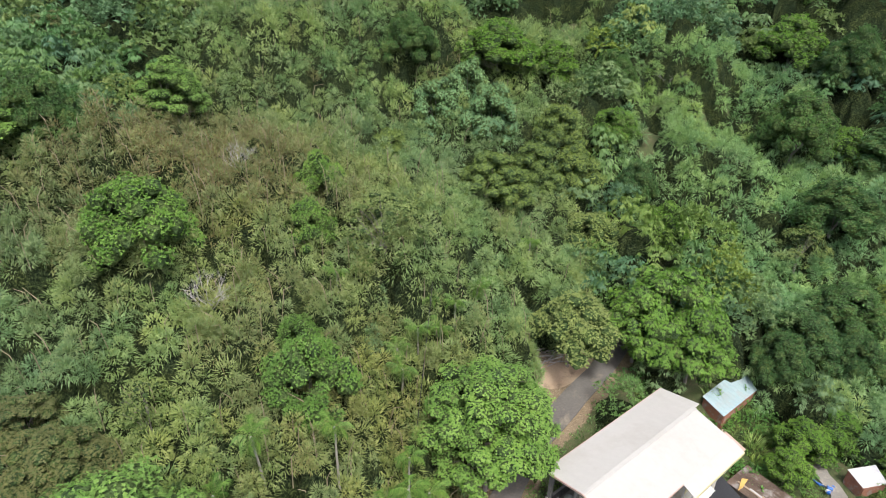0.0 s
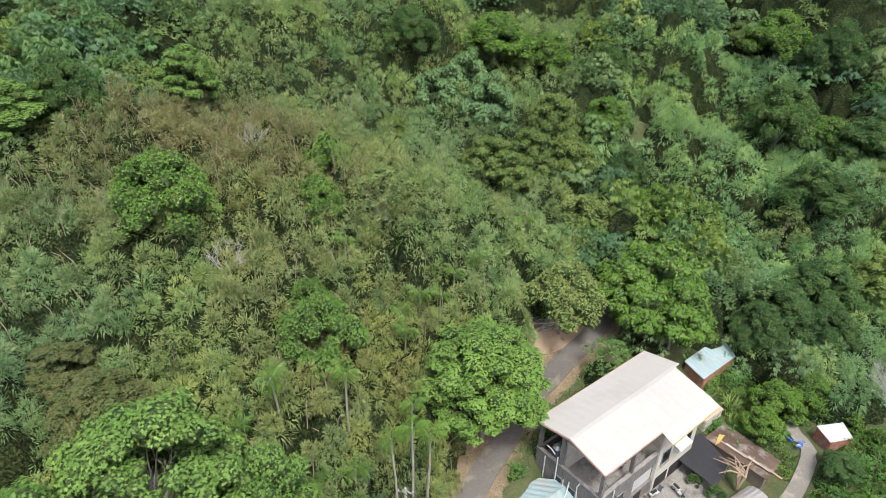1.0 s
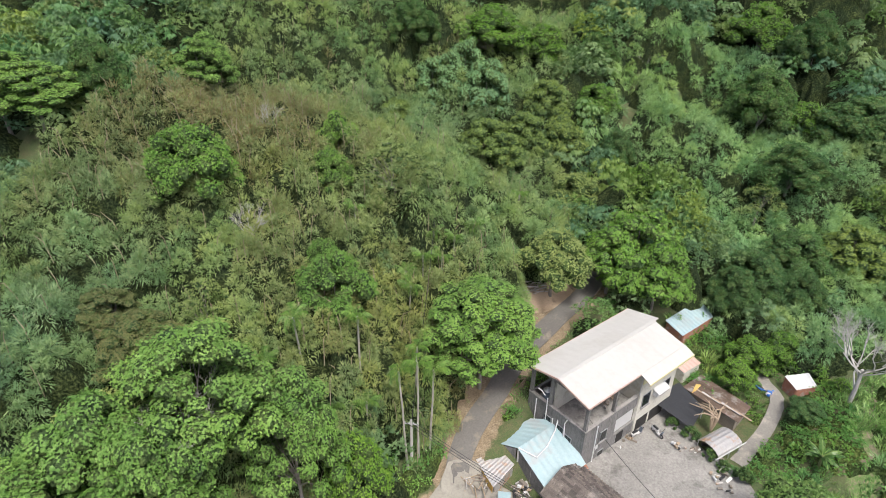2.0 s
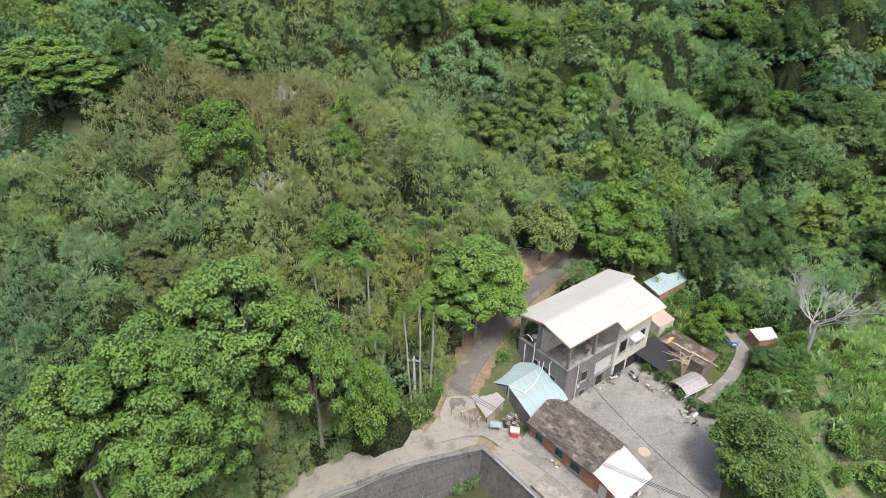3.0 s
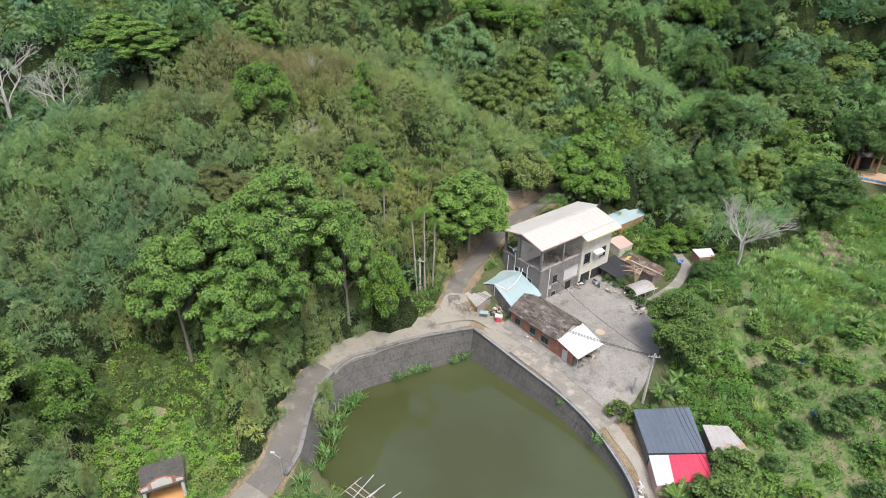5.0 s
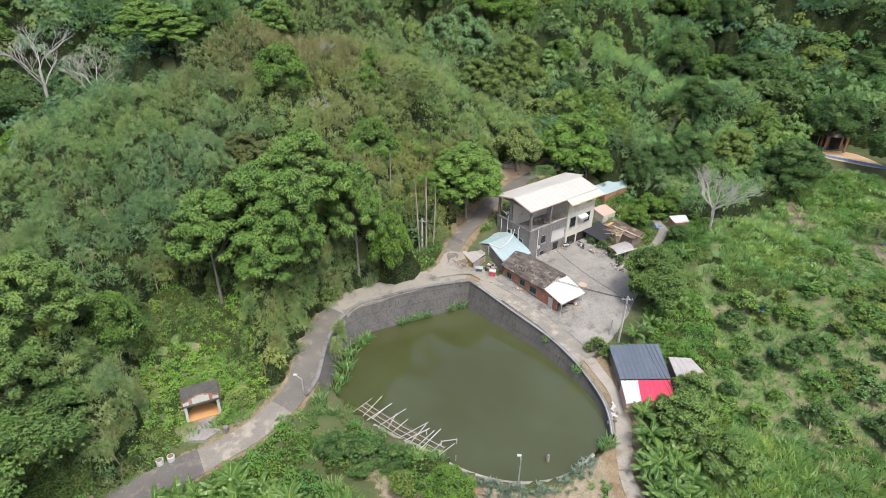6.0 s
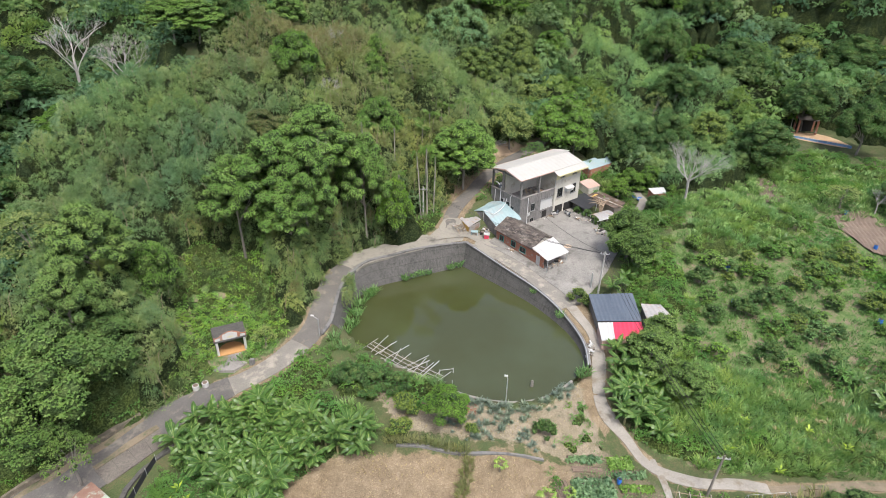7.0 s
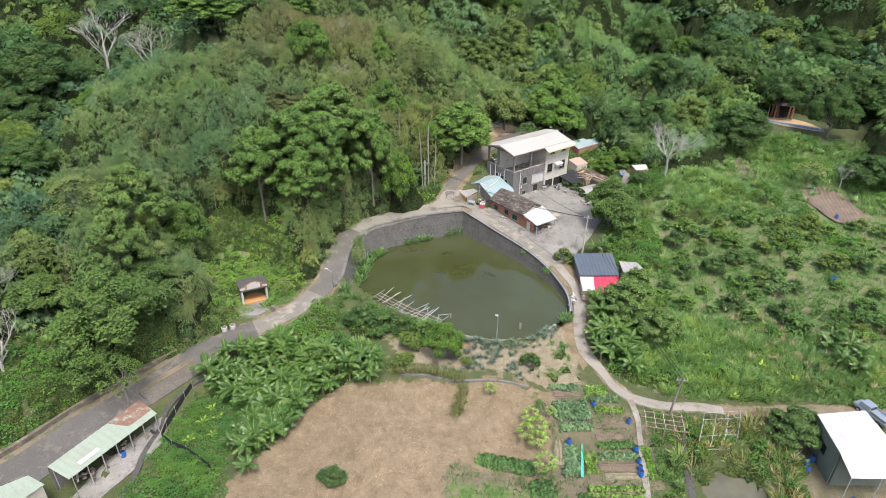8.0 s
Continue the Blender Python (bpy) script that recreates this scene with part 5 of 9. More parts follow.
p = spots(-62, 52, 22, 122, 1.0, weedy)
cover("weeds", CREEPER_HEADS, p, land(p[:, 0], p[:, 1]) + rng.uniform(0.1, 0.8, len(p)) ** 1.5, rng.uniform(0.4, 0.85, len(p)), 0.6, M_CREEPER, "low green weeds on the banks round the yard and lane")
SMALL = [Kind(s, 2.0, 3.0, 0.1, 9, (0.28, 0.46), 0.85, 6.5, 4, (0.3, 0.15), "tuft", 0.07) for s in (21, 22, 23)]
ORCHARD_ROWS = [(32.4, 91.5), (35.7, 91.6), (42.4, 94.1), (44.0, 91.0), (41.5, 91.1), (38.1, 86.0), (34.2, 87.4), (33.4, 77.9), (38.0, 80.0), (44.2, 87.7), (34.2, 94.4), (42.9, 83.4), (47.8, 87), (53.6, 96), (51.4, 82), (56.1, 77.9), (61.1, 75.6), (57.8, 91.1), (35, 74.1), (59.5, 97), (62, 87.6), (58.4, 82.4), (45.6, 80), (44, 74), (50.5, 75), (39.5, 70.5), (66, 82), (47.5, 69.5)]
for k, (x, y) in enumerate(ORCHARD_ROWS):
    s = rng.uniform(0.6, 1.3)
    x, y = x + rng.normal() * 0.5, y + rng.normal() * 0.5
    plant_tree(BUSH[k % 2], x, y, ground_at(x, y) + 2.3 * s, 1.9 * s, (M_TREE_DARK, M_TREE, M_TREE_OLIVE, M_TREE_GREEN, M_CREEPER)[int(rng.integers(5))], "low round fruit tree on the grassy orchard slope", "fruit_tree", "fruit tree", group="orchard trees")


wild_spots = np.stack([rng.uniform(28, 84, 260), rng.uniform(58, 100, 260)], 1)
wild_spots = wild_spots[inside(ORCHARD_ZONE, wild_spots[:, 0], wild_spots[:, 1]) & (off_road(wild_spots[:, 0], wild_spots[:, 1]) > 4)]
for k, (x, y) in enumerate(wild_spots):
    if min(math.hypot(x - a, y - b) for a, b in ORCHARD_ROWS) > 2.6:
        s = rng.uniform(0.3, 1.0) ** 1.4 * 1.25
        plant_tree(SMALL[k % 3], x, y, ground_at(x, y) + 2.0 * s, 1.7 * s, (M_TREE, M_TREE_GREEN, M_CREEPER, M_TREE_OLIVE, M_TREE_DARK, M_GRASS)[int(rng.integers(6))], "small leafy fruit bush on the grassy orchard slope", "fruit_bush", "fruit bush", group="orchard bushes")


def dead_tree(x, y, foot, tall, spread, label, seed):
    """A bare bleached tree: a trunk and forking limbs."""
    r = random.Random(seed)
    root = tagged(new("dead_tree"), label, "dead tree")
    root.location = (x, y, foot)
    bm = bmesh.new()
    tube(bm, [(0, 0, -0.5), (0.15, 0.1, tall * 0.25), (0.1, 0.25, tall * 0.45)], [tall * 0.02, tall * 0.016, tall * 0.012], 7)
    part("trunk", bm, M_BARK_PALE, root)

    def grow(bm, at, way, length, thick, depth):
        end = at + way * length
        bend = at + way * length * 0.5 + Vector((r.uniform(-1, 1), r.uniform(-1, 1), r.uniform(-0.5, 0.5))) * length * 0.08
        tube(bm, [at, bend, end], [thick, thick * 0.8, thick * 0.55], 4 if depth > 2 else 3)
        if depth:
            for _ in range(3):
                new_way = (way + Vector((r.uniform(-1, 1), r.uniform(-1, 1), r.uniform(-0.35, 0.7))) * 0.75).normalized()
                grow(bm, at + (end - at) * r.uniform(0.55, 1.0), new_way, length * r.uniform(0.55, 0.75), thick * 0.55, depth - 1)

    for k in range(6):
        a = k * 1.05 + r.uniform(-0.3, 0.3)
        bm = bmesh.new()
        grow(bm, Vector((0.1, 0.2, tall * r.uniform(0.25, 0.44))), Vector((math.cos(a) * spread, math.sin(a) * spread, 1)).normalized(), tall * 0.25, tall * (0.008 if 20 < x < 40 or y < 60 else 0.006), 5 if 20 < x < 40 else 4)
        part("limb", bm, M_BARK_PALE, root)
    return root


dead_tree(34.2, 108.4, 1.6, 14.6, 1.05, "bare bleached grey tree standing in the green valley", 1)
dead_tree(-90.5, 115, 14.9, 19, 0.8, "bare white dead tree in the dark woods", 2)
dead_tree(-78.5, 114, 13.6, 17.5, 0.95, "bare white dead tree in the dark woods", 3)
dead_tree(-32.3, 105, 18.8, 6.4, 0.8, "small bare white dead tree among the bamboo", 4)
dead_tree(-36.5, 122.5, 24.5, 6.0, 0.6, "small bare grey dead tree among the bamboo", 5)
dead_tree(69.5, 112, 1.2, 6.4, 0.6, "small bare grey tree beside the field", 6)
dead_tree(-56.9, 36.9, -3.9, 13.5, 0.8, "bare pale dead tree beside the road", 7)
dead_tree(-61.8, 43.5, 0.4, 11.5, 0.9, "bare pale dead tree beside the road", 8)
dead_tree(18.2, 175.5, 22, 7.4, 0.9, "bare white dead tree on the wooded slope", 9)
dead_tree(-27, 80, 14, 9, 1.1, "bare grey twigs rising through the green crown", 10)


# ---- palms and bananas ----
def frond_mesh(name, material, length, leaflet, pairs, arch):
    """A feather leaf: a thin rib that arches over, narrow leaflets hanging from both its sides."""
    q = []
    for k in range(pairs):
        s = 0.16 + 0.84 * k / pairs
        x, z = length * s * math.cos(0.3 + arch * s * 0.7), length * s * (0.75 - arch * s)
        w = leaflet * math.sin(math.pi * (0.18 + 0.72 * s)) + 0.08
        for side in (-1, 1):
            q.append([(x - 0.024, 0, z), (x + 0.024, 0, z + 0.01), (x + w * 0.55, side * w * 0.75, z - w * 0.5)])
    rib = [(length * s * math.cos(0.3 + arch * s * 0.7), length * s * (0.75 - arch * s)) for s in (0, 0.5, 1)]
    for (x0, z0), (x1, z1) in zip(rib, rib[1:]):
        q.append([(x0, 0.03, z0), (x0, -0.03, z0), (x1, 0, z1)])
    return leaf_mesh(name, np.array(q), material)


FRONDS = [frond_mesh("frond", M_PALM, 1.9, 0.62, 20, a) for a in (0.6, 0.9, 1.2)]
bm = bmesh.new()
tube(bm, [(0, 0, -1), (0.05, 0.02, 3), (0.0, 0.05, 6), (0.02, 0.0, 8.4)], [0.13, 0.10, 0.085, 0.08], 7)
tube(bm, [(0.02, 0, 8.4), (0.02, 0, 8.7), (0.02, 0, 9.3)], [0.1, 0.14, 0.07], 7)
palm_trunk = bpy.data.meshes.new("trunk")
bm.to_mesh(palm_trunk)
bm.free()
palm_trunk.materials.append(rough_mat("pale ringed palm trunk", (0.2, 0.18, 0.15), (0.4, 0.38, 0.34), 3))


def palm(x, y, top, size=1.0):
    z = ground_at(x, y)
    root = tagged(new("palm"), "slender palm with a pale trunk and bright green fronds", "palm", "palms on the slope")
    root.matrix_world = Matrix.LocRotScale((x, y, z), Euler((rng.normal() * 0.03, rng.normal() * 0.03, rng.uniform(0, 6))), (size, size, size))
    h = max(top - z, 1.0) / size
    ob = new("trunk", palm_trunk)
    ob.parent = root
    ob.scale = (1, 1, h / 9.3)
    for k in range(10):
        f = new("frond", FRONDS[k % 3])
        f.parent = root
        f.matrix_basis = Matrix.Translation((0, 0, h - 0.1)) @ Euler((0, 0.25 * (k % 3) - 0.3, k * 2.4)).to_matrix().to_4x4()
    return root


for x, y, top in [(-22.6, 92.4, 20.4), (-18.0, 94.8, 18.8), (-12.9, 91.4, 15.8), (-12.1, 92.9, 16.4), (-11.2, 94.2, 14.4), (-19.4, 90.3, 12.6), (-16.8, 91.6, 11.8), (-17.5, 91.6, 9.6), (-13.8, 114, 18.0), (-11.7, 114.4, 17.4), (-9.9, 117.5, 17.6), (-14.6, 110.3, 17.0), (-16.3, 108.3, 15.8), (-22.5, 111.1, 22), (-4.5, 130, 16.6), (-12.5, 111.6, 16.2), (-15.4, 106, 15.5), (-9, 119.5, 17), (-20.8, 113.5, 21.5), (-24.5, 89.5, 17.6), (-21.0, 89.0, 14.5), (-31.8, 71.5, 8.2), (-29.2, 72.0, 7.5), (66, 150, 9), (-13.2, 97, 14.5)]:
    palm(x, y, top, rng.uniform(0.85, 1.15))


def banana_leaf(length, width, arch, seed):
    """A broad blade with a pale folded midrib, torn into strips at its edges, that arches over."""
    r = random.Random(seed)
    n = 11
    verts, faces, tone = [], [], []
    shade = r.uniform(0.25, 0.6)
    for k in range(n):
        ends = []
        gap = 0.12 * (r.random() < 0.55)
        for s in ((k + gap) / n, (k + 1 - gap * 0.5) / n):
            x = length * (0.72 * s + 0.1 * s * s)
            z = length * (0.9 * s - 0.55 * arch * s * s)
            w = width * math.sin(math.pi * min(0.07 + 0.91 * s, 0.98)) ** 0.55
            ends.append((x, z, w, s))
        (x0, z0, w0, s0), (x1, z1, w1, s1) = ends
        m0, m1 = k / n, (k + 1) / n
        a0 = (length * (0.72 * m0 + 0.1 * m0 * m0), length * (0.9 * m0 - 0.55 * arch * m0 * m0))
        a1 = (length * (0.72 * m1 + 0.1 * m1 * m1), length * (0.9 * m1 - 0.55 * arch * m1 * m1))
        for side in (-1, 1):
            hang = r.uniform(0.1, 0.38)
            push = r.uniform(0, 0.08)
            i = len(verts)
            verts += [(a0[0], side * 0.022, a0[1]), (a1[0], side * 0.022, a1[1]), (x1 + push, side * w1 / 2, z1 - w1 * hang), (x0 + push, side * w0 / 2, z0 - w0 * hang)]
            faces.append((i, i + 1, i + 2, i + 3))
            tone.append(min(max(shade + r.uniform(-0.15, 0.15), 0), 1))
        i = len(verts)
        verts += [(a0[0], -0.022, a0[1]), (a1[0], -0.022, a1[1]), (a1[0], 0.022, a1[1]), (a0[0], 0.022, a0[1])]
        faces.append((i, i + 1, i + 2, i + 3))
        tone.append(1.0)
    return leaf_mesh("leaf", np.array([[verts[v] for v in f] for f in faces]), M_BANANA, tone=tone, hue=[0.75 if v == 1.0 else 0.55 for v in tone])


BLADES = [banana_leaf(2.0, 0.58, a, k) for k, a in enumerate((0.7, 1.0, 1.3, 1.55, 1.15, 0.85))]
bm = bmesh.new()
tube(bm, [(0, 0, -0.4), (0.03, 0, 0.8), (0.0, 0.03, 1.7)], [0.16, 0.13, 0.08], 8)
banana_stem = bpy.data.meshes.new("stem")
bm.to_mesh(banana_stem)
bm.free()
banana_stem.materials.append(rough_mat("banana stem", (0.13, 0.15, 0.06), (0.28, 0.26, 0.13), 3, 0.6))


def banana(x, y, size, label="banana plant with broad arching torn green leaves"):
    root = tagged(new("banana_plant"), label, "banana plant", "banana plants")
    root.matrix_world = Matrix.LocRotScale((x, y, ground_at(x, y)), Euler((rng.normal() * 0.05, rng.normal() * 0.05, rng.uniform(0, 6))), (size, size, size))
    ob = new("stem", banana_stem)
    ob.parent = root
    for k in range(12):
        f = new("leaf", BLADES[(k * 7 + int(x * 3)) % 6])
        f.parent = root
        s = rng.uniform(0.8, 1.15)
        f.matrix_basis = Matrix.LocRotScale((0, 0, 1.5), Euler((rng.normal() * 0.15, rng.uniform(-0.35, 0.3), k * 2.4 + rng.uniform(-0.3, 0.3))), (s, s, s))


grove_poly = [(-34.6, 43.6), (-33.4, 46.6), (-29.8, 48.8), (-26.7, 50), (-23.9, 51.2), (-20.6, 49.2), (-17.5, 49.2), (-14.3, 48.9), (-10.3, 48.3), (-9.6, 46.8), (-15.8, 45.4), (-18.5, 43), (-19.5, 39.5), (-20.6, 35.4), (-23.8, 33.6), (-24.6, 37), (-26, 39.6), (-29.6, 42)]
for x, y in spots(-38, -9, 32, 54, 1.4, lambda x, y: inside(grove_poly, x, y) & (off_road(x, y) > 2.6)):
    banana(x, y, rng.uniform(0.85, 1.25))
for x, y in [(17.6, 59.4), (18.9, 62.8), (20, 61), (21.6, 60.6), (20.2, 55.6), (21.4, 57.8), (18.8, 56), (22.8, 58.6), (18.4, 57.5), (20.8, 59.1), (18.0, 61.5), (22.2, 56.2), (20.6, 57), (19.2, 59.6), (18.2, 65.6), (22.6, 54.0)]:
    banana(x, y, rng.uniform(0.95, 1.3), "tall banana plant with yellowing lower leaves beside the path")
for x, y in [(-26.0, 34.2), (-23.4, 33.3), (-22.1, 31.0), (-22.4, 34.6), (-25.5, 36.4), (-20.4, 38.2), (-19.2, 42.6), (-16.8, 44.6), (21.4, 83), (23.2, 85.2), (20.4, 81.6), (25.8, 87), (19.0, 80.2), (49.2, 99), (51, 97.5), (53.7, 104.9), (51, 59), (52.4, 57.4), (51.5, 64.2), (53.4, 62.4), (49.2, 66), (47.4, 67.4), (54.2, 60.2), (50.4, 61.6), (28.5, 100), (74, 96), (76, 99), (73, 93.5)]:
    banana(x, y, rng.uniform(0.8, 1.1))

# ---- building materials ----
M_ROOF = rough_mat("white sheet roof", (0.4, 0.39, 0.36), (0.44, 0.43, 0.4), 0.35, 0.6, spots=(0.39, 0.375, 0.34), bump_by=0.02)
M_CREAM = rough_mat("cream painted wall", (0.42, 0.40, 0.34), (0.58, 0.56, 0.5), 0.8, 0.8, spots=(0.36, 0.33, 0.27))
M_YELLOW = rough_mat("pale yellow trim", (0.5, 0.45, 0.24), (0.6, 0.55, 0.33), 1.0, 0.7)
M_GREYWALL = streaked("streaked bare concrete wall", (0.085, 0.083, 0.08), (0.25, 0.24, 0.23), (0.05, 0.05, 0.048))
M_BRICK = rough_mat("old red brick wall", (0.22, 0.09, 0.055), (0.4, 0.18, 0.12), 2.5, 0.9, spots=(0.3, 0.25, 0.22))
M_TILE = rough_mat("dark brown roof tile", (0.06, 0.05, 0.045), (0.15, 0.13, 0.115), 1.6, 0.8, spots=(0.2, 0.18, 0.165))
t = M_TILE.node_tree
b = t.nodes["Principled BSDF"]
info = t.nodes.new("ShaderNodeObjectInfo")
t.links.new(mix(t, b.inputs["Base Color"].links[0].from_socket, ramp(t, info.outputs["Random"], [(0.0, (0.55, 0.55, 0.55)), (1.0, (1.5, 1.45, 1.4))]), 1.0, "MULTIPLY"), b.inputs["Base Color"])
M_BLUE = rough_mat("pale blue sheet roof", (0.24, 0.34, 0.36), (0.33, 0.43, 0.45), 0.6, 0.5, spots=(0.3, 0.34, 0.34), bump_by=0.05)
M_SLATE = rough_mat("slate blue sheet roof", (0.07, 0.09, 0.12), (0.13, 0.155, 0.19), 0.8, 0.45, bump_by=0.05)
M_RED = rough_mat("red sheet roof", (0.5, 0.03, 0.07), (0.65, 0.07, 0.12), 0.8, 0.45, bump_by=0.05)
M_WHITE = rough_mat("white sheet", (0.42, 0.42, 0.41), (0.55, 0.55, 0.54), 0.8, 0.5, bump_by=0.05)
M_GREENROOF = rough_mat("pale green sheet roof", (0.28, 0.34, 0.275), (0.36, 0.42, 0.345), 0.5, 0.5, spots=(0.3, 0.33, 0.27), bump_by=0.05)
M_TIN = rough_mat("rusting tin sheet", (0.3, 0.29, 0.28), (0.5, 0.48, 0.46), 1.0, 0.45, 0.3, spots=(0.4, 0.22, 0.1))
M_PINK = rough_mat("faded pink tin", (0.4, 0.27, 0.22), (0.52, 0.38, 0.33), 1.0, 0.6)
M_NET = rough_mat("black shade cloth", (0.012, 0.013, 0.016), (0.03, 0.032, 0.036), 2.0, 0.8)
M_WOOD = rough_mat("weathered timber", (0.2, 0.15, 0.1), (0.4, 0.31, 0.22), 3.0, 0.85)
M_YWOOD = rough_mat("yellow painted board", (0.45, 0.28, 0.06), (0.58, 0.4, 0.13), 2.0, 0.8, spots=(0.3, 0.16, 0.06))
M_STEEL = rough_mat("galvanised steel", (0.4, 0.41, 0.42), (0.55, 0.56, 0.57), 3.0, 0.45, 0.5)
M_PVC = rough_mat("white plastic pipe", (0.6, 0.6, 0.6), (0.72, 0.72, 0.72), 4.0, 0.4)
M_BLUEPL = rough_mat("blue plastic", (0.015, 0.09, 0.36), (0.03, 0.15, 0.48), 3.0, 0.4)
M_BLACK = rough_mat("black rubber and plastic", (0.01, 0.01, 0.011), (0.035, 0.035, 0.037), 3.0, 0.5)
# near-black that stands for the shade inside doorways and huts
M_INDOOR_SHADE = rough_mat("indoor shade colour", (0.012, 0.011, 0.01), (0.03, 0.028, 0.025), 2.0, 0.9)
M_POLE = rough_mat("concrete pole", (0.34, 0.33, 0.31), (0.5, 0.49, 0.47), 2.0, 0.85)
M_SOIL = rough_mat("tilled soil", (0.105, 0.077, 0.057), (0.235, 0.18, 0.14), 2.0, 0.95, bump_by=0.6)
M_DEBRIS = rough_mat("grey-brown rubbish", (0.1, 0.085, 0.07), (0.28, 0.24, 0.2), 3.0, 0.9)
M_FRAME = rough_mat("dull aluminium frame", (0.2, 0.2, 0.2), (0.34, 0.34, 0.34), 3.0, 0.5, 0.3)
M_GLASS, t, b = nodes_of("dark window glass")
b.inputs["Base Color"].default_value = (0.02, 0.024, 0.026, 1)
b.inputs["Roughness"].default_value = 0.08


def slab_bm(a, b, c, d, thick):
    """A flat plate with corners a, b, c, d on top."""
    bm = bmesh.new()
    p = [Vector(v) for v in (a, b, c, d)]
    n = (p[1] - p[0]).cross(p[3] - p[0]).normalized()
    if n.z < 0:
        n = -n
    top = [bm.verts.new(v) for v in p]
    low = [bm.verts.new(v - n * thick) for v in p]
    bm.faces.new(top)
    bm.faces.new(low[::-1])
    for k in range(4):
        bm.faces.new((top[k], low[k], low[(k + 1) % 4], top[(k + 1) % 4]))
    bmesh.ops.recalc_face_normals(bm, faces=bm.faces[:])
    return bm


def sheet_bm(a, b, c, d, pitch=0.25, deep=0.035, thick=0.02):
    """A ribbed sheet: ribs run from the edge a-b to the edge d-c."""
    bm = bmesh.new()
    a, b, c, d = (Vector(v) for v in (a, b, c, d))
    n = (b - a).cross(d - a).normalized()
    if n.z < 0:
        n = -n
    m = max(4, int((b - a).length / pitch * 2))
    rows = []
    for k in range(m + 1):
        s = k / m
        off = n * (deep if k % 4 in (1, 2) else 0.0)
        lo, hi = a.lerp(b, s) + off, d.lerp(c, s) + off
        rows.append([bm.verts.new(v) for v in (lo, hi, lo - n * thick, hi - n * thick)])
    for r, q in zip(rows, rows[1:]):
        bm.faces.new((r[0], q[0], q[1], r[1]))
        bm.faces.new((r[2], r[3], q[3], q[2]))
        bm.faces.new((r[0], r[2], q[2], q[0]))
        bm.faces.new((r[1], q[1], q[3], r[3]))
    for r in (rows[0], rows[-1]):
        bm.faces.new((r[0], r[1], r[3], r[2]))
    bmesh.ops.recalc_face_normals(bm, faces=bm.faces[:])
    return bm


def pipe_bm(*lines, r=0.05, sides=6):
    bm = bmesh.new()
    for line in lines:
        tube(bm, line, [r] * len(line), sides)
    return bm


def prism(profile, x0, x1):
    """A profile in y and z drawn out along x."""
    bm = bmesh.new()
    lo = [bm.verts.new((x0, y, z)) for y, z in profile]
    hi = [bm.verts.new((x1, y, z)) for y, z in profile]
    bm.faces.new(lo[::-1])
    bm.faces.new(hi)
    n = len(profile)
    for k in range(n):
        bm.faces.new((lo[k], lo[(k + 1) % n], hi[(k + 1) % n], hi[k]))
    bmesh.ops.recalc_face_normals(bm, faces=bm.faces[:])
    return bm


def window(parent, m, w, h, bars=1, frame=M_FRAME, name="window"):
    """A window in the local plane y = 0, seen from -y: frame, panes, sill."""
    win = part(name, boxes((-w / 2 - 0.06, -0.05, -0.06, w / 2 + 0.06, 0.05, 0), (-w / 2 - 0.06, -0.05, h, w / 2 + 0.06, 0.05, h + 0.06), (-w / 2 - 0.06, -0.05, 0, -w / 2, 0.05, h), (w / 2, -0.05, 0, w / 2 + 0.06, 0.05, h)), frame, parent)
    win.matrix_basis = m
    for k in range(bars + 1):
        x0 = -w / 2 + w * k / (bars + 1)
        part("pane", boxes((x0 + 0.02, -0.01, 0.02, x0 + w / (bars + 1) - 0.02, 0.01, h - 0.02)), M_GLASS, win)
    part("sill", boxes((-w / 2 - 0.12, -0.14, -0.13, w / 2 + 0.12, 0.04, -0.065)), M_CONCRETE, win)
    return win


# ---- the three-storey house ----
BASE = 1.35
house = tagged(new("house"), "three-storey house of bare grey concrete under a white sheet roof", "house")
house.matrix_world = pose(-2.05, 100.8, BASE, 0, 0, -43.7)
E_, R_ = 9.25, 10.15
UL, UR, VF, VB, VM = 0.15, 7.75, 0.45, 15.6, 9.0
part("roof", sheet_bm((0, 0, E_), (0, 16.6, E_), (4, 16.6, R_), (4, 0, R_), 0.5, 0.012, 0.05), M_ROOF, house, "left slope of the white ribbed sheet roof")
part("roof", sheet_bm((8, 0, E_), (8, 15.8, E_), (4.01, 15.8, R_), (4.01, 0, R_), 0.5, 0.012, 0.05), M_ROOF, house, "right slope of the white ribbed sheet roof")
part("roof_skirt", sheet_bm((9.15, 8.1, E_ - 0.62), (9.15, 16, E_ - 0.62), (7.9, 16, E_ - 0.08), (7.9, 8.1, E_ - 0.08), 0.5, 0.012, 0.05), M_ROOF, house, "lower white sheet over the upper rooms")
part("ridge_cap", slab_bm((3.8, -0.02, R_ - 0.01), (4.2, -0.02, R_ - 0.01), (4.2, 15.8, R_ + 0.05), (3.8, 15.8, R_ + 0.05), 0.05), M_ROOF, house)
part("eave_trim", boxes((-0.06, -0.05, E_ - 0.16, 0.0, 16.6, E_ + 0.02), (8.0, -0.05, E_ - 0.16, 8.06, 8.0, E_ + 0.02)), M_PINK, house)
part("eave_trim", boxes((9.15, 8.05, E_ - 0.85, 9.22, 16, E_ - 0.6)), M_YELLOW, house)
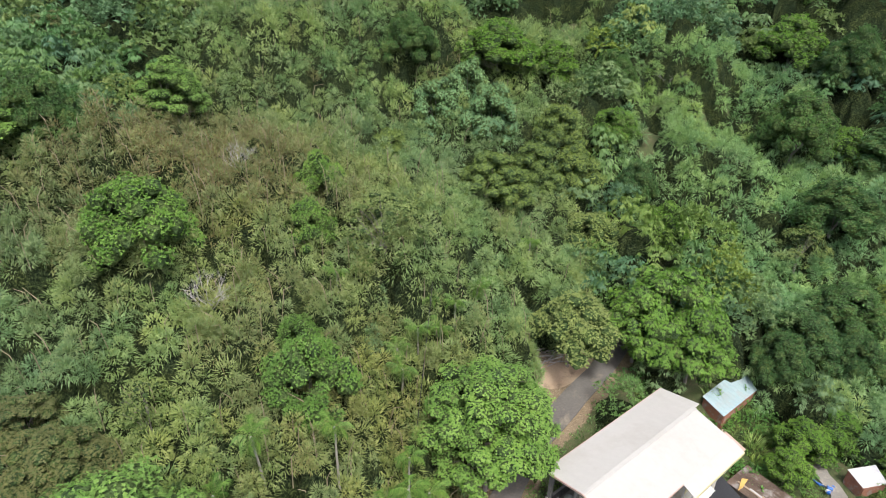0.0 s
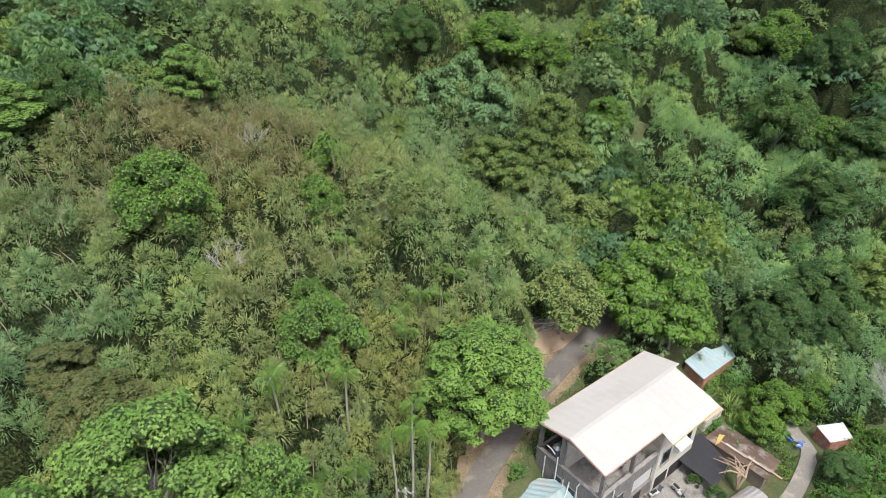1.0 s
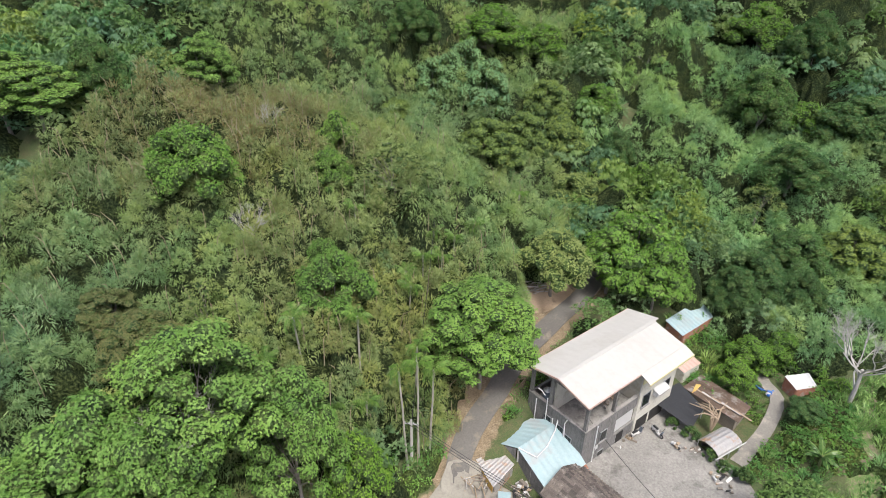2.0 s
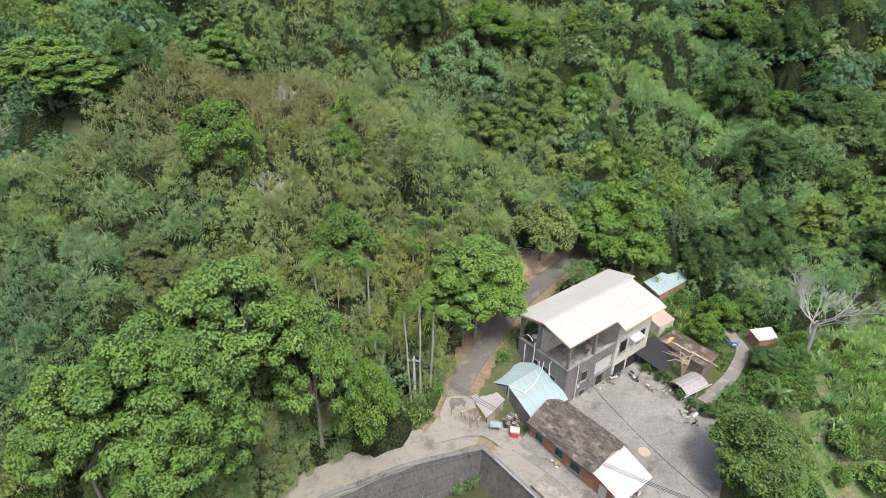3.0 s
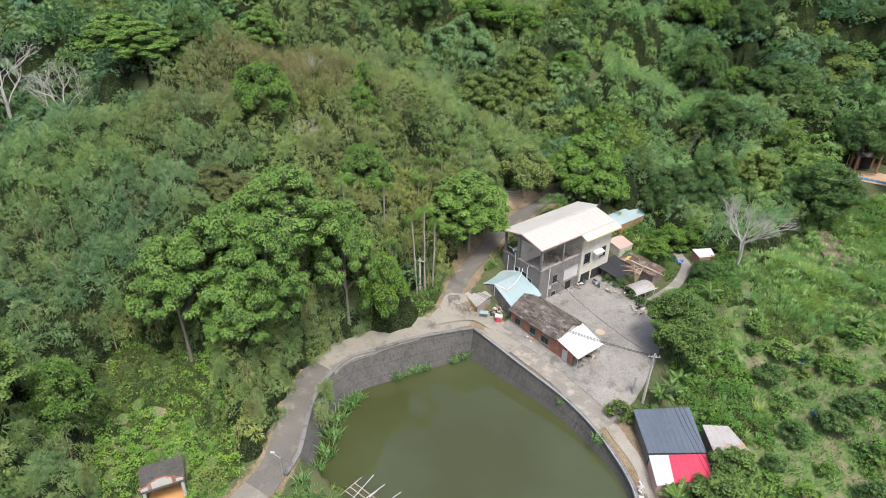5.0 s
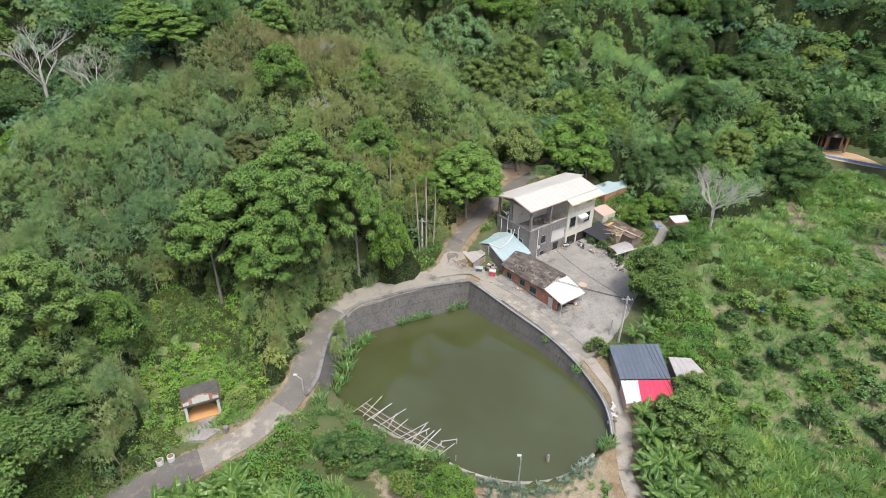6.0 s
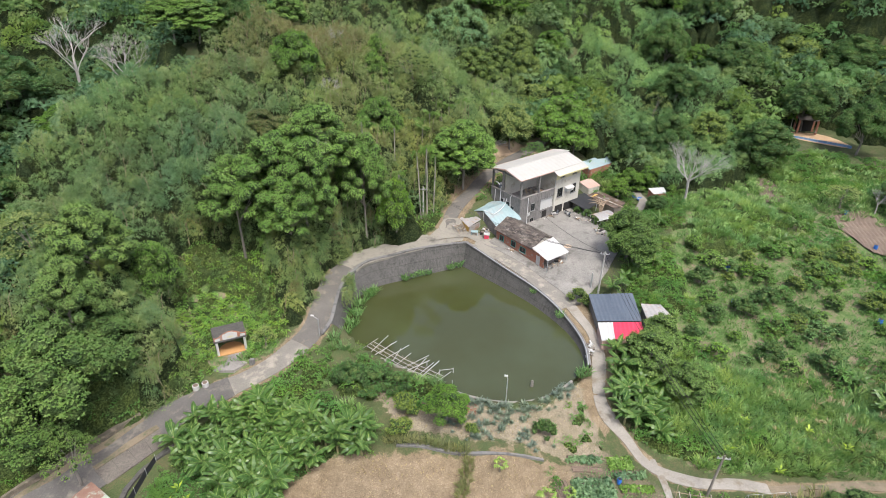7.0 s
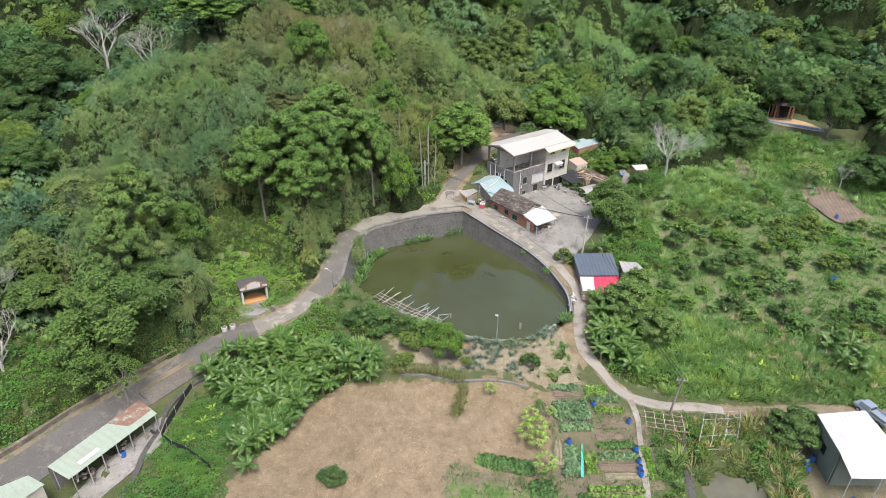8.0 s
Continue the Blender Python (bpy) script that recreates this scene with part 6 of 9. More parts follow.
for s in (0, 1):
    a, c = ((0, E_), (4, R_)) if s == 0 else ((4, R_), (8, E_))
    part("barge_board", slab_bm((a[0], -0.08, a[1] + 0.02), (c[0], -0.08, c[1] + 0.02), (c[0], 0.0, c[1] + 0.02), (a[0], 0.0, a[1] + 0.02), 0.2), M_PINK, house)
# lower two storeys
part("wall", boxes((UL, VF, -1.5, UR, VF + 0.25, 5.6)), M_GREYWALL, house, "stained bare concrete gable wall with pipes")
part("wall", boxes((UL, VF + 0.25, -1.5, UL + 0.25, VB, 5.6)), M_GREYWALL, house)
part("wall", boxes((UR - 0.25, VF + 0.25, 2.0, UR, 5.6, 5.6), (UR - 0.25, VF + 0.25, -1.0, UR, VM, 2.0), (UR - 0.25, 5.6, 4.2, UR, VM, 5.6)), M_GREYWALL, house, "stained bare concrete wall towards the yard")
part("recess_wall", boxes((UR - 0.4, 5.6, 2.0, UR - 0.26, VM, 4.2)), M_WHITE, house, "white-painted recess in the grey wall")
part("wall", boxes((UR - 0.2, VM, -1.0, UR + 0.15, VB, 8.7)), M_CREAM, house, "cream plastered wall of the rear rooms")
part("wall", boxes((UL, VB - 0.25, -1.0, UR - 0.2, VB, 9.1)), M_CREAM, house)
part("terrace_floor", boxes((UL + 0.25, VF + 0.25, 4.3, UR - 0.25, VM, 4.55)), M_CONCRETE, house)
part("partition", boxes((UL + 0.25, VM, 4.56, UR - 0.2, VM + 0.2, 9.3)), M_CREAM, house)
part("wall", boxes((UL + 0.01, VM + 0.2, 5.61, UL + 0.25, VB - 0.26, 9.2)), M_CREAM, house)
part("parapet_cap", boxes((UL - 0.06, VF - 0.06, 5.6, UR + 0.06, VF + 0.3, 5.72), (UR - 0.3, VF + 0.31, 5.6, UR + 0.06, VM - 0.01, 5.72)), M_CONCRETE, house)
for x, y in ((UL + 0.2, VF + 0.18), (3.0, VF + 0.18), (UR - 0.2, VF + 0.18), (UR - 0.2, 5.0), (UL + 0.2, 5.0)):
    part("pillar", boxes((x - 0.17, y - 0.15, 5.73, x + 0.17, y + 0.15, 9.2 + 0.2 * (x > 1.5) * (x < 6))), M_GREYWALL, house)
part("partition", boxes((3.0, VF + 0.6, 4.56, 3.15, VM - 0.01, 9.55)), M_CREAM, house)
part("gable_beam", boxes((UL, VF + 0.05, 9.0, UR, VF + 0.3, 9.22)), M_GREYWALL, house)
part("top_band", boxes((UR + 0.15, VM, 7.2, UR + 0.21, VB, 8.68)), M_YELLOW, house, "pale yellow band under the eave")
part("top_band", boxes((UR + 0.02, VM - 0.06, 5.73, UR + 0.15, VM, 8.68)), M_WHITE, house)
EAST = Euler((0, 0, radians(90))).to_matrix().to_4x4()
for v, z, w, h in ((10.6, 7.5, 1.0, 0.8), (13.8, 7.5, 1.0, 0.8)):
    window(house, Matrix.Translation((UR + 0.24, v, z)) @ EAST, w, h)
for v in (10.3, 13.9):
    window(house, Matrix.Translation((UR + 0.18, v, 3.7)) @ EAST, 1.3, 1.7, 2)
for x, z in ((3.0, 3.2), (4.7, 3.1), (5.8, 2.6)):
    window(house, Matrix.Translation((x, VF - 0.03, z)), 0.9, 1.0)
window(house, Matrix.Translation((UR + 0.03, 3.6, 2.7)) @ EAST, 1.0, 1.3, 1)
window(house, Matrix.Translation((UR + 0.03, 3.6, 0.3)) @ EAST, 0.9, 0.9, 1)
# solid panels on the wall; the shade of open doorways is their colour
part("door", boxes((UR - 0.02, 6.2, -0.3, UR + 0.04, 7.3, 1.8)), M_INDOOR_SHADE, house, "near-black panel coloured as the shade of an open doorway")
part("doorway_shade", boxes((UR + 0.13, 9.4, -0.4, UR + 0.19, 11.4, 2.0)), M_INDOOR_SHADE, house, "near-black panel coloured as the shade of an open doorway")
part("doorway_shade", boxes((UR + 0.13, 11.8, -0.4, UR + 0.19, 14.4, 2.0)), M_INDOOR_SHADE, house, "near-black panel coloured as the shade of an open doorway")
part("wall_sign", boxes((UR + 0.01, 2.6, 1.9, UR + 0.05, 3.0, 2.5)), M_WHITE, house, "small blank white board")
for k, v in enumerate((11.5, 12.5)):
    ac = part("air_conditioner", boxes((UR + 0.17, v, 4.5, UR + 0.75, v + 0.85, 5.1)), M_WHITE, house, "white air-conditioner box on the wall")
    part("hood", slab_bm((UR + 1.0, v - 0.1, 5.1), (UR + 1.0, v + 0.95, 5.1), (UR + 0.15, v + 0.95, 5.4), (UR + 0.15, v - 0.1, 5.4), 0.03), M_WHITE, ac)
for line in ([(1.3, VF - 0.08, 5.4), (1.3, VF - 0.08, 1.2)], [(1.4, VF - 0.1, 6.9), (1.9, VF - 0.1, 6.9), (2.4, VF - 0.1, 6.6)], [(2.75, VF - 0.08, 6.5), (2.75, VF - 0.08, 3.6)], [(3.7, VF - 0.08, 4.4), (3.75, VF - 0.08, 1.6)], [(5.5, VF - 0.08, 5.6), (5.3, VF - 0.15, 5.0), (5.4, VF - 0.1, 3.2), (5.9, VF - 0.1, 2.9)], [(UR + 0.08, 2.3, 5.5), (UR + 0.08, 2.3, 0)]):
    part("pipe", pipe_bm(line, r=0.06), M_PVC, house)
part("cable", pipe_bm([(5.3, VF - 0.06, 2.9), (6.9, VF - 0.1, 0.2)], r=0.07), M_STEEL, house)

tank = tagged(new("water_tank"), "banded dark steel water tank on the roof terrace", "water tank")
tank.matrix_world = house.matrix_world @ Matrix.Translation((1.9, VF + 0.9, 4.55))
bm = bmesh.new()
rad = []
pts = []
for k in range(9):
    pts.append((0, 0, 0.3 + k * 0.2))
    rad.append(0.55 if k % 2 else 0.5)
tube(bm, pts, rad, 16)
part("shell", bm, M_SLATE, tank)
bm = bmesh.new()
tube(bm, [(0, 0, 1.9), (0, 0, 2.1), (0, 0, 2.15)], [0.5, 0.25, 0.2], 12)
part("lid", bm, M_STEEL, tank)
part("stand", boxes((-0.5, -0.5, 0, -0.4, -0.4, 0.3), (0.4, -0.5, 0, 0.5, -0.4, 0.3), (-0.5, 0.4, 0, -0.4, 0.5, 0.3), (0.4, 0.4, 0, 0.5, 0.5, 0.3), (-0.5, -0.5, 0.26, 0.5, 0.5, 0.3)), M_STEEL, tank)


def clutter(name, label, category, m, size, n, material, seed):
    """A heap of odd boards and lumps, each piece a part."""
    r = random.Random(seed)
    root = tagged(new(name), label, category)
    root.matrix_world = m
    for k in range(n):
        bm = bmesh.new()
        l, w, h = r.uniform(0.25, 0.9) * size[3], r.uniform(0.12, 0.4) * size[3], r.uniform(0.05, 0.3) * size[3]
        box(bm, -l / 2, -w / 2, 0, l / 2, w / 2, h)
        bmesh.ops.bevel(bm, geom=bm.edges[:], offset=0.02, segments=1, affect="EDGES")
        ob = part("piece", bm, material[k % len(material)] if isinstance(material, (list, tuple)) else material, root)
        ob.matrix_basis = Matrix.Translation((r.uniform(-1, 1) * size[0], r.uniform(-1, 1) * size[1], r.uniform(0, 1) * size[2])) @ Euler((r.uniform(-0.4, 0.4), r.uniform(-0.4, 0.4), r.uniform(0, 6.3))).to_matrix().to_4x4()
    return root


MIXED = [M_DEBRIS, M_WOOD, M_TIN, M_BLACK, M_DEBRIS, M_WHITE]
clutter("junk_heap", "mixed junk heaped along the foot of the house wall", "junk", house.matrix_world @ Matrix.Translation((UR + 0.7, 7.0, -0.1)), (0.5, 1.3, 0.7, 1.0), 22, MIXED, 1)
clutter("junk_heap", "red and grey scrap heaped at the corner of the house", "junk", house.matrix_world @ Matrix.Translation((UR - 0.2, 0.9, 0.0)), (0.7, 0.5, 0.6, 0.9), 14, [M_BRICK, M_DEBRIS, M_PINK, M_WOOD], 2)
clutter("junk_heap", "planks and boxes lying on the roof terrace", "junk", house.matrix_world @ Matrix.Translation((5.0, 6.3, 4.6)), (1.3, 1.4, 0.3, 1.2), 16, [M_WOOD, M_DEBRIS, M_GREYWALL], 3)


def wheel_bm(r, w):
    bm = bmesh.new()
    tube(bm, [(0, -w / 2, 0), (0, -w / 2 + 0.01, 0), (0, w / 2 - 0.01, 0), (0, w / 2, 0)], [r * 0.85, r, r, r * 0.85], 14)
    return bm


def scooter(x, y, z, turn, label):
    root = tagged(new("motor_scooter"), label, "scooter")
    root.matrix_world = pose(x, y, z, 0, 0, turn)
    for px in (-0.62, 0.62):
        w = part("wheel", wheel_bm(0.24, 0.1), M_BLACK, root)
        w.location = (px, 0, 0.24)
        part("rim", wheel_bm(0.13, 0.11), M_STEEL, w)
    bm = boxes((-0.85, -0.17, 0.42, 0.05, 0.17, 0.72), (-0.1, -0.16, 0.28, 0.45, 0.16, 0.36))
    bmesh.ops.bevel(bm, geom=bm.edges[:], offset=0.05, segments=2, affect="EDGES")
    part("body", bm, M_WHITE, root)
    bm = boxes((-0.75, -0.15, 0.72, 0.0, 0.15, 0.82))
    bmesh.ops.bevel(bm, geom=bm.edges[:], offset=0.04, segments=2, affect="EDGES")
    part("seat", bm, M_BLACK, root)
    part("front_shield", slab_bm((0.42, -0.2, 0.35), (0.42, 0.2, 0.35), (0.6, 0.17, 0.95), (0.6, -0.17, 0.95), 0.08), M_SLATE, root)
    part("handlebar", pipe_bm([(0.5, -0.33, 1.02), (0.56, 0, 0.98), (0.5, 0.33, 1.02)], r=0.025), M_BLACK, root)
    part("mirror", boxes((0.5, -0.34, 1.12, 0.53, -0.22, 1.2), (0.5, 0.22, 1.12, 0.53, 0.34, 1.2)), M_BLACK, root)
    return root


scooter(12.6, 102.0, ground_at(12.6, 102) + 0.2, -55, "dark and white motor scooter parked in the yard")
scooter(10.3, 101.4, ground_at(10.3, 101.4) + 0.2, 40, "motor scooter parked against the house wall")


# ---- blue-roofed lean-to beside the house ----
def at(root, *p):
    return tuple(Vector(p) - root.location)


blue = tagged(new("lean_to"), "open lean-to with a pale blue ribbed sheet roof beside the house", "shed")
blue.location = (-0.4, 95.6, 1.5)
A_, B_, C_, D_, E2, F_ = (-5.4, 96.2, 3.95), (-1.3, 99.3, 4.65), (1.7, 99.0, 5.1), (4.3, 95.0, 3.6), (0.3, 91.8, 3.2), (-2.5, 95.0, 4.7)
part("roof", sheet_bm(at(blue, *A_), at(blue, *B_), at(blue, *C_), at(blue, *F_), 0.35), M_BLUE, blue)
part("roof", sheet_bm(at(blue, *E2), at(blue, *D_), at(blue, *C_), at(blue, *F_), 0.35), M_BLUE, blue)
for p in ((-2.4, 95.0, 4.4), (0.3, 92.2, 3.1), (-4.9, 95.9, 3.9), (3.9, 94.9, 3.5), (-1.0, 93.6, 3.6)):
    part("post", boxes((p[0] + 0.4 - 0.08, p[1] - 95.6 - 0.08, -1.0, p[0] + 0.4 + 0.08, p[1] - 95.6 + 0.08, p[2] - 1.5)), M_POLE, blue)
part("wall", slab_bm(at(blue, -2.4, 95.2, 4.5), at(blue, 0.2, 92.3, 3.1), at(blue, 0.2, 92.3, 0.6), at(blue, -2.4, 95.2, 0.6), 0.12), M_GREYWALL, blue)
part("wall", slab_bm(at(blue, -4.8, 96.2, 3.8), at(blue, -2.6, 95.2, 4.4), at(blue, -2.6, 95.2, 0.8), at(blue, -4.8, 96.2, 0.8), 0.12), M_GREYWALL, blue)
part("hose", pipe_bm([at(blue, -2.4, 95.0, 4.75), at(blue, -0.6, 94.4, 4.4), at(blue, 0.4, 95.6, 4.75), at(blue, 1.2, 97.6, 5.1), at(blue, 1.5, 98.5, 6.5)], r=0.06), M_PVC, blue)

tin = tagged(new("tin_shed"), "small tin-roofed shed with yellow board walls beside the lane", "shed")
tin.location = (-4.6, 93.6, 1.7)
part("roof", sheet_bm(at(tin, -4.6, 91.2, 3.15), at(tin, -6.9, 94.7, 3.3), at(tin, -5.0, 96.4, 3.6), at(tin, -2.7, 94.0, 3.45), 0.2), M_TIN, tin)
for (x0, y0), (x1, y1), mat in (((-4.68, 91.45), (-6.8, 94.6), M_YWOOD), ((-4.5, 91.5), (-2.85, 93.9), M_TIN), ((-6.7, 94.8), (-5.1, 96.1), M_YWOOD)):
    n = 6
    for k in range(n):
        a, c = k / n, (k + 0.94) / n
        part("board", slab_bm(at(tin, x0 + (x1 - x0) * a, y0 + (y1 - y0) * a, 3.1), at(tin, x0 + (x1 - x0) * c, y0 + (y1 - y0) * c, 3.1), at(tin, x0 + (x1 - x0) * c, y0 + (y1 - y0) * c, 1.4), at(tin, x0 + (x1 - x0) * a, y0 + (y1 - y0) * a, 1.4), 0.05), mat, tin)
r = random.Random(5)
pile = tagged(new("wood_pile"), "loose pile of old sticks and branches beside the shed", "wood pile")
pile.location = (-6.6, 92.2, ground_at(-6.6, 92.2) + 0.05)
for k in range(46):
    a, l = r.uniform(0, 6.28), r.uniform(0.8, 2.2)
    c = Vector((r.uniform(-1.4, 1.6), r.uniform(-1.0, 1.2), r.uniform(0.02, 0.6)))
    d = Vector((math.cos(a), math.sin(a), r.uniform(-0.25, 0.25))) * l / 2
    part("stick", pipe_bm([c - d, c + d], r=r.uniform(0.03, 0.07), sides=5), (M_WOOD, M_BARK_PALE, M_DEBRIS)[k % 3], pile)
pile = tagged(new("wood_pile"), "heap of grey cut branches on the bare clearing", "wood pile")
pile.location = (-1.6, 117.2, ground_at(-1.6, 117.2) + 0.05)
for k in range(40):
    a, l = r.uniform(0, 6.28), r.uniform(0.8, 2.4)
    c = Vector((r.uniform(-1.6, 1.6), r.uniform(-1.2, 1.2), r.uniform(0.02, 0.8)))
    d = Vector((math.cos(a), math.sin(a), r.uniform(-0.25, 0.25))) * l / 2
    part("stick", pipe_bm([c - d, c + d], r=r.uniform(0.03, 0.08), sides=5), (M_BARK_PALE, M_DEBRIS)[k % 2], pile)
clutter("junk_heap", "grey junk and pipes outside the lean-to", "junk", Matrix.Translation((-1.7, 92.4, 1.5)), (0.9, 0.9, 1.0, 1.0), 26, MIXED, 6)
sink = tagged(new("wash_stand"), "red and white wash stand beside the road", "wash stand")
sink.location = (-1.4, 90.6, ground_at(-1.4, 90.6) + 0.15)
part("cabinet", boxes((-0.4, -0.35, 0, 0.4, 0.35, 0.7)), M_RED, sink)
part("basin", boxes((-0.5, -0.42, 0.7, 0.5, 0.42, 0.76), (-0.5, -0.42, 0.76, -0.42, 0.42, 0.86), (0.42, -0.42, 0.76, 0.5, 0.42, 0.86), (-0.42, 0.34, 0.76, 0.42, 0.42, 0.86), (-0.42, -0.42, 0.76, 0.42, -0.34, 0.86)), M_WHITE, sink)
tub = tagged(new("blue_table"), "low light-blue table beside the road", "table")
tub.location = (-3.5, 90.9, ground_at(-3.5, 90.9) + 0.15)
part("tabletop", boxes((-0.6, -0.4, 0.6, 0.6, 0.4, 0.68)), M_BLUE, tub)
for x in (-0.5, 0.5):
    for y in (-0.32, 0.32):
        part("leg", boxes((x - 0.04, y - 0.04, 0, x + 0.04, y + 0.04, 0.6)), M_BLUE, tub)

# ---- low brick house with the tiled roof ----
bung = tagged(new("brick_house"), "low red-brick house with a dark brown tiled gable roof", "house")
bung.matrix_world = pose(-0.15, 91.2, 0.9, 0, 0, -43.1)
BE, BR, BW, BL = 2.3, 3.75, 5.6, 8.9
part("wall", boxes((0.25, 0.3, -0.8, BL - 0.2, 0.5, BE)), M_BRICK, bung, "red brick wall towards the road")
part("wall", boxes((0.25, BW - 0.5, -0.8, BL - 0.2, BW - 0.3, BE)), M_BRICK, bung)
for x in (0.25, BL - 0.4):
    part("gable", prism([(0.5, -0.8), (BW - 0.5, -0.8), (BW - 0.5, BE), (BW / 2, BR - 0.15), (0.5, BE)], x, x + 0.2), M_BRICK if x < 1 else M_CREAM, bung)
for k in range(2):
    y0, y1 = (-0.1, BW / 2) if k == 0 else (BW + 0.1, BW / 2)
    part("roof_deck", slab_bm((0, y0, BE - 0.02), (BL, y0, BE - 0.02), (BL, y1, BR - 0.06), (0, y1, BR - 0.06), 0.08), M_TILE, bung)
part("ridge_cap", pipe_bm([(0, BW / 2, BR), (BL, BW / 2, BR)], r=0.13), M_TILE, bung)
for x, w, z in ((1.6, 0.9, 0.7), (4.4, 0.9, 0.8), (6.6, 1.2, 0.6)):
    window(bung, Matrix.Translation((x, 0.27, z)), w, 0.9, 1, rough_mat("green window frame", (0.02, 0.16, 0.13), (0.04, 0.24, 0.2), 3))
part("awning", sheet_bm((BL - 0.1, 0.0, 2.55), (BL - 0.1, 4.95, 2.95), (12.5, 4.9, 1.75), (12.5, -0.1, 1.75), 0.4), M_WHITE, bung, "white sheet awning over the end of the brick house")
for x, y, z in ((12.3, 0.1, 1.7), (12.3, 4.7, 1.7), (10.6, 0.1, 2.1)):
    part("awning_post", pipe_bm([(x, y, -1.0), (x, y, z)], r=0.05), M_STEEL, bung)
part("wall", boxes((BL - 0.2, 0.4, -0.8, 11.2, 0.6, 1.9)), M_BRICK, bung)
part("door", boxes((9.6, 0.36, -0.5, 10.4, 0.39, 1.4)), M_WHITE, bung, "pale panelled side door")
clutter("junk_heap", "buckets and boards stacked under the white awning", "junk", bung.matrix_world @ Matrix.Translation((11.7, 2.4, -0.4)), (0.7, 1.8, 0.7, 1.0), 22, MIXED, 8)
clutter("junk_heap", "boards and an old fridge door leaning on the brick wall", "junk", bung.matrix_world @ Matrix.Translation((3.9, -0.25, 0.0)), (1.6, 0.3, 0.4, 1.1), 12, [M_WHITE, M_DEBRIS, M_WOOD], 9)
table = tagged(new("round_patch"), "round sandy lid lying on the yard", "lid")
table.location = (12.4, 90.8, ground_at(12.4, 90.8) + 0.17)
bm = bmesh.new()
bmesh.ops.create_cone(bm, cap_ends=True, segments=20, radius1=0.7, radius2=0.62, depth=0.06)
part("disc", bm, rough_mat("sand", (0.36, 0.27, 0.19), (0.46, 0.36, 0.27), 2), table)


# ---- sheds on the far side of the yard ----
def shed(name, label, base, corners, material, wall, low, ribs=0.3, posts=False, category="shed", inset=0.9):
    """A sheet roof on walls or posts; the corners of the roof run round it."""
    root = tagged(new(name), label, category)
    c = sum((Vector(p) for p in corners), Vector()) / 4
    root.location = (c.x, c.y, base)
    p = [Vector(q) - root.location for q in corners]
    part("roof", sheet_bm(*p, ribs), material, root)
    m = Vector((0, 0, 0))
    for q in p:
        m += q / 4
    f = [m + (q - m) * inset for q in p]
    for k in range(4):
        a, d = f[k], f[(k + 1) % 4]
        if posts:
            part("post", boxes((a.x - 0.06, a.y - 0.06, low, a.x + 0.06, a.y + 0.06, a.z - 0.06)), M_STEEL, root)
        else:
            part("wall", slab_bm((a.x, a.y, a.z - 0.08), (d.x, d.y, d.z - 0.08), (d.x, d.y, low), (a.x, a.y, low), 0.1), wall, root)
    return root


shed("brick_shed", "brick shed with a grey-blue sheet roof behind the house", 4.2, [(16.9, 114.6, 6.1), (22.1, 119.9, 6.1), (20.1, 121.8, 6.9), (15.0, 116.5, 6.9)], M_BLUE, M_BRICK, -2.0)
shed("store_room", "small store room with a faded pink tin roof", 2.0, [(16.7, 110.4, 3.8), (19.1, 112.6, 3.8), (17.2, 114.6, 4.4), (14.9, 112.2, 4.4)], M_PINK, M_CREAM, -1.0)
net = shed("shade_awning", "black shade-cloth awning on posts beside the house", 1.5, [(12.1, 105.6, 3.5), (15.9, 109.0, 3.5), (18.1, 105.7, 2.9), (16.1, 102.4, 2.8)], M_NET, None, -0.4, 1.2, True, "awning", 0.97)
old = shed("old_shed", "collapsing old shed with a brown littered roof", 1.2, [(16.3, 108.6, 3.2), (18.9, 111.0, 3.3), (23.4, 106.6, 3.0), (21.3, 104.0, 2.9)], rough_mat("litter-covered roof", (0.05, 0.035, 0.025), (0.16, 0.11, 0.08), 1.2, 0.95, spots=(0.24, 0.22, 0.2)), M_DEBRIS, -0.4, 0.5)
part("tarpaulin", slab_bm((1.7, -1.9, 1.75), (3.2, 0.0, 1.75), (3.5, -0.3, 1.3), (2.0, -2.3, 1.3), 0.06), M_NET, old, "black tarpaulin over the roof's edge")
for k in range(5):
    part("roof_board", slab_bm((-2.6 + k * 0.9, 1.2 - k * 0.75, 2.05), (-2.45 + k * 0.9, 1.35 - k * 0.75, 2.05), (-0.8 + k * 0.9, -0.3 - k * 0.75, 2.0), (-0.95 + k * 0.9, -0.45 - k * 0.75, 2.0), 0.05), M_POLE if k % 2 else M_WOOD, old)
part("roof_board", slab_bm((-2.9, 0.0, 2.14), (-2.3, 0.5, 2.14), (-1.5, 1.6, 2.16), (-2.1, 1.6, 2.16), 0.05), M_YWOOD, old, "pale new plank lying on the roof")
vine = tagged(new("dead_vine"), "bare dead branches sprawling over the old shed's roof", "dead branches")
vine.location = (18.6, 103.6, ground_at(18.6, 103.6))
r = random.Random(31)
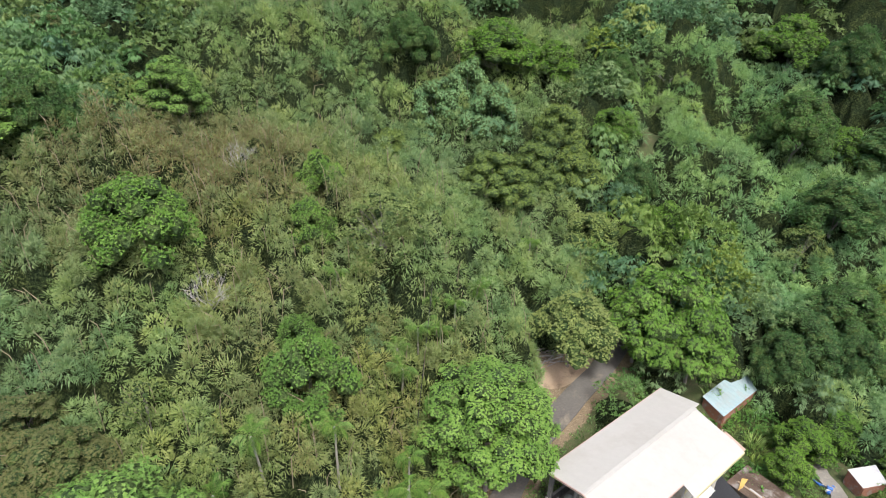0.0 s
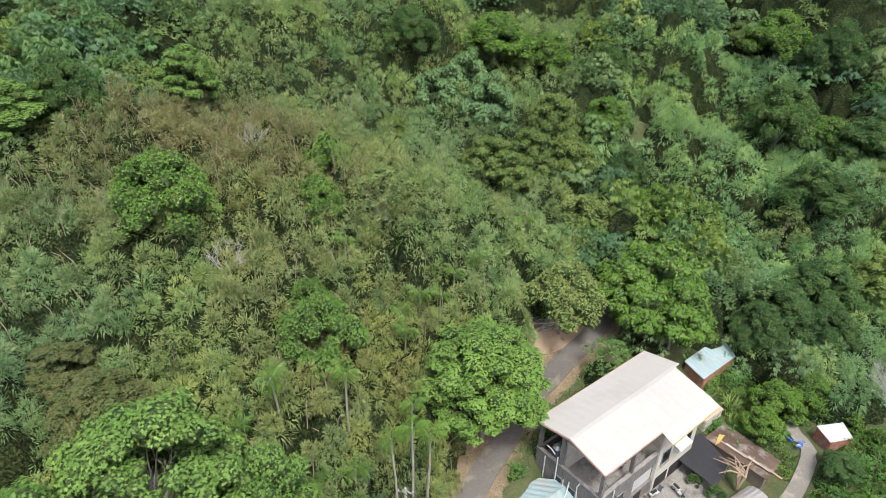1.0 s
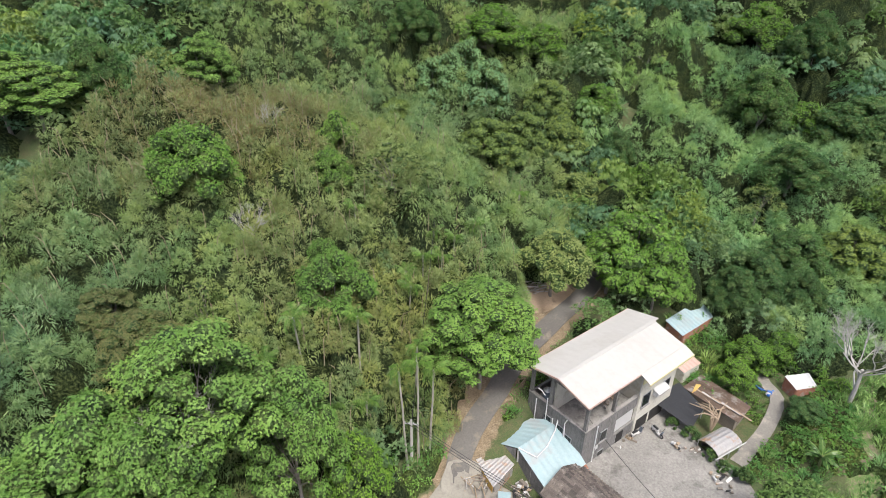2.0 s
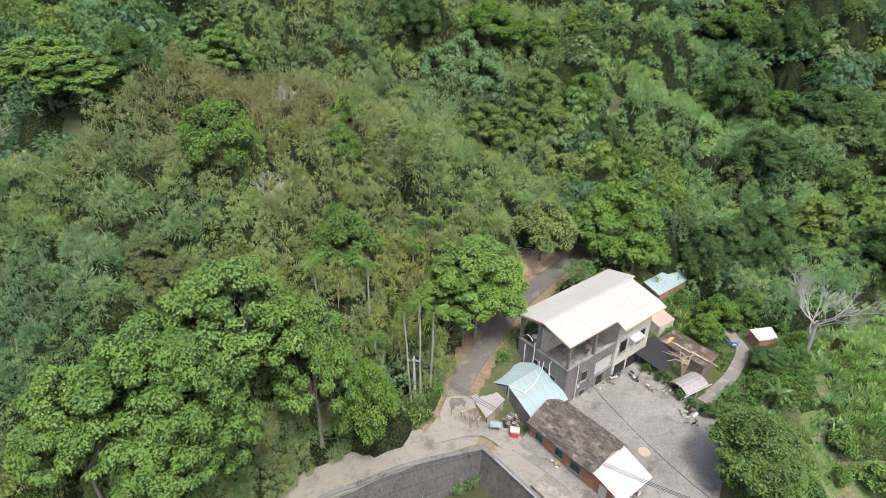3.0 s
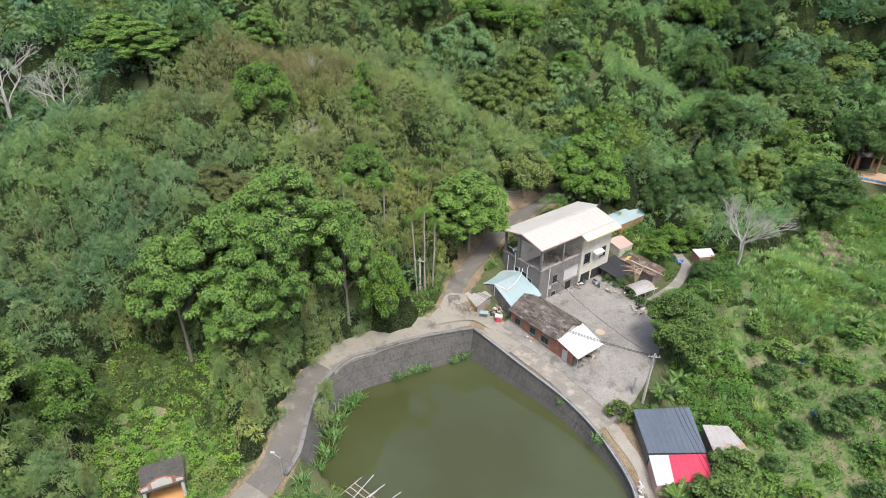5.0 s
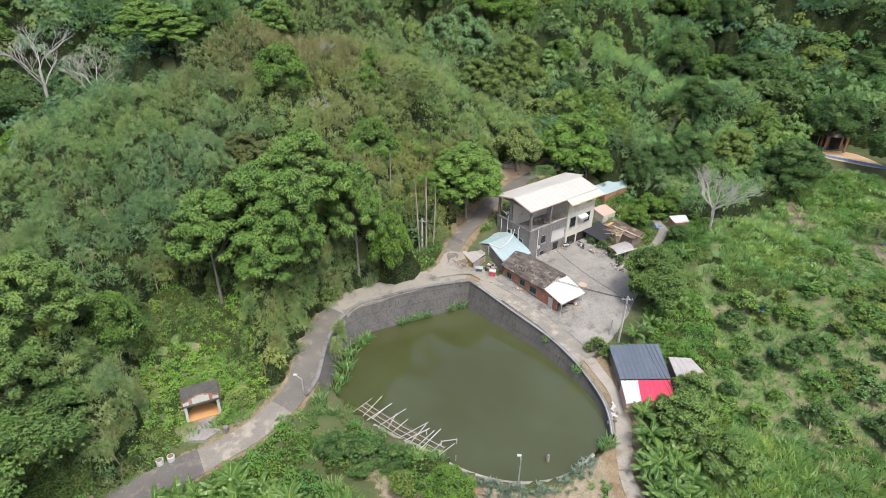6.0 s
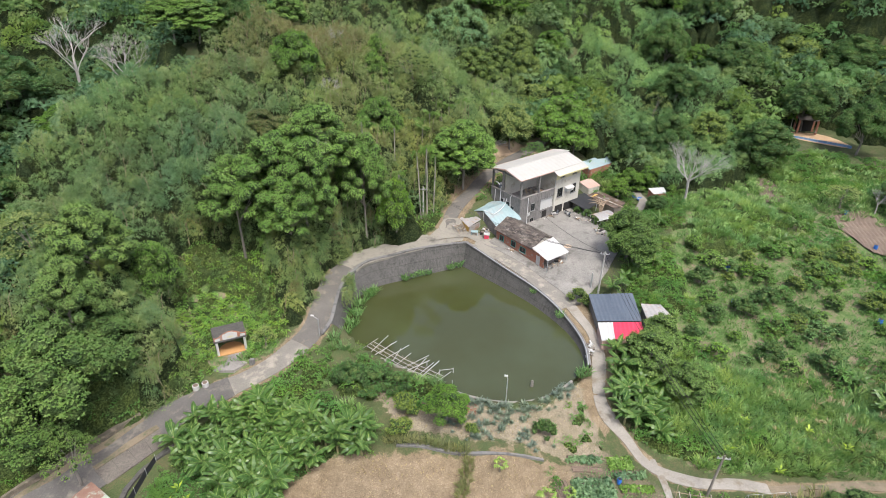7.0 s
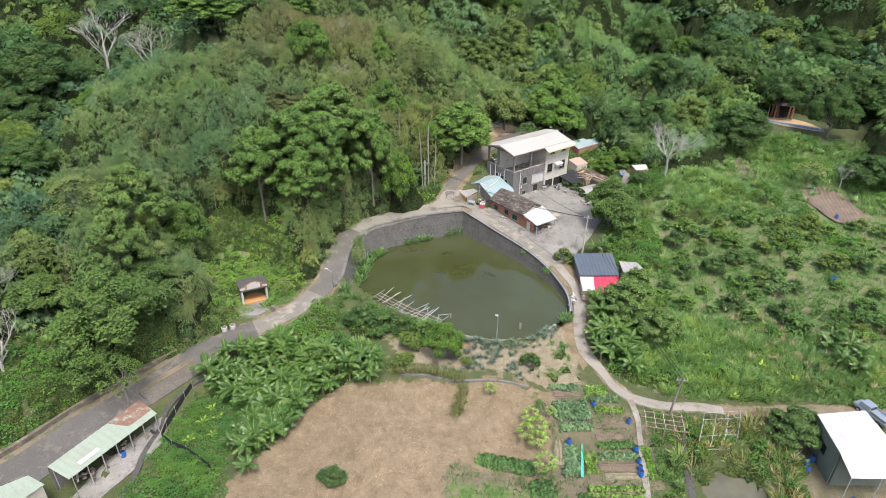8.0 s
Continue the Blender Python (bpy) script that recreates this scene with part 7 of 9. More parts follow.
for k in range(9):
    a = 0.9 + k * 0.28
    p0 = Vector((0, 0, 0.4))
    p1 = Vector((r.uniform(-0.4, 0.6), r.uniform(-0.2, 0.6), 2.2))
    p2 = p1 + Vector((math.cos(a) * r.uniform(0.8, 1.6), math.sin(a) * r.uniform(0.8, 1.6), 0.35))
    p3 = p2 + Vector((math.cos(a + r.uniform(-0.6, 0.6)) * 1.3, math.sin(a + r.uniform(-0.6, 0.6)) * 1.3, r.uniform(-0.1, 0.25)))
    bm = bmesh.new()
    tube(bm, [p0, p1, p2, p3], [0.14, 0.11, 0.08, 0.03], 5)
    part("branch", bm, M_WOOD, vine)
# arched carport
arch = tagged(new("arched_shelter"), "arched grey corrugated shelter full of scrap", "shelter")
arch.matrix_world = pose(18.8, 101.2, ground_at(18.8, 101.2), 0, 0, 38)
bm = bmesh.new()
rows = []
for k in range(15):
    a = math.pi * (0.12 + 0.76 * k / 14)
    y, z = -1.45 * math.cos(a), 0.75 + 0.95 * math.sin(a) + (0.04 if k % 2 else 0)
    rows.append([bm.verts.new((-1.9, y, z)), bm.verts.new((1.9, y, z)), bm.verts.new((-1.9, y * 0.98, z - 0.04)), bm.verts.new((1.9, y * 0.98, z - 0.04))])
for p, q in zip(rows, rows[1:]):
    bm.faces.new((p[0], q[0], q[1], p[1]))
    bm.faces.new((p[2], p[3], q[3], q[2]))
    bm.faces.new((p[0], p[2], q[2], q[0]))
    bm.faces.new((p[1], q[1], q[3], p[3]))
part("roof", bm, M_TIN, arch)
for x in (-1.7, 0, 1.7):
    for y in (-1.3, 1.3):
        part("post", pipe_bm([(x, y, -0.3), (x, y, 1.15)], r=0.05), M_STEEL, arch)
part("beam", pipe_bm([(-2.6, -1.5, 1.3), (2.2, -1.5, 1.3)], r=0.06), M_WHITE, arch)
clutter("junk_heap", "scrap and tins under the arched shelter", "junk", arch.matrix_world @ Matrix.Translation((0, 0, 0.1)), (1.5, 1.0, 0.5, 1.0), 22, MIXED, 12)
clutter("junk_heap", "old pots and stones along the yard's edge", "junk", Matrix.Translation((18.2, 97.6, ground_at(18.2, 97.6))), (1.0, 2.0, 0.4, 0.9), 24, MIXED, 13)
clutter("junk_heap", "pots with plants along the yard's edge", "junk", Matrix.Translation((15.4, 100.6, ground_at(15.4, 100.6))), (1.5, 0.5, 0.4, 0.8), 18, MIXED, 14)
hut = shed("garden_hut", "small brick hut with a white sheet roof under creepers", 2.6, [(28.6, 108.8, 4.3), (31.2, 109.7, 4.3), (30.8, 111.6, 4.7), (27.8, 110.6, 4.7)], M_WHITE, M_BRICK, -1.0)
clutter("junk_heap", "blue tarpaulin and crates beside the path", "junk", Matrix.Translation((26.0, 109.6, ground_at(26, 109.6))), (0.9, 0.7, 0.3, 1.0), 10, [M_BLUEPL, M_BLUEPL, M_WHITE], 15)
HEDGES = [(25.1, 115.4, 5.2, 1.8), (27.6, 114.6, 5.0, 1.7), (29.6, 114, 4.8, 1.6), (31.6, 117.5, 5.0, 1.8), (32.8, 113, 4.6, 1.5), (26.5, 112.5, 4.4, 1.4), (34, 110.5, 4.2, 1.4)]
for x, y, top, rad in HEDGES:
    plant_tree(BUSH[0], x, y, top, rad, M_TREE_GREEN, "mound of bright green creeper", "creeper_mound", "creeper", group="creeper mounds")

# ---- sheds beside the pond ----
SLATE_P = [(15.0, 76.3, 1.2), (21.5, 77.7, 1.2), (22.2, 71.6, 0.55), (15.95, 70.5, 0.55)]
shed("store_room", "low store with a white and rust-stained sheet roof behind the pond shed", -1.6, [(22.4, 75.2, 1.1), (25.2, 75.4, 1.1), (27.0, 71.8, 0.8), (22.9, 71.2, 0.8)], M_TIN, M_GREYWALL, -1.0)
slate = shed("pond_shed", "long shed with a slate-blue ribbed sheet roof beside the pond", -1.4, [SLATE_P[k] for k in (0, 1, 2, 3)], M_SLATE, M_GREYWALL, -1.2, 0.3, False, "shed", 0.94)
low = shed("pond_porch", "low porch with white and red roof sheets and clay-coloured walls", -1.8, [(16.0, 70.35, 0.42), (18.1, 70.75, 0.42), (18.2, 67.3, 0.05), (16.35, 66.7, 0.05)], M_WHITE, M_PINK, -1.0, 0.3, False, "porch", 0.92)
part("roof", sheet_bm(*[Vector(p) - low.location for p in ((18.12, 70.75, 0.42), (22.1, 71.5, 0.42), (22.4, 68.6, 0.05), (18.22, 67.3, 0.05))], 0.3), M_RED, low, "bright red sheets of the porch roof")
part("wall", slab_bm(*[Vector(p) - low.location for p in ((18.2, 67.6, 0.0), (22.1, 68.8, 0.0), (22.1, 68.8, -3.2), (18.2, 67.6, -3.2))], 0.12), M_PINK, low)
clutter("junk_heap", "white sacks and boards beside the pond wall", "junk", Matrix.Translation((15.0, 66.4, ground_at(15, 66.4) + 0.1)), (0.5, 1.6, 0.4, 1.1), 16, [M_WHITE, M_WHITE, M_DEBRIS], 16)


# ---- roadside shrine ----
shrine = tagged(new("shrine"), "open shrine with a grey flat roof and red-white scrolled crest", "shrine")
shrine.matrix_world = pose(-34.0, 60.4, -2.52, 0, 0, 33.5)
bm = boxes((-2.15, -1.7, 2.2, 2.15, 1.9, 2.45))
bmesh.ops.bevel(bm, geom=bm.edges[:], offset=0.04, segments=1, affect="EDGES")
part("roof", bm, M_WALL_DARK, shrine, "weathered grey flat roof")
part("floor", boxes((-2.1, -1.7, -0.6, 2.1, 1.9, 0.06)), rough_mat("orange floor tile", (0.4, 0.2, 0.07), (0.52, 0.3, 0.13), 2), shrine, "orange-brown tiled floor")
part("back_wall", boxes((-2.0, 1.55, 0.06, 2.0, 1.75, 2.2)), M_BRICK, shrine)
for x in (-2.0, 1.85):
    part("side_wall", boxes((x, -0.2, 0.06, x + 0.15, 1.54, 2.2)), M_GREYWALL, shrine)
for x in (-1.8, 1.8):
    part("pillar", pipe_bm([(x, -1.45, 0.06), (x, -1.45, 2.2)], r=0.17, sides=10), M_WHITE, shrine)
for k, (x0, x1, h, mat) in enumerate(((-2.0, -1.3, 0.35, M_WHITE), (-1.3, -0.95, 0.75, M_BRICK), (-0.95, -0.45, 0.8, M_WHITE), (-0.45, 0.45, 1.05, M_WHITE), (0.45, 0.95, 0.8, M_WHITE), (0.95, 1.3, 0.75, M_BRICK), (1.3, 2.0, 0.35, M_WHITE))):
    part("crest", prism([(-1.6, 2.45), (-1.45, 2.45), (-1.45, 2.45 + h), (-1.6, 2.45 + h)], x0, x1), mat, shrine)
for x0 in (-0.3, -0.12, 0.06, 0.24):
    part("sign_bar", boxes((x0, -1.63, 2.7, x0 + 0.12, -1.61, 2.9)), M_YELLOW, shrine)
part("crest_edge", pipe_bm([(-2.0, -1.53, 2.82), (-1.3, -1.53, 3.00), (-0.95, -1.53, 3.30), (-0.4, -1.53, 3.55), (0.4, -1.53, 3.55), (0.95, -1.53, 3.30), (1.3, -1.53, 3.00), (2.0, -1.53, 2.82)], r=0.07), M_BRICK, shrine)
for x in (-2.0, 2.0):
    part("finial", pipe_bm([(x, -1.53, 2.45), (x, -1.53, 3.00)], r=0.09), M_BRICK, shrine)
pad = [(-36.2, 57.6), (-32.0, 60.2), (-30.2, 57.8), (-31.5, 55.8), (-34.6, 55.2)]
bm = bmesh.new()
bm.faces.new([bm.verts.new((x, y, -2.6)) for x, y in pad])
ext = bmesh.ops.extrude_face_region(bm, geom=bm.faces[:])
bmesh.ops.translate(bm, verts=[v for v in ext["geom"] if isinstance(v, bmesh.types.BMVert)], vec=(0, 0, -0.5))
bmesh.ops.recalc_face_normals(bm, faces=bm.faces[:])
tagged(part("pavement", bm, M_CONCRETE), "cracked grey concrete pad before the shrine", "pad", kind="structure")


def planter(x, y):
    root = tagged(new("concrete_ring"), "round white concrete pot standing beside the road", "pot", "roadside pots")
    root.location = (x, y, ground_at(x, y))
    bm = bmesh.new()
    tube(bm, [(0, 0, -0.2), (0, 0, 0.1), (0, 0, 0.75), (0, 0, 0.8)], [0.38, 0.4, 0.42, 0.38], 14)
    part("pot", bm, M_WHITE, root)
    bm = bmesh.new()
    tube(bm, [(0, 0, 0.79), (0, 0, 0.81)], [0.32, 0.32], 14)
    part("fill", bm, M_SOIL, root)


planter(-35.2, 52.6)
planter(-34.2, 53.2)
stone = tagged(new("boundary_stone"), "dark grey standing stone beside the road", "stone")
stone.location = (-29.6, 57.4, ground_at(-29.6, 57.4))
part("block", boxes((-0.3, -0.25, -0.3, 0.3, 0.25, 0.9)), M_GREYWALL, stone)

# ---- sheds and yard at the bottom of the road ----
LOW_P = [(-39.0, 37.2, -3.5), (-35.8, 35.8, -3.85), (-39.6, 25.1, -3.85), (-42.8, 26.0, -3.5)]
byre = tagged(new("long_shed"), "long low shed with a pale green and rusty sheet roof", "shed")
byre.location = (-39.3, 31, -6.7)
q = [Vector(p) - byre.location for p in LOW_P]
part("roof", sheet_bm(q[3], q[0], q[1], q[2], 0.4), M_GREENROOF, byre)
for k in range(7):
    s = 0.03 + 0.94 * k / 6
    a, c = q[1].lerp(q[2], s), q[0].lerp(q[3], s)
    part("post", pipe_bm([(a.x, a.y, -0.6), (a.x, a.y, a.z - 0.05)], r=0.06), M_STEEL, byre)
    part("post", pipe_bm([(c.x, c.y, -0.6), (c.x, c.y, c.z - 0.05)], r=0.06), M_STEEL, byre)
part("back_wall", slab_bm(q[0] - Vector((0, 0, 0.1)), q[3] - Vector((0, 0, 0.1)), (q[3].x, q[3].y, -0.6), (q[0].x, q[0].y, -0.6), 0.12), M_GREYWALL, byre)
M_RUST = rough_mat("rusted roof sheet", (0.16, 0.085, 0.06), (0.28, 0.17, 0.13), 2.0, 0.8, spots=(0.3, 0.33, 0.27))
lift = Vector((0, 0, 0.045))
part("rusted_sheet", sheet_bm(q[3].lerp(q[0], 0.62) + lift, q[0] + lift, q[0].lerp(q[1], 0.72) + lift, q[3].lerp(q[2], 0.72).lerp(q[0].lerp(q[1], 0.72), 0.72) + lift, 0.4), M_RUST, byre, "rust-red upper sheets of the roof")
part("skylight", slab_bm(q[3].lerp(q[0], 0.16).lerp(q[2].lerp(q[1], 0.16), 0.62) + Vector((0, 0, 0.07)), q[3].lerp(q[0], 0.38).lerp(q[2].lerp(q[1], 0.38), 0.62) + Vector((0, 0, 0.07)), q[3].lerp(q[0], 0.38).lerp(q[2].lerp(q[1], 0.38), 0.8) + Vector((0, 0, 0.07)), q[3].lerp(q[0], 0.16).lerp(q[2].lerp(q[1], 0.16), 0.8) + Vector((0, 0, 0.07)), 0.03), M_WHITE, byre)
clutter("junk_heap", "crates and scrap stored under the long shed", "junk", Matrix.Translation((-38.8, 31, -6.6)) @ Euler((0, 0, radians(68))).to_matrix().to_4x4(), (4.5, 0.8, 0.5, 1.1), 26, MIXED, 18)
shed("low_shed", "low shed with a pale green sheet roof beside the road", -7.0, [(-46.2, 22.6, -3.6), (-44.1, 24.7, -3.6), (-41.6, 24.0, -3.7), (-43.0, 20.5, -3.7)], M_GREENROOF, M_CREAM, -0.6, 0.35)

# ---- white-roofed house beside the field ----
wh = tagged(new("farm_building"), "low farm building with a bright white sheet roof and grey-green walls", "house")
wh.location = (45, 41.5, -5.2)
wa, wb, wc_, wd = (Vector(p) - wh.location for p in ((42.3, 45.2, -0.4), (48.2, 46.8, -0.4), (49.0, 40.0, -0.2), (42.4, 39.2, -0.2)))
we, wf = (Vector(p) - wh.location for p in ((49.6, 37.6, -1.2), (42.9, 36.6, -1.2)))
part("roof", sheet_bm(wa, wb, wc_, wd, 0.3), M_WHITE, wh)
part("roof", sheet_bm(wd, wc_, we, wf, 0.3), M_WHITE, wh)
M_SAGE = rough_mat("grey-green boarding", (0.12, 0.145, 0.12), (0.21, 0.24, 0.205), 1.5, 0.8)
part("wall", slab_bm(wa + Vector((0.35, -0.3, -0.1)), wd + Vector((0.35, 0.2, -0.1)), (wd.x + 0.35, wd.y + 0.2, -0.6), (wa.x + 0.35, wa.y - 0.3, -0.6), 0.15), M_SAGE, wh)
part("wall", slab_bm(wd + Vector((0.4, 0.2, -0.1)), wc_ + Vector((-0.3, 0.2, -0.1)), (wc_.x - 0.3, wc_.y + 0.2, -0.6), (wd.x + 0.4, wd.y + 0.2, -0.6), 0.15), M_SAGE, wh)
part("wall", slab_bm(wb + Vector((-0.3, -0.3, -0.1)), wc_ + Vector((-0.3, 0.2, -0.1)), (wc_.x - 0.3, wc_.y + 0.2, -0.6), (wb.x - 0.3, wb.y - 0.3, -0.6), 0.15), M_SAGE, wh)
part("window_opening", slab_bm((wa.x + 0.18, wa.y - 1.2, 3.2), (wa.x + 0.19, wa.y - 3.6, 3.2), (wa.x + 0.19, wa.y - 3.6, 2.0), (wa.x + 0.18, wa.y - 1.2, 2.0), 0.04), M_GLASS, wh, "long dark window opening")
for p in (we, wf, we.lerp(wf, 0.5)):
    part("post", pipe_bm([(p.x * 0.97, p.y * 0.97, -0.5), (p.x * 0.97, p.y * 0.97, p.z - 0.05)], r=0.06), M_STEEL, wh)
clutter("junk_heap", "planks, sacks and cut branches before the farm building", "junk", Matrix.Translation((43.6, 35.0, -5.3)), (2.6, 1.2, 0.2, 1.2), 24, [M_WOOD, M_DEBRIS, M_WHITE, M_GREENROOF], 20)


def barrel(x, y, size=1.0, label="blue plastic barrel standing in the garden"):
    root = tagged(new("barrel"), label, "barrel", "blue barrels")
    root.matrix_world = Matrix.LocRotScale((x, y, ground_at(x, y)), None, (size, size, size))
    bm = bmesh.new()
    tube(bm, [(0, 0, 0), (0, 0, 0.06), (0, 0, 0.3), (0, 0, 0.33), (0, 0, 0.6), (0, 0, 0.63), (0, 0, 0.86), (0, 0, 0.9)], [0.25, 0.28, 0.29, 0.31, 0.31, 0.29, 0.28, 0.25], 14)
    part("drum", bm, M_BLUEPL, root)
    bm = bmesh.new()
    tube(bm, [(0, 0, 0.9), (0, 0, 0.93)], [0.23, 0.21], 14)
    part("lid", bm, M_BLACK, root)


for x, y in ((-37.9, 31.2), (21.6, 45.3), (22.0, 40.9), (22.1, 39.1), (22.1, 38.0), (22.1, 37.2), (17.4, 47.3), (14.1, 40.8), (41.2, 41.8), (42.1, 42.4), (41.0, 40.8), (44.6, 37.4), (53.9, 110.2), (64.9, 112.6), (64.8, 99.8), (37.7, 82.3), (38.9, 91.4), (57, 79)):
    barrel(x, y, rng.uniform(0.85, 1.15))


def car(x, y, turn):
    root = tagged(new("pickup"), "silver-blue pickup truck parked beside the farm building", "car")
    root.matrix_world = pose(x, y, ground_at(x, y), 0, 0, turn)
    bm = boxes((-2.2, -0.8, 0.4, 2.2, 0.8, 0.95))
    bmesh.ops.bevel(bm, geom=bm.edges[:], offset=0.12, segments=2, affect="EDGES")
    paint = rough_mat("silver-blue paint", (0.3, 0.36, 0.42), (0.38, 0.44, 0.5), 0.5, 0.3, 0.4, bump_by=0)
    part("body", bm, paint, root)
    part("cab", prism([(-0.72, 0.95), (0.72, 0.95), (0.62, 1.55), (-0.62, 1.55)], 0.1, 1.5), paint, root)
    part("windscreen", slab_bm((1.52, -0.62, 1.0), (1.52, 0.62, 1.0), (1.4, 0.55, 1.5), (1.4, -0.55, 1.5), 0.02), M_GLASS, root)
    part("rear_window", boxes((0.06, -0.5, 1.1, 0.09, 0.5, 1.45)), M_GLASS, root)
    part("load_bed", boxes((-2.1, -0.72, 0.96, 0.0, -0.66, 1.25), (-2.1, 0.66, 0.96, 0.0, 0.72, 1.25), (-2.12, -0.72, 0.96, -2.06, 0.72, 1.25)), paint, root)
    for px in (-1.4, 1.35):
        for py in (-0.75, 0.75):
            w = part("wheel", wheel_bm(0.34, 0.2), M_BLACK, root)
            w.location = (px, py, 0.34)
            part("rim", wheel_bm(0.2, 0.21), M_STEEL, w)
    for py in (-0.6, 0.6):
        part("headlight", boxes((2.19, py - 0.15, 0.65, 2.22, py + 0.15, 0.8)), M_WHITE, root)
        part("tail_light", boxes((-2.22, py - 0.08, 0.65, -2.19, py + 0.08, 0.85)), M_RED, root)


car(52.2, 51.2, 118)

# ---- far pavilion, fence and tilled plots ----
pav = tagged(new("pavilion"), "open hut with a grey littered roof on a sandy terrace", "hut")
pav.matrix_world = pose(69.2, 150.0, ground_at(69.2, 150), 0, 0, -5)
part("roof", sheet_bm((-2.3, -1.6, 3.4), (2.3, -1.6, 3.4), (2.3, 1.6, 4.0), (-2.3, 1.6, 4.0), 0.5), M_DEBRIS, pav)
for x in (-2, 2):
    for y in (-1.4, 1.4):
        part("post", boxes((x - 0.2, y - 0.2, -0.5, x + 0.2, y + 0.2, 3.4 if y < 0 else 3.9)), M_BRICK, pav)
# back wall coloured near-black for the shade under the roof
part("back_wall", boxes((-1.8, 1.3, -0.5, 1.8, 1.5, 3.0)), M_INDOOR_SHADE, pav)
fence = tagged(new("fence"), "low blue sheet fence along the far terrace", "fence")
fence.location = (70, 143.4, 4.6)
fa, fb = Vector((63.8, 146.6, 4.9)) - fence.location, Vector((76, 140.4, 4.9)) - fence.location
M_FENCE = rough_mat("blue painted sheet", (0.12, 0.26, 0.5), (0.22, 0.38, 0.6), 1.5, 0.5)
for k in range(14):
    a, c = fa.lerp(fb, k / 14), fa.lerp(fb, (k + 0.97) / 14)
    part("panel", slab_bm((a.x, a.y, a.z + 1.1), (c.x, c.y, c.z + 1.1), (c.x, c.y, c.z - 0.6), (a.x, a.y, a.z - 0.6), 0.05), M_FENCE, fence)
    part("post", boxes((a.x - 0.06, a.y - 0.06, a.z - 0.8, a.x + 0.06, a.y + 0.06, a.z + 1.25)), M_STEEL, fence)


def patch(name, poly, material, label, lift=0.09, furrow=0.0, way=0.0, step=1.0, category="field", kind="structure"):
    """A patch of soil laid over the ground, ploughed in furrows where asked."""
    bm = bmesh.new()
    p = np.array(poly, float)
    ring = smooth_line([(*v, 0) for v in np.vstack([p, p[:1]])], step)[:-1]
    bm.faces.new([bm.verts.new((v[0] + 0.12 * noise.noise(Vector(v)), v[1] + 0.12 * noise.noise(Vector(v) * 1.7), 0)) for v in ring])
    lo, hi = p.min(0) - 1, p.max(0) + 1
    cut = 0.35 if furrow else step
    for axis in (0, 1):
        for a in np.arange(lo[axis], hi[axis], cut if furrow and axis == 0 else max(step, 1.0)):
            no = Vector((1, 0, 0)) if axis == 0 else Vector((0, 1, 0))
            bmesh.ops.bisect_plane(bm, geom=bm.verts[:] + bm.edges[:] + bm.faces[:], plane_co=no * a, plane_no=no)
    co = np.array([v.co[:] for v in bm.verts])
    z = land(co[:, 0], co[:, 1])
    for v, h in zip(bm.verts, z):
        v.co.z = h + lift + furrow * (math.sin(v.co.x * 9 + way * v.co.y) + 1) / 2
    return tagged(part(name, bm, material), label, category, kind=kind)


patch("ground_plot", [(50.9, 115.2), (52, 124.8), (55, 125.4), (56, 117)], M_SOIL, "narrow tilled brown plot in the green valley", 0.2, 0.12, 1.0)
patch("ground_plot", [(61, 111.8), (68.6, 112.2), (69.8, 100), (64.2, 98.6)], M_SOIL, "tilled brown plot in the green valley", 0.2, 0.12, 1.0)
patch("ground_terrace", [(63, 146.8), (66.5, 149.5), (73, 148.2), (76.5, 141.6), (74, 140.6)], rough_mat("orange sand", (0.4, 0.27, 0.15), (0.52, 0.38, 0.25), 1.0), "bare sandy terrace before the far hut", 0.15)
patch("ground_clearing", [(-4.2, 113.4), (-3.4, 118.4), (1.5, 120.8), (3.6, 119.4), (0.4, 114.6)], rough_mat("bare pinkish earth", (0.28, 0.2, 0.13), (0.44, 0.34, 0.24), 1.0, spots=(0.2, 0.15, 0.1)), "bare earth clearing beside the lane", 0.12)

patch("pavement", [(-12.5, 86.6), (-8.4, 88.4), (-4.8, 89.6), (-2.2, 88.4), (-0.6, 89.2), (-3.4, 91.4), (-5.4, 92.6), (-6.6, 94.0), (-9.2, 93.6), (-9.8, 91.2)], M_JUNCTION, "pale worn concrete apron where the lane meets the road", 0.2, category="pavement")

# ---- poles, lamps, wires ----
def utility_pole(x, y, z, top, lean, label, arms=True, material=None):
    root = tagged(new("utility_pole"), label, "utility pole", "utility poles")
    root.location = (x, y, z)
    h = top - z
    bm = bmesh.new()
    tube(bm, [(0, 0, -0.8), (lean[0] * 0.5, lean[1] * 0.5, h * 0.5), (lean[0], lean[1], h)], [0.17, 0.14, 0.1], 8)
    part("pole", bm, material or M_POLE, root)
    if arms:
        part("cross_arm", boxes((lean[0] - 0.7, lean[1] - 0.05, h - 0.55, lean[0] + 0.7, lean[1] + 0.05, h - 0.45)), M_STEEL, root)
        for k in (-0.6, -0.2, 0.2, 0.6):
            part("insulator", pipe_bm([(lean[0] + k, lean[1], h - 0.45), (lean[0] + k, lean[1], h - 0.25)], r=0.05), M_WHITE, root)
    return Vector((x + lean[0], y + lean[1], top - 0.4))


P1 = utility_pole(-12.7, 92.3, ground_at(-12.7, 92.3), 9.6, (0.0, 0.0), "grey concrete utility pole beside the lane")
P2 = utility_pole(16.9, 80.1, -0.9, 6.6, (0.15, 0.0), "grey concrete utility pole at the edge of the yard")
P3 = utility_pole(26.7, 47.1, -5.0, 1.2, (0.6, 0.2), "leaning dark utility pole beside the path", True, M_BARK)
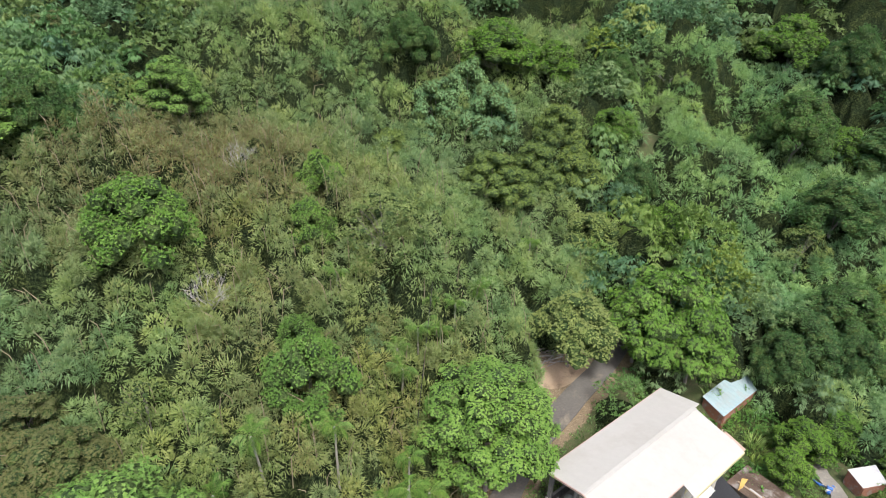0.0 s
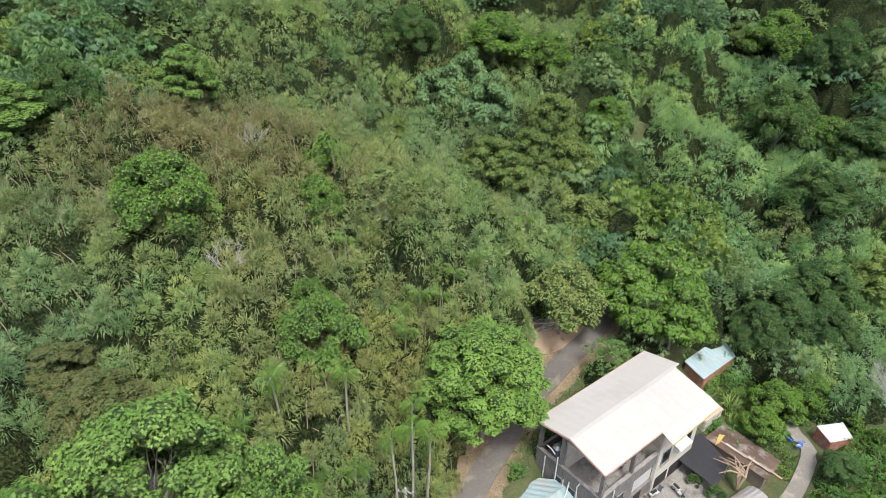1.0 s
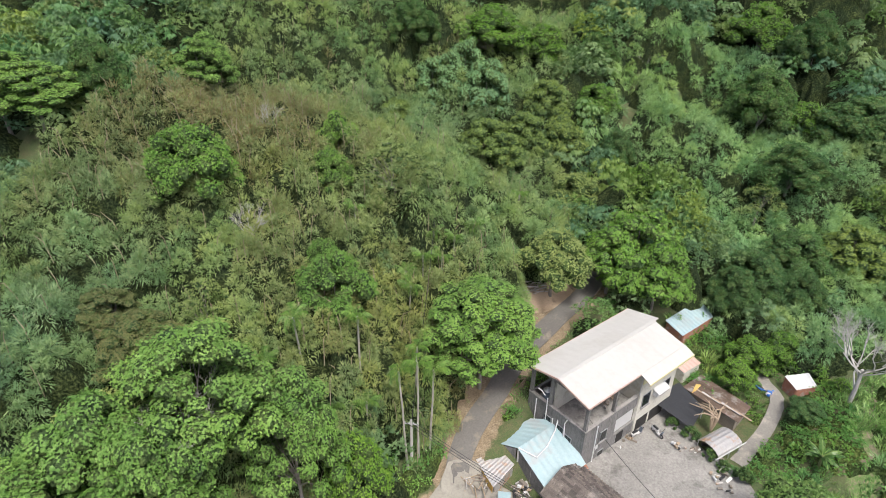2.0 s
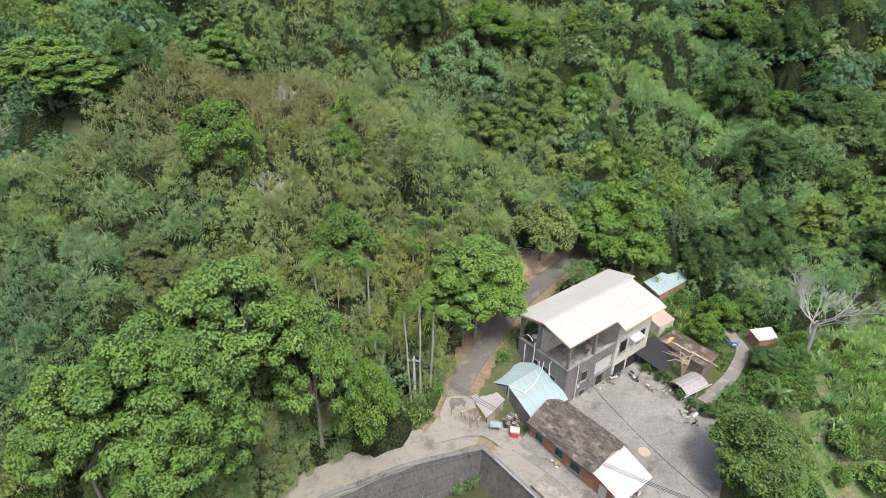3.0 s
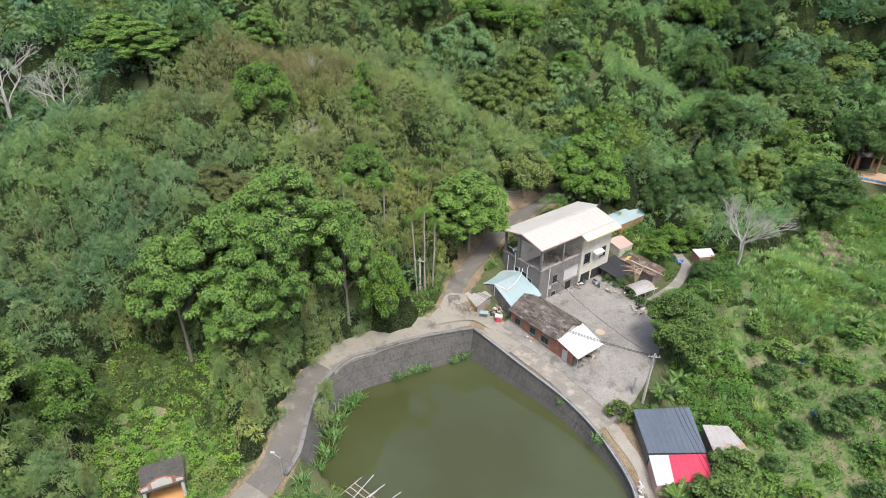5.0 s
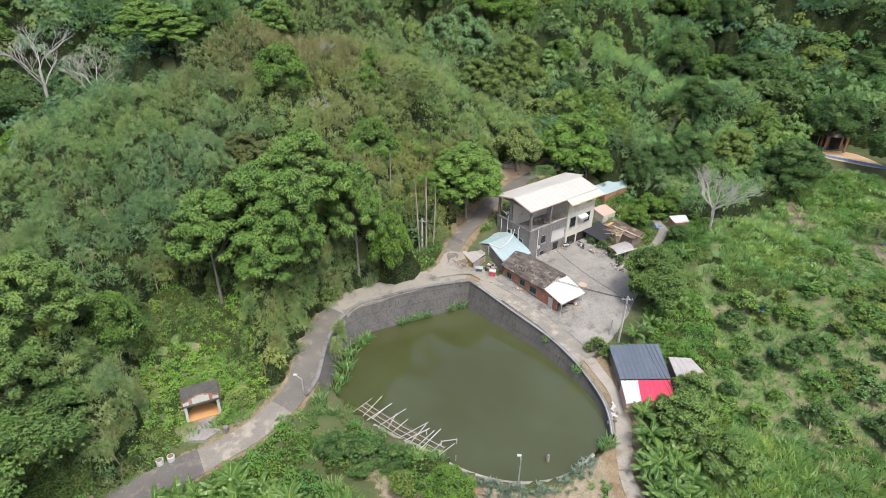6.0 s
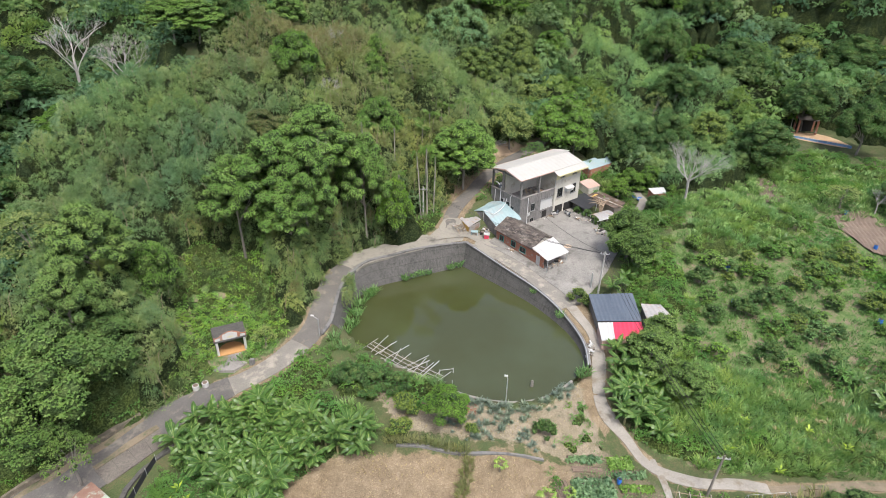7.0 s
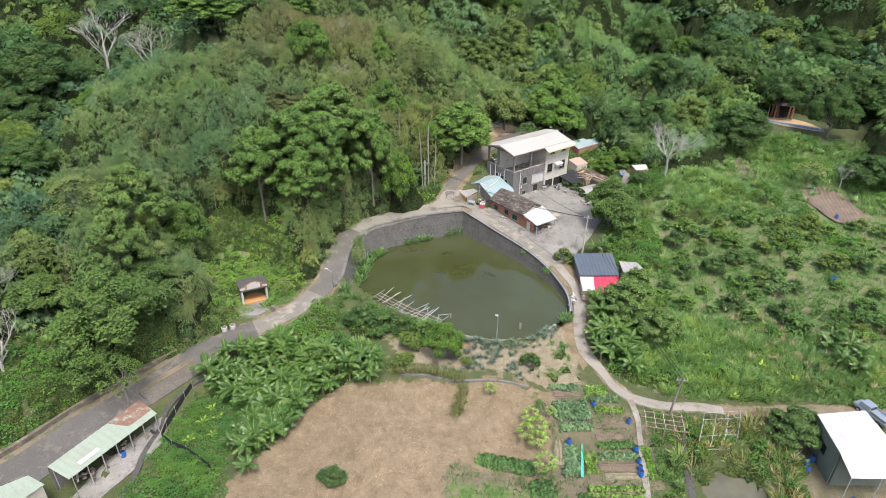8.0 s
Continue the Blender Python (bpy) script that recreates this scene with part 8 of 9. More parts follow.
thin = utility_pole(15.8, 81.0, -0.7, 2.2, (0, 0), "thin steel pole at the edge of the yard", False, M_STEEL)


def wire(a, b, sag, label, lift=0.0):
    a, b = Vector(a), Vector(b)
    pts = []
    for k in range(13):
        s = k / 12
        p = a.lerp(b, s)
        p.z -= sag * 4 * s * (1 - s)
        pts.append(p)
    bm = bmesh.new()
    tube(bm, pts, [0.03] * 13, 4)
    tagged(part("power_wire", bm, M_BLACK), label, "wire", "overhead wires")


M_WIRE_LABEL = "thin dark overhead wire between the poles"
for k in (-0.5, 0.0, 0.5):
    wire(P1 + Vector((k, 0, 0)), (P2 + Vector((k, 0, 0))), 1.6, M_WIRE_LABEL)
    wire(P2 + Vector((k, 0, 0)), (P3 + Vector((k, 0, 0))), 1.4, M_WIRE_LABEL)
wire(P1, (-14, 116, 20), 0.6, M_WIRE_LABEL)
wire(P2, (4.6, 98.4, 6.2), 1.0, "thin dark wire from the pole to the house")


def lamp_post(x, y, z, top, arm, label):
    root = tagged(new("lamp_post"), label, "lamp post")
    root.location = (x, y, z)
    h = top - z
    part("post", pipe_bm([(0, 0, -0.4), (0, 0, h)], r=0.06), M_STEEL, root)
    part("arm", pipe_bm([(0, 0, h - 0.05), (arm[0], arm[1], h + 0.25)], r=0.04), M_STEEL, root)
    part("lamp", boxes((arm[0] - 0.22, arm[1] - 0.12, h + 0.2, arm[0] + 0.22, arm[1] + 0.12, h + 0.32)), M_WHITE, root)


lamp_post(-21.9, 62.6, -1.0, 2.0, (-0.9, 0.3), "slim steel street lamp leaning over the road")
lamp_post(4.2, 54.4, -1.7, 2.3, (-0.2, 0.1), "white lamp post on the pond's bank")
stump = tagged(new("mooring_post"), "dark wooden post standing in the pond", "post")
stump.location = (7.3, 58.5, WATER_Z)
bm = bmesh.new()
tube(bm, [(0, 0, -1.5), (0, 0, 0.75), (0.02, 0, 0.95)], [0.2, 0.19, 0.14], 9)
part("post", bm, M_BARK, stump)

# ---- bamboo jetty ----
jetty = tagged(new("jetty"), "broken jetty of pale bamboo poles along the pond's bank", "jetty")
jetty.location = (-9.5, 59.6, WATER_Z)
r = random.Random(3)
ja, jb = Vector((-15.3, 62.6, 0)), Vector((-4.6, 57.3, 0))
along = (jb - ja).normalized()
across = Vector((-along.y, along.x, 0))
for k in range(14):
    p = ja.lerp(jb, k / 13 + r.uniform(-0.03, 0.03)) - jetty.location
    p.z = r.uniform(0.05, 0.35)
    d = (across + along * r.uniform(-0.1, 0.75)) * r.uniform(1.2, 2.9)
    part("pole", pipe_bm([p - across * r.uniform(0.2, 1.0), p + d + Vector((0, 0, r.uniform(0.2, 1.0)))], r=r.uniform(0.035, 0.06), sides=5), M_POLE if k % 3 else M_BARK_PALE, jetty)
for off in (0.1, 0.75, 1.4):
    p, q2 = ja - jetty.location + across * off, jb - jetty.location + across * (off - 0.3)
    part("rail", pipe_bm([(p.x, p.y, 0.25), ((p.x + q2.x) / 2, (p.y + q2.y) / 2 - 0.2, 0.1), (q2.x, q2.y, 0.3)], r=0.035, sides=5), M_BARK_PALE, jetty)
for k in range(46):
    s = (k + 0.5) / 46
    p = ja.lerp(jb, s) - jetty.location
    part("slat", pipe_bm([(p.x, p.y, 0.16), (p.x + across.x * 1.5, p.y + across.y * 1.5, r.uniform(0.08, 0.2))], r=0.016, sides=3), M_WOOD, jetty)
for p in ((-4.6, 58.8), (-2.9, 59.4), (-2.7, 57.0), (-6.5, 60.2)):
    part("stake", pipe_bm([(p[0] - jetty.location.x, p[1] - jetty.location.y, -1.0), (p[0] - jetty.location.x, p[1] - jetty.location.y, 0.8)], r=0.05, sides=5), M_POLE, jetty)
part("rail", pipe_bm([(4.9, -0.8, 0.7), (6.6, -0.2, 0.7)], r=0.05, sides=5), M_POLE, jetty)

# hoop frame, fallen bar and young plants
hoops = tagged(new("hoop_frame"), "bare arched frame of thin pale steel hoops beside the path", "frame")
hoops.matrix_world = pose(30.2, 44.6, ground_at(30.2, 44.6), 0, 0, 14)
for k in range(4):
    part("hoop", pipe_bm([(1.55 * k + 1.5 * math.cos(a) - 0.3, 2.5 * math.cos(a), 2.3 * math.sin(a)) for a in np.linspace(0, math.pi, 13)], r=0.028, sides=5), M_STEEL, hoops)
for a in (0.75, math.pi / 2, 2.4):
    part("bar", pipe_bm([(1.5 * math.cos(a) - 0.4, 2.5 * math.cos(a), 2.3 * math.sin(a) + 0.03), (1.5 * math.cos(a) + 4.5, 2.5 * math.cos(a), 2.3 * math.sin(a) + 0.03)], r=0.022, sides=5), M_STEEL, hoops)
beam = tagged(new("fallen_bar"), "long pale pipe lying on the grass", "pipe")
beam.location = (30.6, 41.4, ground_at(30.6, 41.4) + 0.55)
part("pipe", pipe_bm([(-2.0, -0.3, 0), (-0.1, 0.18, 0.1), (2.1, 0.6, 0.12)], r=0.035), M_STEEL, beam)
M_YOUNG = leaf_mat("young yellow-green leaf", [(0.16, 0.24, 0.03), (0.26, 0.36, 0.05), (0.36, 0.46, 0.1)])
for x, y in ((-31.2, 37.6), (-28.9, 35.8), (-29.6, 38.6), (-31.4, 34.6), (-31.2, 40.0), (30.2, 53.4), (35.6, 51.6), (40.4, 57.4), (44.2, 55.6), (33.2, 57.8), (47.6, 61.4)):
    root = tagged(new("young_banana"), "young yellow-green banana plant among the weeds", "banana plant", "young banana plants")
    root.location = (x, y, ground_at(x, y) + 0.25)
    for k in range(5):
        a = k * 1.257 + rng.uniform(-0.3, 0.3)
        way = np.array([[math.cos(a) * 0.7, math.sin(a) * 0.7, 0.75]])
        ob = new("leaf", leaf_mesh("leaf", blades(np.zeros((1, 3)), way, np.array([[-math.cos(a), -math.sin(a), 1.0]]), 1.1, 0.32, 0.3), M_YOUNG))
        ob.parent = root
M_PLUME = leaf_mat("pale seed plume", [(0.22, 0.18, 0.13), (0.32, 0.27, 0.2), (0.42, 0.37, 0.29)])
plume_spots = np.concatenate([np.stack([rng.uniform(29, 40, 60), rng.uniform(33, 47, 60)], 1), np.stack([rng.uniform(36, 66, 90), rng.uniform(54, 68, 90)], 1)])
plume_spots = plume_spots[(off_road(plume_spots[:, 0], plume_spots[:, 1]) > 3) & (np.hypot(plume_spots[:, 0] - POOL_AT[0], plume_spots[:, 1] - POOL_AT[1]) > 4.6)]
plumes = [(tuft(16, 1.0, 0.35, 0.09) + np.array([0, 0, 1.1]), rng.uniform(0, 1, 16)) for _ in range(3)]
thicket("seed_plumes", plumes, plume_spots, land(plume_spots[:, 0], plume_spots[:, 1]), rng.uniform(0.7, 1.2, len(plume_spots)), np.full(len(plume_spots), 0.6), np.zeros(len(plume_spots)), M_PLUME, "pale dry seed plumes above the cane grass", "grass")

# brick edging and low kerb on the pond's near bank
edge_line = smooth_line([(*p, WATER_Z) for p in SHORE[1:-1]], 0.8)
ribbon("kerb", edge_line[:-4] + np.array([0, -0.12, 0.12]), 0.34, M_PATH, 0.08, "low concrete kerb along the near bank of the pond", 0.05, 0.6)
edging = tagged(new("brick_edging"), "patch of red bricks laid on the pond's bank", "bricks")
edging.location = (-1.6, 54.6, ground_at(-1.6, 54.6))
bm = boxes((-0.16, -0.1, 0, 0.16, 0.1, 0.1))
brick_me = bpy.data.meshes.new("brick")
bm.to_mesh(brick_me)
bm.free()
brick_me.materials.append(M_BRICK)
for k in range(11):
    for j in range(4):
        ob = new("brick", brick_me)
        ob.parent = edging
        x, y = -2.0 + k * 0.42, 0.55 - 0.13 * k - j * 0.34
        ob.matrix_basis = Matrix.LocRotScale((x, y, ground_at(edging.location.x + x, edging.location.y + y) - edging.location.z + 0.05), Euler((0, 0, rng.normal() * 0.1 - 0.3)), None)

# plants that grow from the pond's walls
for x, y, z, s in ((-13.6, 80.6, -1.9, 1.0), (-12.4, 81.6, -1.9, 0.9), (-11.2, 82.3, -1.9, 1.0), (-10.1, 83.0, -1.9, 0.8), (-5.6, 86.2, -1.9, 1.2), (-6.8, 85.2, -1.9, 1.0), (-18.2, 74.8, -1.9, 1.5), (-18.9, 72.2, -1.9, 1.6), (-18.8, 69.6, -1.9, 1.6), (-18.5, 67, -1.9, 1.4), (-18.9, 64.6, -1.7, 1.2), (10.9, 72.6, -0.8, 1.0), (14.2, 61.9, -2.1, 1.3), (13.5, 61.2, -2.0, 1.0), (7.0, 77.8, -0.4, 0.7), (-17.6, 76, -1.9, 1.1)):
    root = tagged(new("wall_weed"), "bright green weeds growing from the pond's wall", "weeds", "weeds on the pond wall")
    root.matrix_world = Matrix.LocRotScale((x, y, z), Euler((0, 0, rng.uniform(0, 6))), (s, s, s))
    q = np.concatenate([tuft(60, 1.3, 0.5, 0.09), head(50, (0, 0, 0.3), 0.6, 0.5, 0.3, 0.14)])
    ob = new("foliage", leaf_mesh("foliage", q, M_GRASS))
    ob.parent = root

# ---- vegetable garden ----
def bed(poly_c, size, turn, crop, rows, label, soil=None):
    """A raised bed: furrowed soil and its rows of crop."""
    root = tagged(new("vegetable_bed"), label, "vegetable bed", "vegetable beds")
    x, y = poly_c
    root.matrix_world = pose(x, y, ground_at(x, y), 0, 0, turn)
    w, l = size
    across = w < l
    long_, wide = (l, w) if across else (w, l)
    nu, nv = max(int(long_ / 0.3), 4), max(int(wide / 0.12), 5)
    verts, faces = [], []
    for i in range(nu + 1):
        for j in range(nv + 1):
            u, v = (i / nu - 0.5) * long_, (j / nv - 0.5) * wide
            rim = i in (0, nu) or j in (0, nv)
            h = -0.15 if rim else 0.13 + (0.05 if crop else 0.08) * math.cos(v * 15) + 0.06 * noise.noise(Vector((u * 1.7 + x, v * 2.5 + y, 1)))
            sway = 0.09 * noise.noise(Vector((u * 0.8 + x, y, j > nv / 2)))
            verts.append((v + sway, u, h) if across else (u, v + sway, h))
    for i in range(nu):
        for j in range(nv):
            k = i * (nv + 1) + j
            f = (k, k + 1, k + nv + 2, k + nv + 1)
            faces.append(f if across else f[::-1])
    ob = link_mesh("soil", verts, faces, soil or M_SOIL)
    ob.parent = root
    if crop:
        for k in range(rows):
            px = -w / 2 + w * (k + 0.5) / rows
            out = []
            for py in np.arange(-l / 2 + 0.2, l / 2 - 0.1, crop[1]):
                if not out or rng.uniform() < 0.95:
                    g = rng.uniform(0.8, 1.25)
                    out.append(head(crop[2], (px + rng.normal() * 0.05, py + rng.normal() * 0.04, 0.22), crop[0] * g, crop[0] * 0.8 * g, crop[0] * 1.25 * g, crop[0] * 0.8 * g, 0.5))
            ob = new("crop", leaf_mesh("crop", np.concatenate(out), crop[3]))
            ob.parent = root


M_GREENS = leaf_mat("leafy greens", [(0.045, 0.1, 0.04), (0.085, 0.165, 0.062), (0.14, 0.24, 0.1)])
CAB = (0.32, 0.42, 20, leaf_mat("cabbage leaf", [(0.075, 0.14, 0.08), (0.13, 0.215, 0.125), (0.21, 0.31, 0.19)]))
LET = (0.24, 0.3, 18, leaf_mat("lettuce leaf", [(0.09, 0.175, 0.04), (0.15, 0.26, 0.06), (0.24, 0.36, 0.11)]))
DRK = (0.3, 0.3, 20, M_GREENS)
M_STRAWBED = rough_mat("straw-covered soil", (0.17, 0.15, 0.1), (0.33, 0.29, 0.21), 2.4, 0.95, spots=(0.11, 0.12, 0.06), bump_by=0.6)
for c, size, turn, crop, rows, label in (
    ((13.6, 49.9), (4.0, 1.1), 6, CAB, 10, "bed of green cabbages in the garden"),
    ((14.0, 48.6), (3.9, 1.0), 9, None, 0, "bare raised bed of pale brown soil"),
    ((14.5, 45.9), (4.5, 3.2), 12, CAB, 11, "large bed of dark green cabbages"),
    ((15.0, 43.4), (3.7, 1.4), 14, CAB, 9, "bed of green cabbages in the garden"),
    ((17.7, 49.8), (2.8, 1.9), 14, LET, 7, "bed of bright yellow-green lettuce"),
    ((18.6, 48.4), (3.6, 1.1), 12, CAB, 9, "bed of grey-green cabbages in the garden"),
    ((19.3, 46.9), (3.7, 1.1), 9, LET, 9, "bed of young lettuce in rows"),
    ((19.1, 44.9), (4.3, 1.8), 13, None, 0, "bare raised bed of brown soil"),
    ((19.0, 43.0), (3.8, 1.5), 12, None, 0, "bare raised bed of brown soil"),
    ((19.8, 41.5), (4.5, 1.2), 11, DRK, 11, "bed of green leafy vegetables in rows"),
    ((19.8, 39.8), (4.7, 1.1), 8, CAB, 12, "bed of green cabbages in the garden"),
    ((19.7, 38.0), (4.8, 1.3), 9, None, 0, "bare raised bed of dark brown soil"),
    ((20.1, 36.8), (4.5, 1.0), 9, None, 0, "bare raised bed covered with straw"),
    ((19.2, 35.0), (6.2, 0.8), 8, LET, 15, "bed of bright lettuce at the end of the garden"),
    ((19.1, 34.1), (6.1, 0.5), 7, LET, 15, "bed of bright lettuce at the end of the garden"),
    ((14.5, 38.6), (1.8, 4.7), 0, CAB, 5, "long bed of large green cabbages"),
    ((16.6, 38.3), (1.4, 3.5), 8, LET, 3, "bed of lettuce beside the turquoise net"),
    ((11.2, 45.3), (1.7, 3.1), 16, None, 0, "bare raised bed of pale brown soil"),
    ((5.4, 37.0), (9.7, 1.9), -4, DRK, 24, "long row of dark green vegetables across the field"),
    ((13.1, 40.6), (1.5, 5.6), 0, None, 0, "bed of dry weeds and straw between the crops"),
    ((16.0, 33.0), (1.6, 2.2), 6, DRK, 4, "block of green vegetables beside the path"),
    ((11.1, 34.1), (2.6, 2.3), 8, DRK, 6, "block of dark green vegetables"),
    ((23.3, 39.3), (0.9, 5.0), 6, LET, 2, "strip of lettuce along the garden path"),
):
    bed(c, size, turn, crop, rows, label, M_STRAWBED if "straw" in label else None)
strip = tagged(new("garden_net"), "strip of turquoise netting between the beds", "net")
strip.location = (15.5, 38.3, ground_at(15.5, 38.3))
for k in range(5):
    part("fold", slab_bm((-0.12 + 0.05 * k, -2.4 + k, 0.3), (0.2 + 0.03 * k, -2.4 + k, 0.34), (0.24 + 0.03 * k, -1.42 + k, 0.3), (-0.1 + 0.05 * k, -1.42 + k, 0.36), 0.03), rough_mat("turquoise net", (0.03, 0.4, 0.36), (0.08, 0.52, 0.48), 4) if k == 0 else bpy.data.materials["turquoise net"], strip)
# papayas and dry clumps in the field
M_PAPAYA = leaf_mat("papaya leaf", [(0.09, 0.155, 0.035), (0.17, 0.26, 0.06), (0.28, 0.38, 0.12)])
for x, y, s in ((9.4, 43.2, 0.95), (10.2, 41.6, 1.2), (9.0, 41.0, 1.0), (10.4, 40.0, 1.0), (11.3, 36.4, 1.15), (4.2, 46.0, 0.7), (11.8, 44.4, 0.6)):
    root = tagged(new("papaya_plant"), "young papaya plant with a crown of yellow-green leaves", "papaya plant")
    root.matrix_world = Matrix.LocRotScale((x, y, ground_at(x, y)), Euler((0, 0, rng.uniform(0, 6))), (s, s, s))
    bm = bmesh.new()
    tube(bm, [(0, 0, -0.3), (0.05, 0, 1.0), (0, 0.03, 1.8)], [0.09, 0.07, 0.05], 6)
    part("stem", bm, M_BARK, root)
    for k in range(11):
        a, rise = k * 2.4, 0.75 - 0.09 * k
        way = np.array([math.cos(a) * math.cos(rise), math.sin(a) * math.cos(rise), math.sin(rise)])
        tip = way * 0.95 + np.array([0, 0, 1.75])
        turn = np.arange(7) * 0.8 - 2.4 + a
        fingers = np.stack([np.cos(turn), np.sin(turn), np.full(7, -0.25)], 1)
        ob = new("leaf", leaf_mesh("leaf", blades(np.repeat(tip[None], 7, 0), fingers, np.tile([0, 0, 1.0], (7, 1)), 0.5, 0.2, 0.2), M_PAPAYA))
        ob.parent = root
M_STRAW = leaf_mat("dry striped grass", [(0.1, 0.13, 0.05), (0.18, 0.2, 0.095), (0.27, 0.26, 0.16)])
for x, y in [(-9.0 + 0.9 * k, 48.3 - 0.06 * k + 0.15 * (k % 2)) for k in range(11)] + [(0.5, 46.8), (0.8, 46.2), (0.3, 45.6), (0.7, 44.9), (0.2, 44.2), (0.5, 43.5), (0.2, 42.8)]:
    root = tagged(new("lemongrass_clump"), "dry striped clump of tall grass at the field's edge", "grass clump", "grass clumps")
    root.location = (x, y, ground_at(x, y))
    ob = new("tuft", leaf_mesh("tuft", tuft(90, 1.2, 0.4, 0.07), M_STRAW))
    ob.parent = root

# trellis, ditch, small pond and fences beside the garden
trellis = tagged(new("trellis"), "rickety trellis of grey poles above the ditch", "trellis")
trellis.location = (25.6, 44.4, -5.1)
r = random.Random(9)
for k in range(5):
    for j in range(2):
        part("post", pipe_bm([(-2.4 + k * 1.15, -1.0 + j * 2.6, -0.4), (-2.4 + k * 1.15 + r.uniform(-0.1, 0.1), -1.0 + j * 2.6, r.uniform(1.4, 2.6))], r=0.05, sides=5), M_WOOD, trellis)
for k in range(4):
    part("bar", pipe_bm([(-2.7, -1.0 + k * 0.86, 1.4 + r.uniform(-0.1, 0.1)), (2.6, -1.2 + k * 0.86, 1.3 + r.uniform(-0.1, 0.1))], r=0.045, sides=5), M_WOOD, trellis)
for k in range(5):
    part("bar", pipe_bm([(-2.3 + k * 1.1, -1.2, 1.5), (-2.2 + k * 1.1, 1.8, 1.45)], r=0.04, sides=5), M_BARK_PALE, trellis)
ditch = smooth_line([(28.2, 45.6, -5.0), (27.9, 42, -5.2), (27.6, 38, -5.5), (27.4, 33, -5.8), (27.2, 26, -6.0)], 1.0)
ditch[:, 2] = land(ditch[:, 0], ditch[:, 1])
ribbon("channel", ditch, 0.9, M_WALL_DARK, 0.1, "dark narrow concrete drainage channel beside the garden")
M_POOL, t, b = nodes_of("brown pool water")
t.links.new(ramp(t, noise_node(t, 0.3, 3), [(0.3, (0.1, 0.098, 0.07)), (0.7, (0.15, 0.145, 0.105))]), b.inputs["Base Color"])
b.inputs["Roughness"].default_value = 0.12
bm = bmesh.new()
bm.faces.new([bm.verts.new((32.4 + 3.6 * math.cos(a) * (1 + 0.12 * math.sin(3 * a)), 36.6 + 3.4 * math.sin(a), ground_at(32.4 + 3.6 * math.cos(a), 36.6) + 0.12)) for a in np.linspace(0, 6.283, 40, endpoint=False)])
for v in bm.verts:
    v.co.z = POOL_Z
tagged(part("water", bm, M_POOL), "small brown muddy pool beside the garden", "water", kind="structure")
shore = spots(26, 41, 31, 48, 0.8, lambda x, y: (np.hypot(x - 32.4, y - 36.6) > 3.9) & (x > 28.6) & (rng.uniform(size=x.shape) < 0.5) & (off_road(x, y) > 1.6) & ((x < 39) | (y > 43)) & ~((x > 40.5) & (y < 47)))
q = scatter(short + reeds[:3], shore, land(shore[:, 0], shore[:, 1]) - 0.05, rng.uniform(0.7, 1.5, len(shore)))
tagged(new("tall_grass", leaf_mesh("tall_grass", q, M_STRAW)), "rough pale seeding grass round the muddy pool", "grass", kind="stuff")
plot = spots(-36, -25, 29, 44, 0.62, lambda x, y: inside([(-34.4, 41.8), (-28.6, 41.6), (-26.2, 38), (-25.5, 32), (-28, 29), (-33, 29.5), (-35, 34.5)], x, y))
cover("undergrowth", CREEPER_HEADS, plot, land(plot[:, 0], plot[:, 1]) + rng.uniform(0.1, 0.45, len(plot)), rng.uniform(0.4, 0.75, len(plot)), 0.6, M_CREEPER, "low bright green creepers filling the fenced plot")
mesh_fence = tagged(new("fence"), "sagging black mesh fence round the green plot", "fence")
mesh_fence.location = (-30, 36, -6.6)
fl = smooth_line([(-34.9, 42.2, 0), (-35.4, 38.5, 0), (-35.0, 34.6, 0), (-31.0, 33.2, 0), (-26.8, 31.0, 0)], 1.6)
for k in range(len(fl) - 1):
    a, c = Vector(fl[k]) - mesh_fence.location, Vector(fl[k + 1]) - mesh_fence.location
    za, zc = ground_at(*fl[k][:2]) + 6.6, ground_at(*fl[k + 1][:2]) + 6.6
    part("panel", slab_bm((a.x, a.y, za + 0.9), (c.x, c.y, zc + 0.9), (c.x, c.y, zc - 0.1), (a.x, a.y, za - 0.1), 0.03), M_NET, mesh_fence)
    part("post", pipe_bm([(a.x, a.y, za - 0.3), (a.x, a.y, za + 1.1)], r=0.04, sides=5), M_STEEL, mesh_fence)
ground_yard = [(-36.0, 37.5), (-34.8, 34), (-36.2, 28), (-38.5, 24), (-41, 24.5), (-39, 31), (-36.8, 37)]
patch("pavement", ground_yard, M_CONCRETE, "strip of pale concrete before the long shed", 0.1, category="pavement")
garden_path = smooth_line([(21.6, 51.2, 0), (22.6, 47.0, 0), (22.8, 43.0, 0), (22.6, 36.2, 0), (22.7, 30, 0)], 1.0)
garden_path[:, 2] = land(garden_path[:, 0], garden_path[:, 1])
ribbon("path", garden_path, 0.7, M_PATH, 0.06, "narrow trodden earth path beside the vegetable beds", 0.12)
ridge = smooth_line([(-8, 47.9, 0), (-3.8, 47.7, 0), (1.1, 47.6, 0), (5.4, 47.9, 0), (9.0, 48.8, 0)], 1.0)
ridge[:, 2] = land(ridge[:, 0], ridge[:, 1])
ribbon("trim", ridge, 0.35, M_GREYWALL_CAP, 0.22, "low worn concrete ledge between the bank and the field", 0.1)
apron = tagged(new("retaining_apron"), "sloping stained concrete face below the road", "wall", kind="structure")
top_0, top_1, foot_0, foot_1 = Vector((-41.0, 39.8, -4.85)), Vector((-36.8, 46.2, -4.05)), Vector((-38.4, 38.4, -5.15)), Vector((-34.6, 44.4, -4.3))
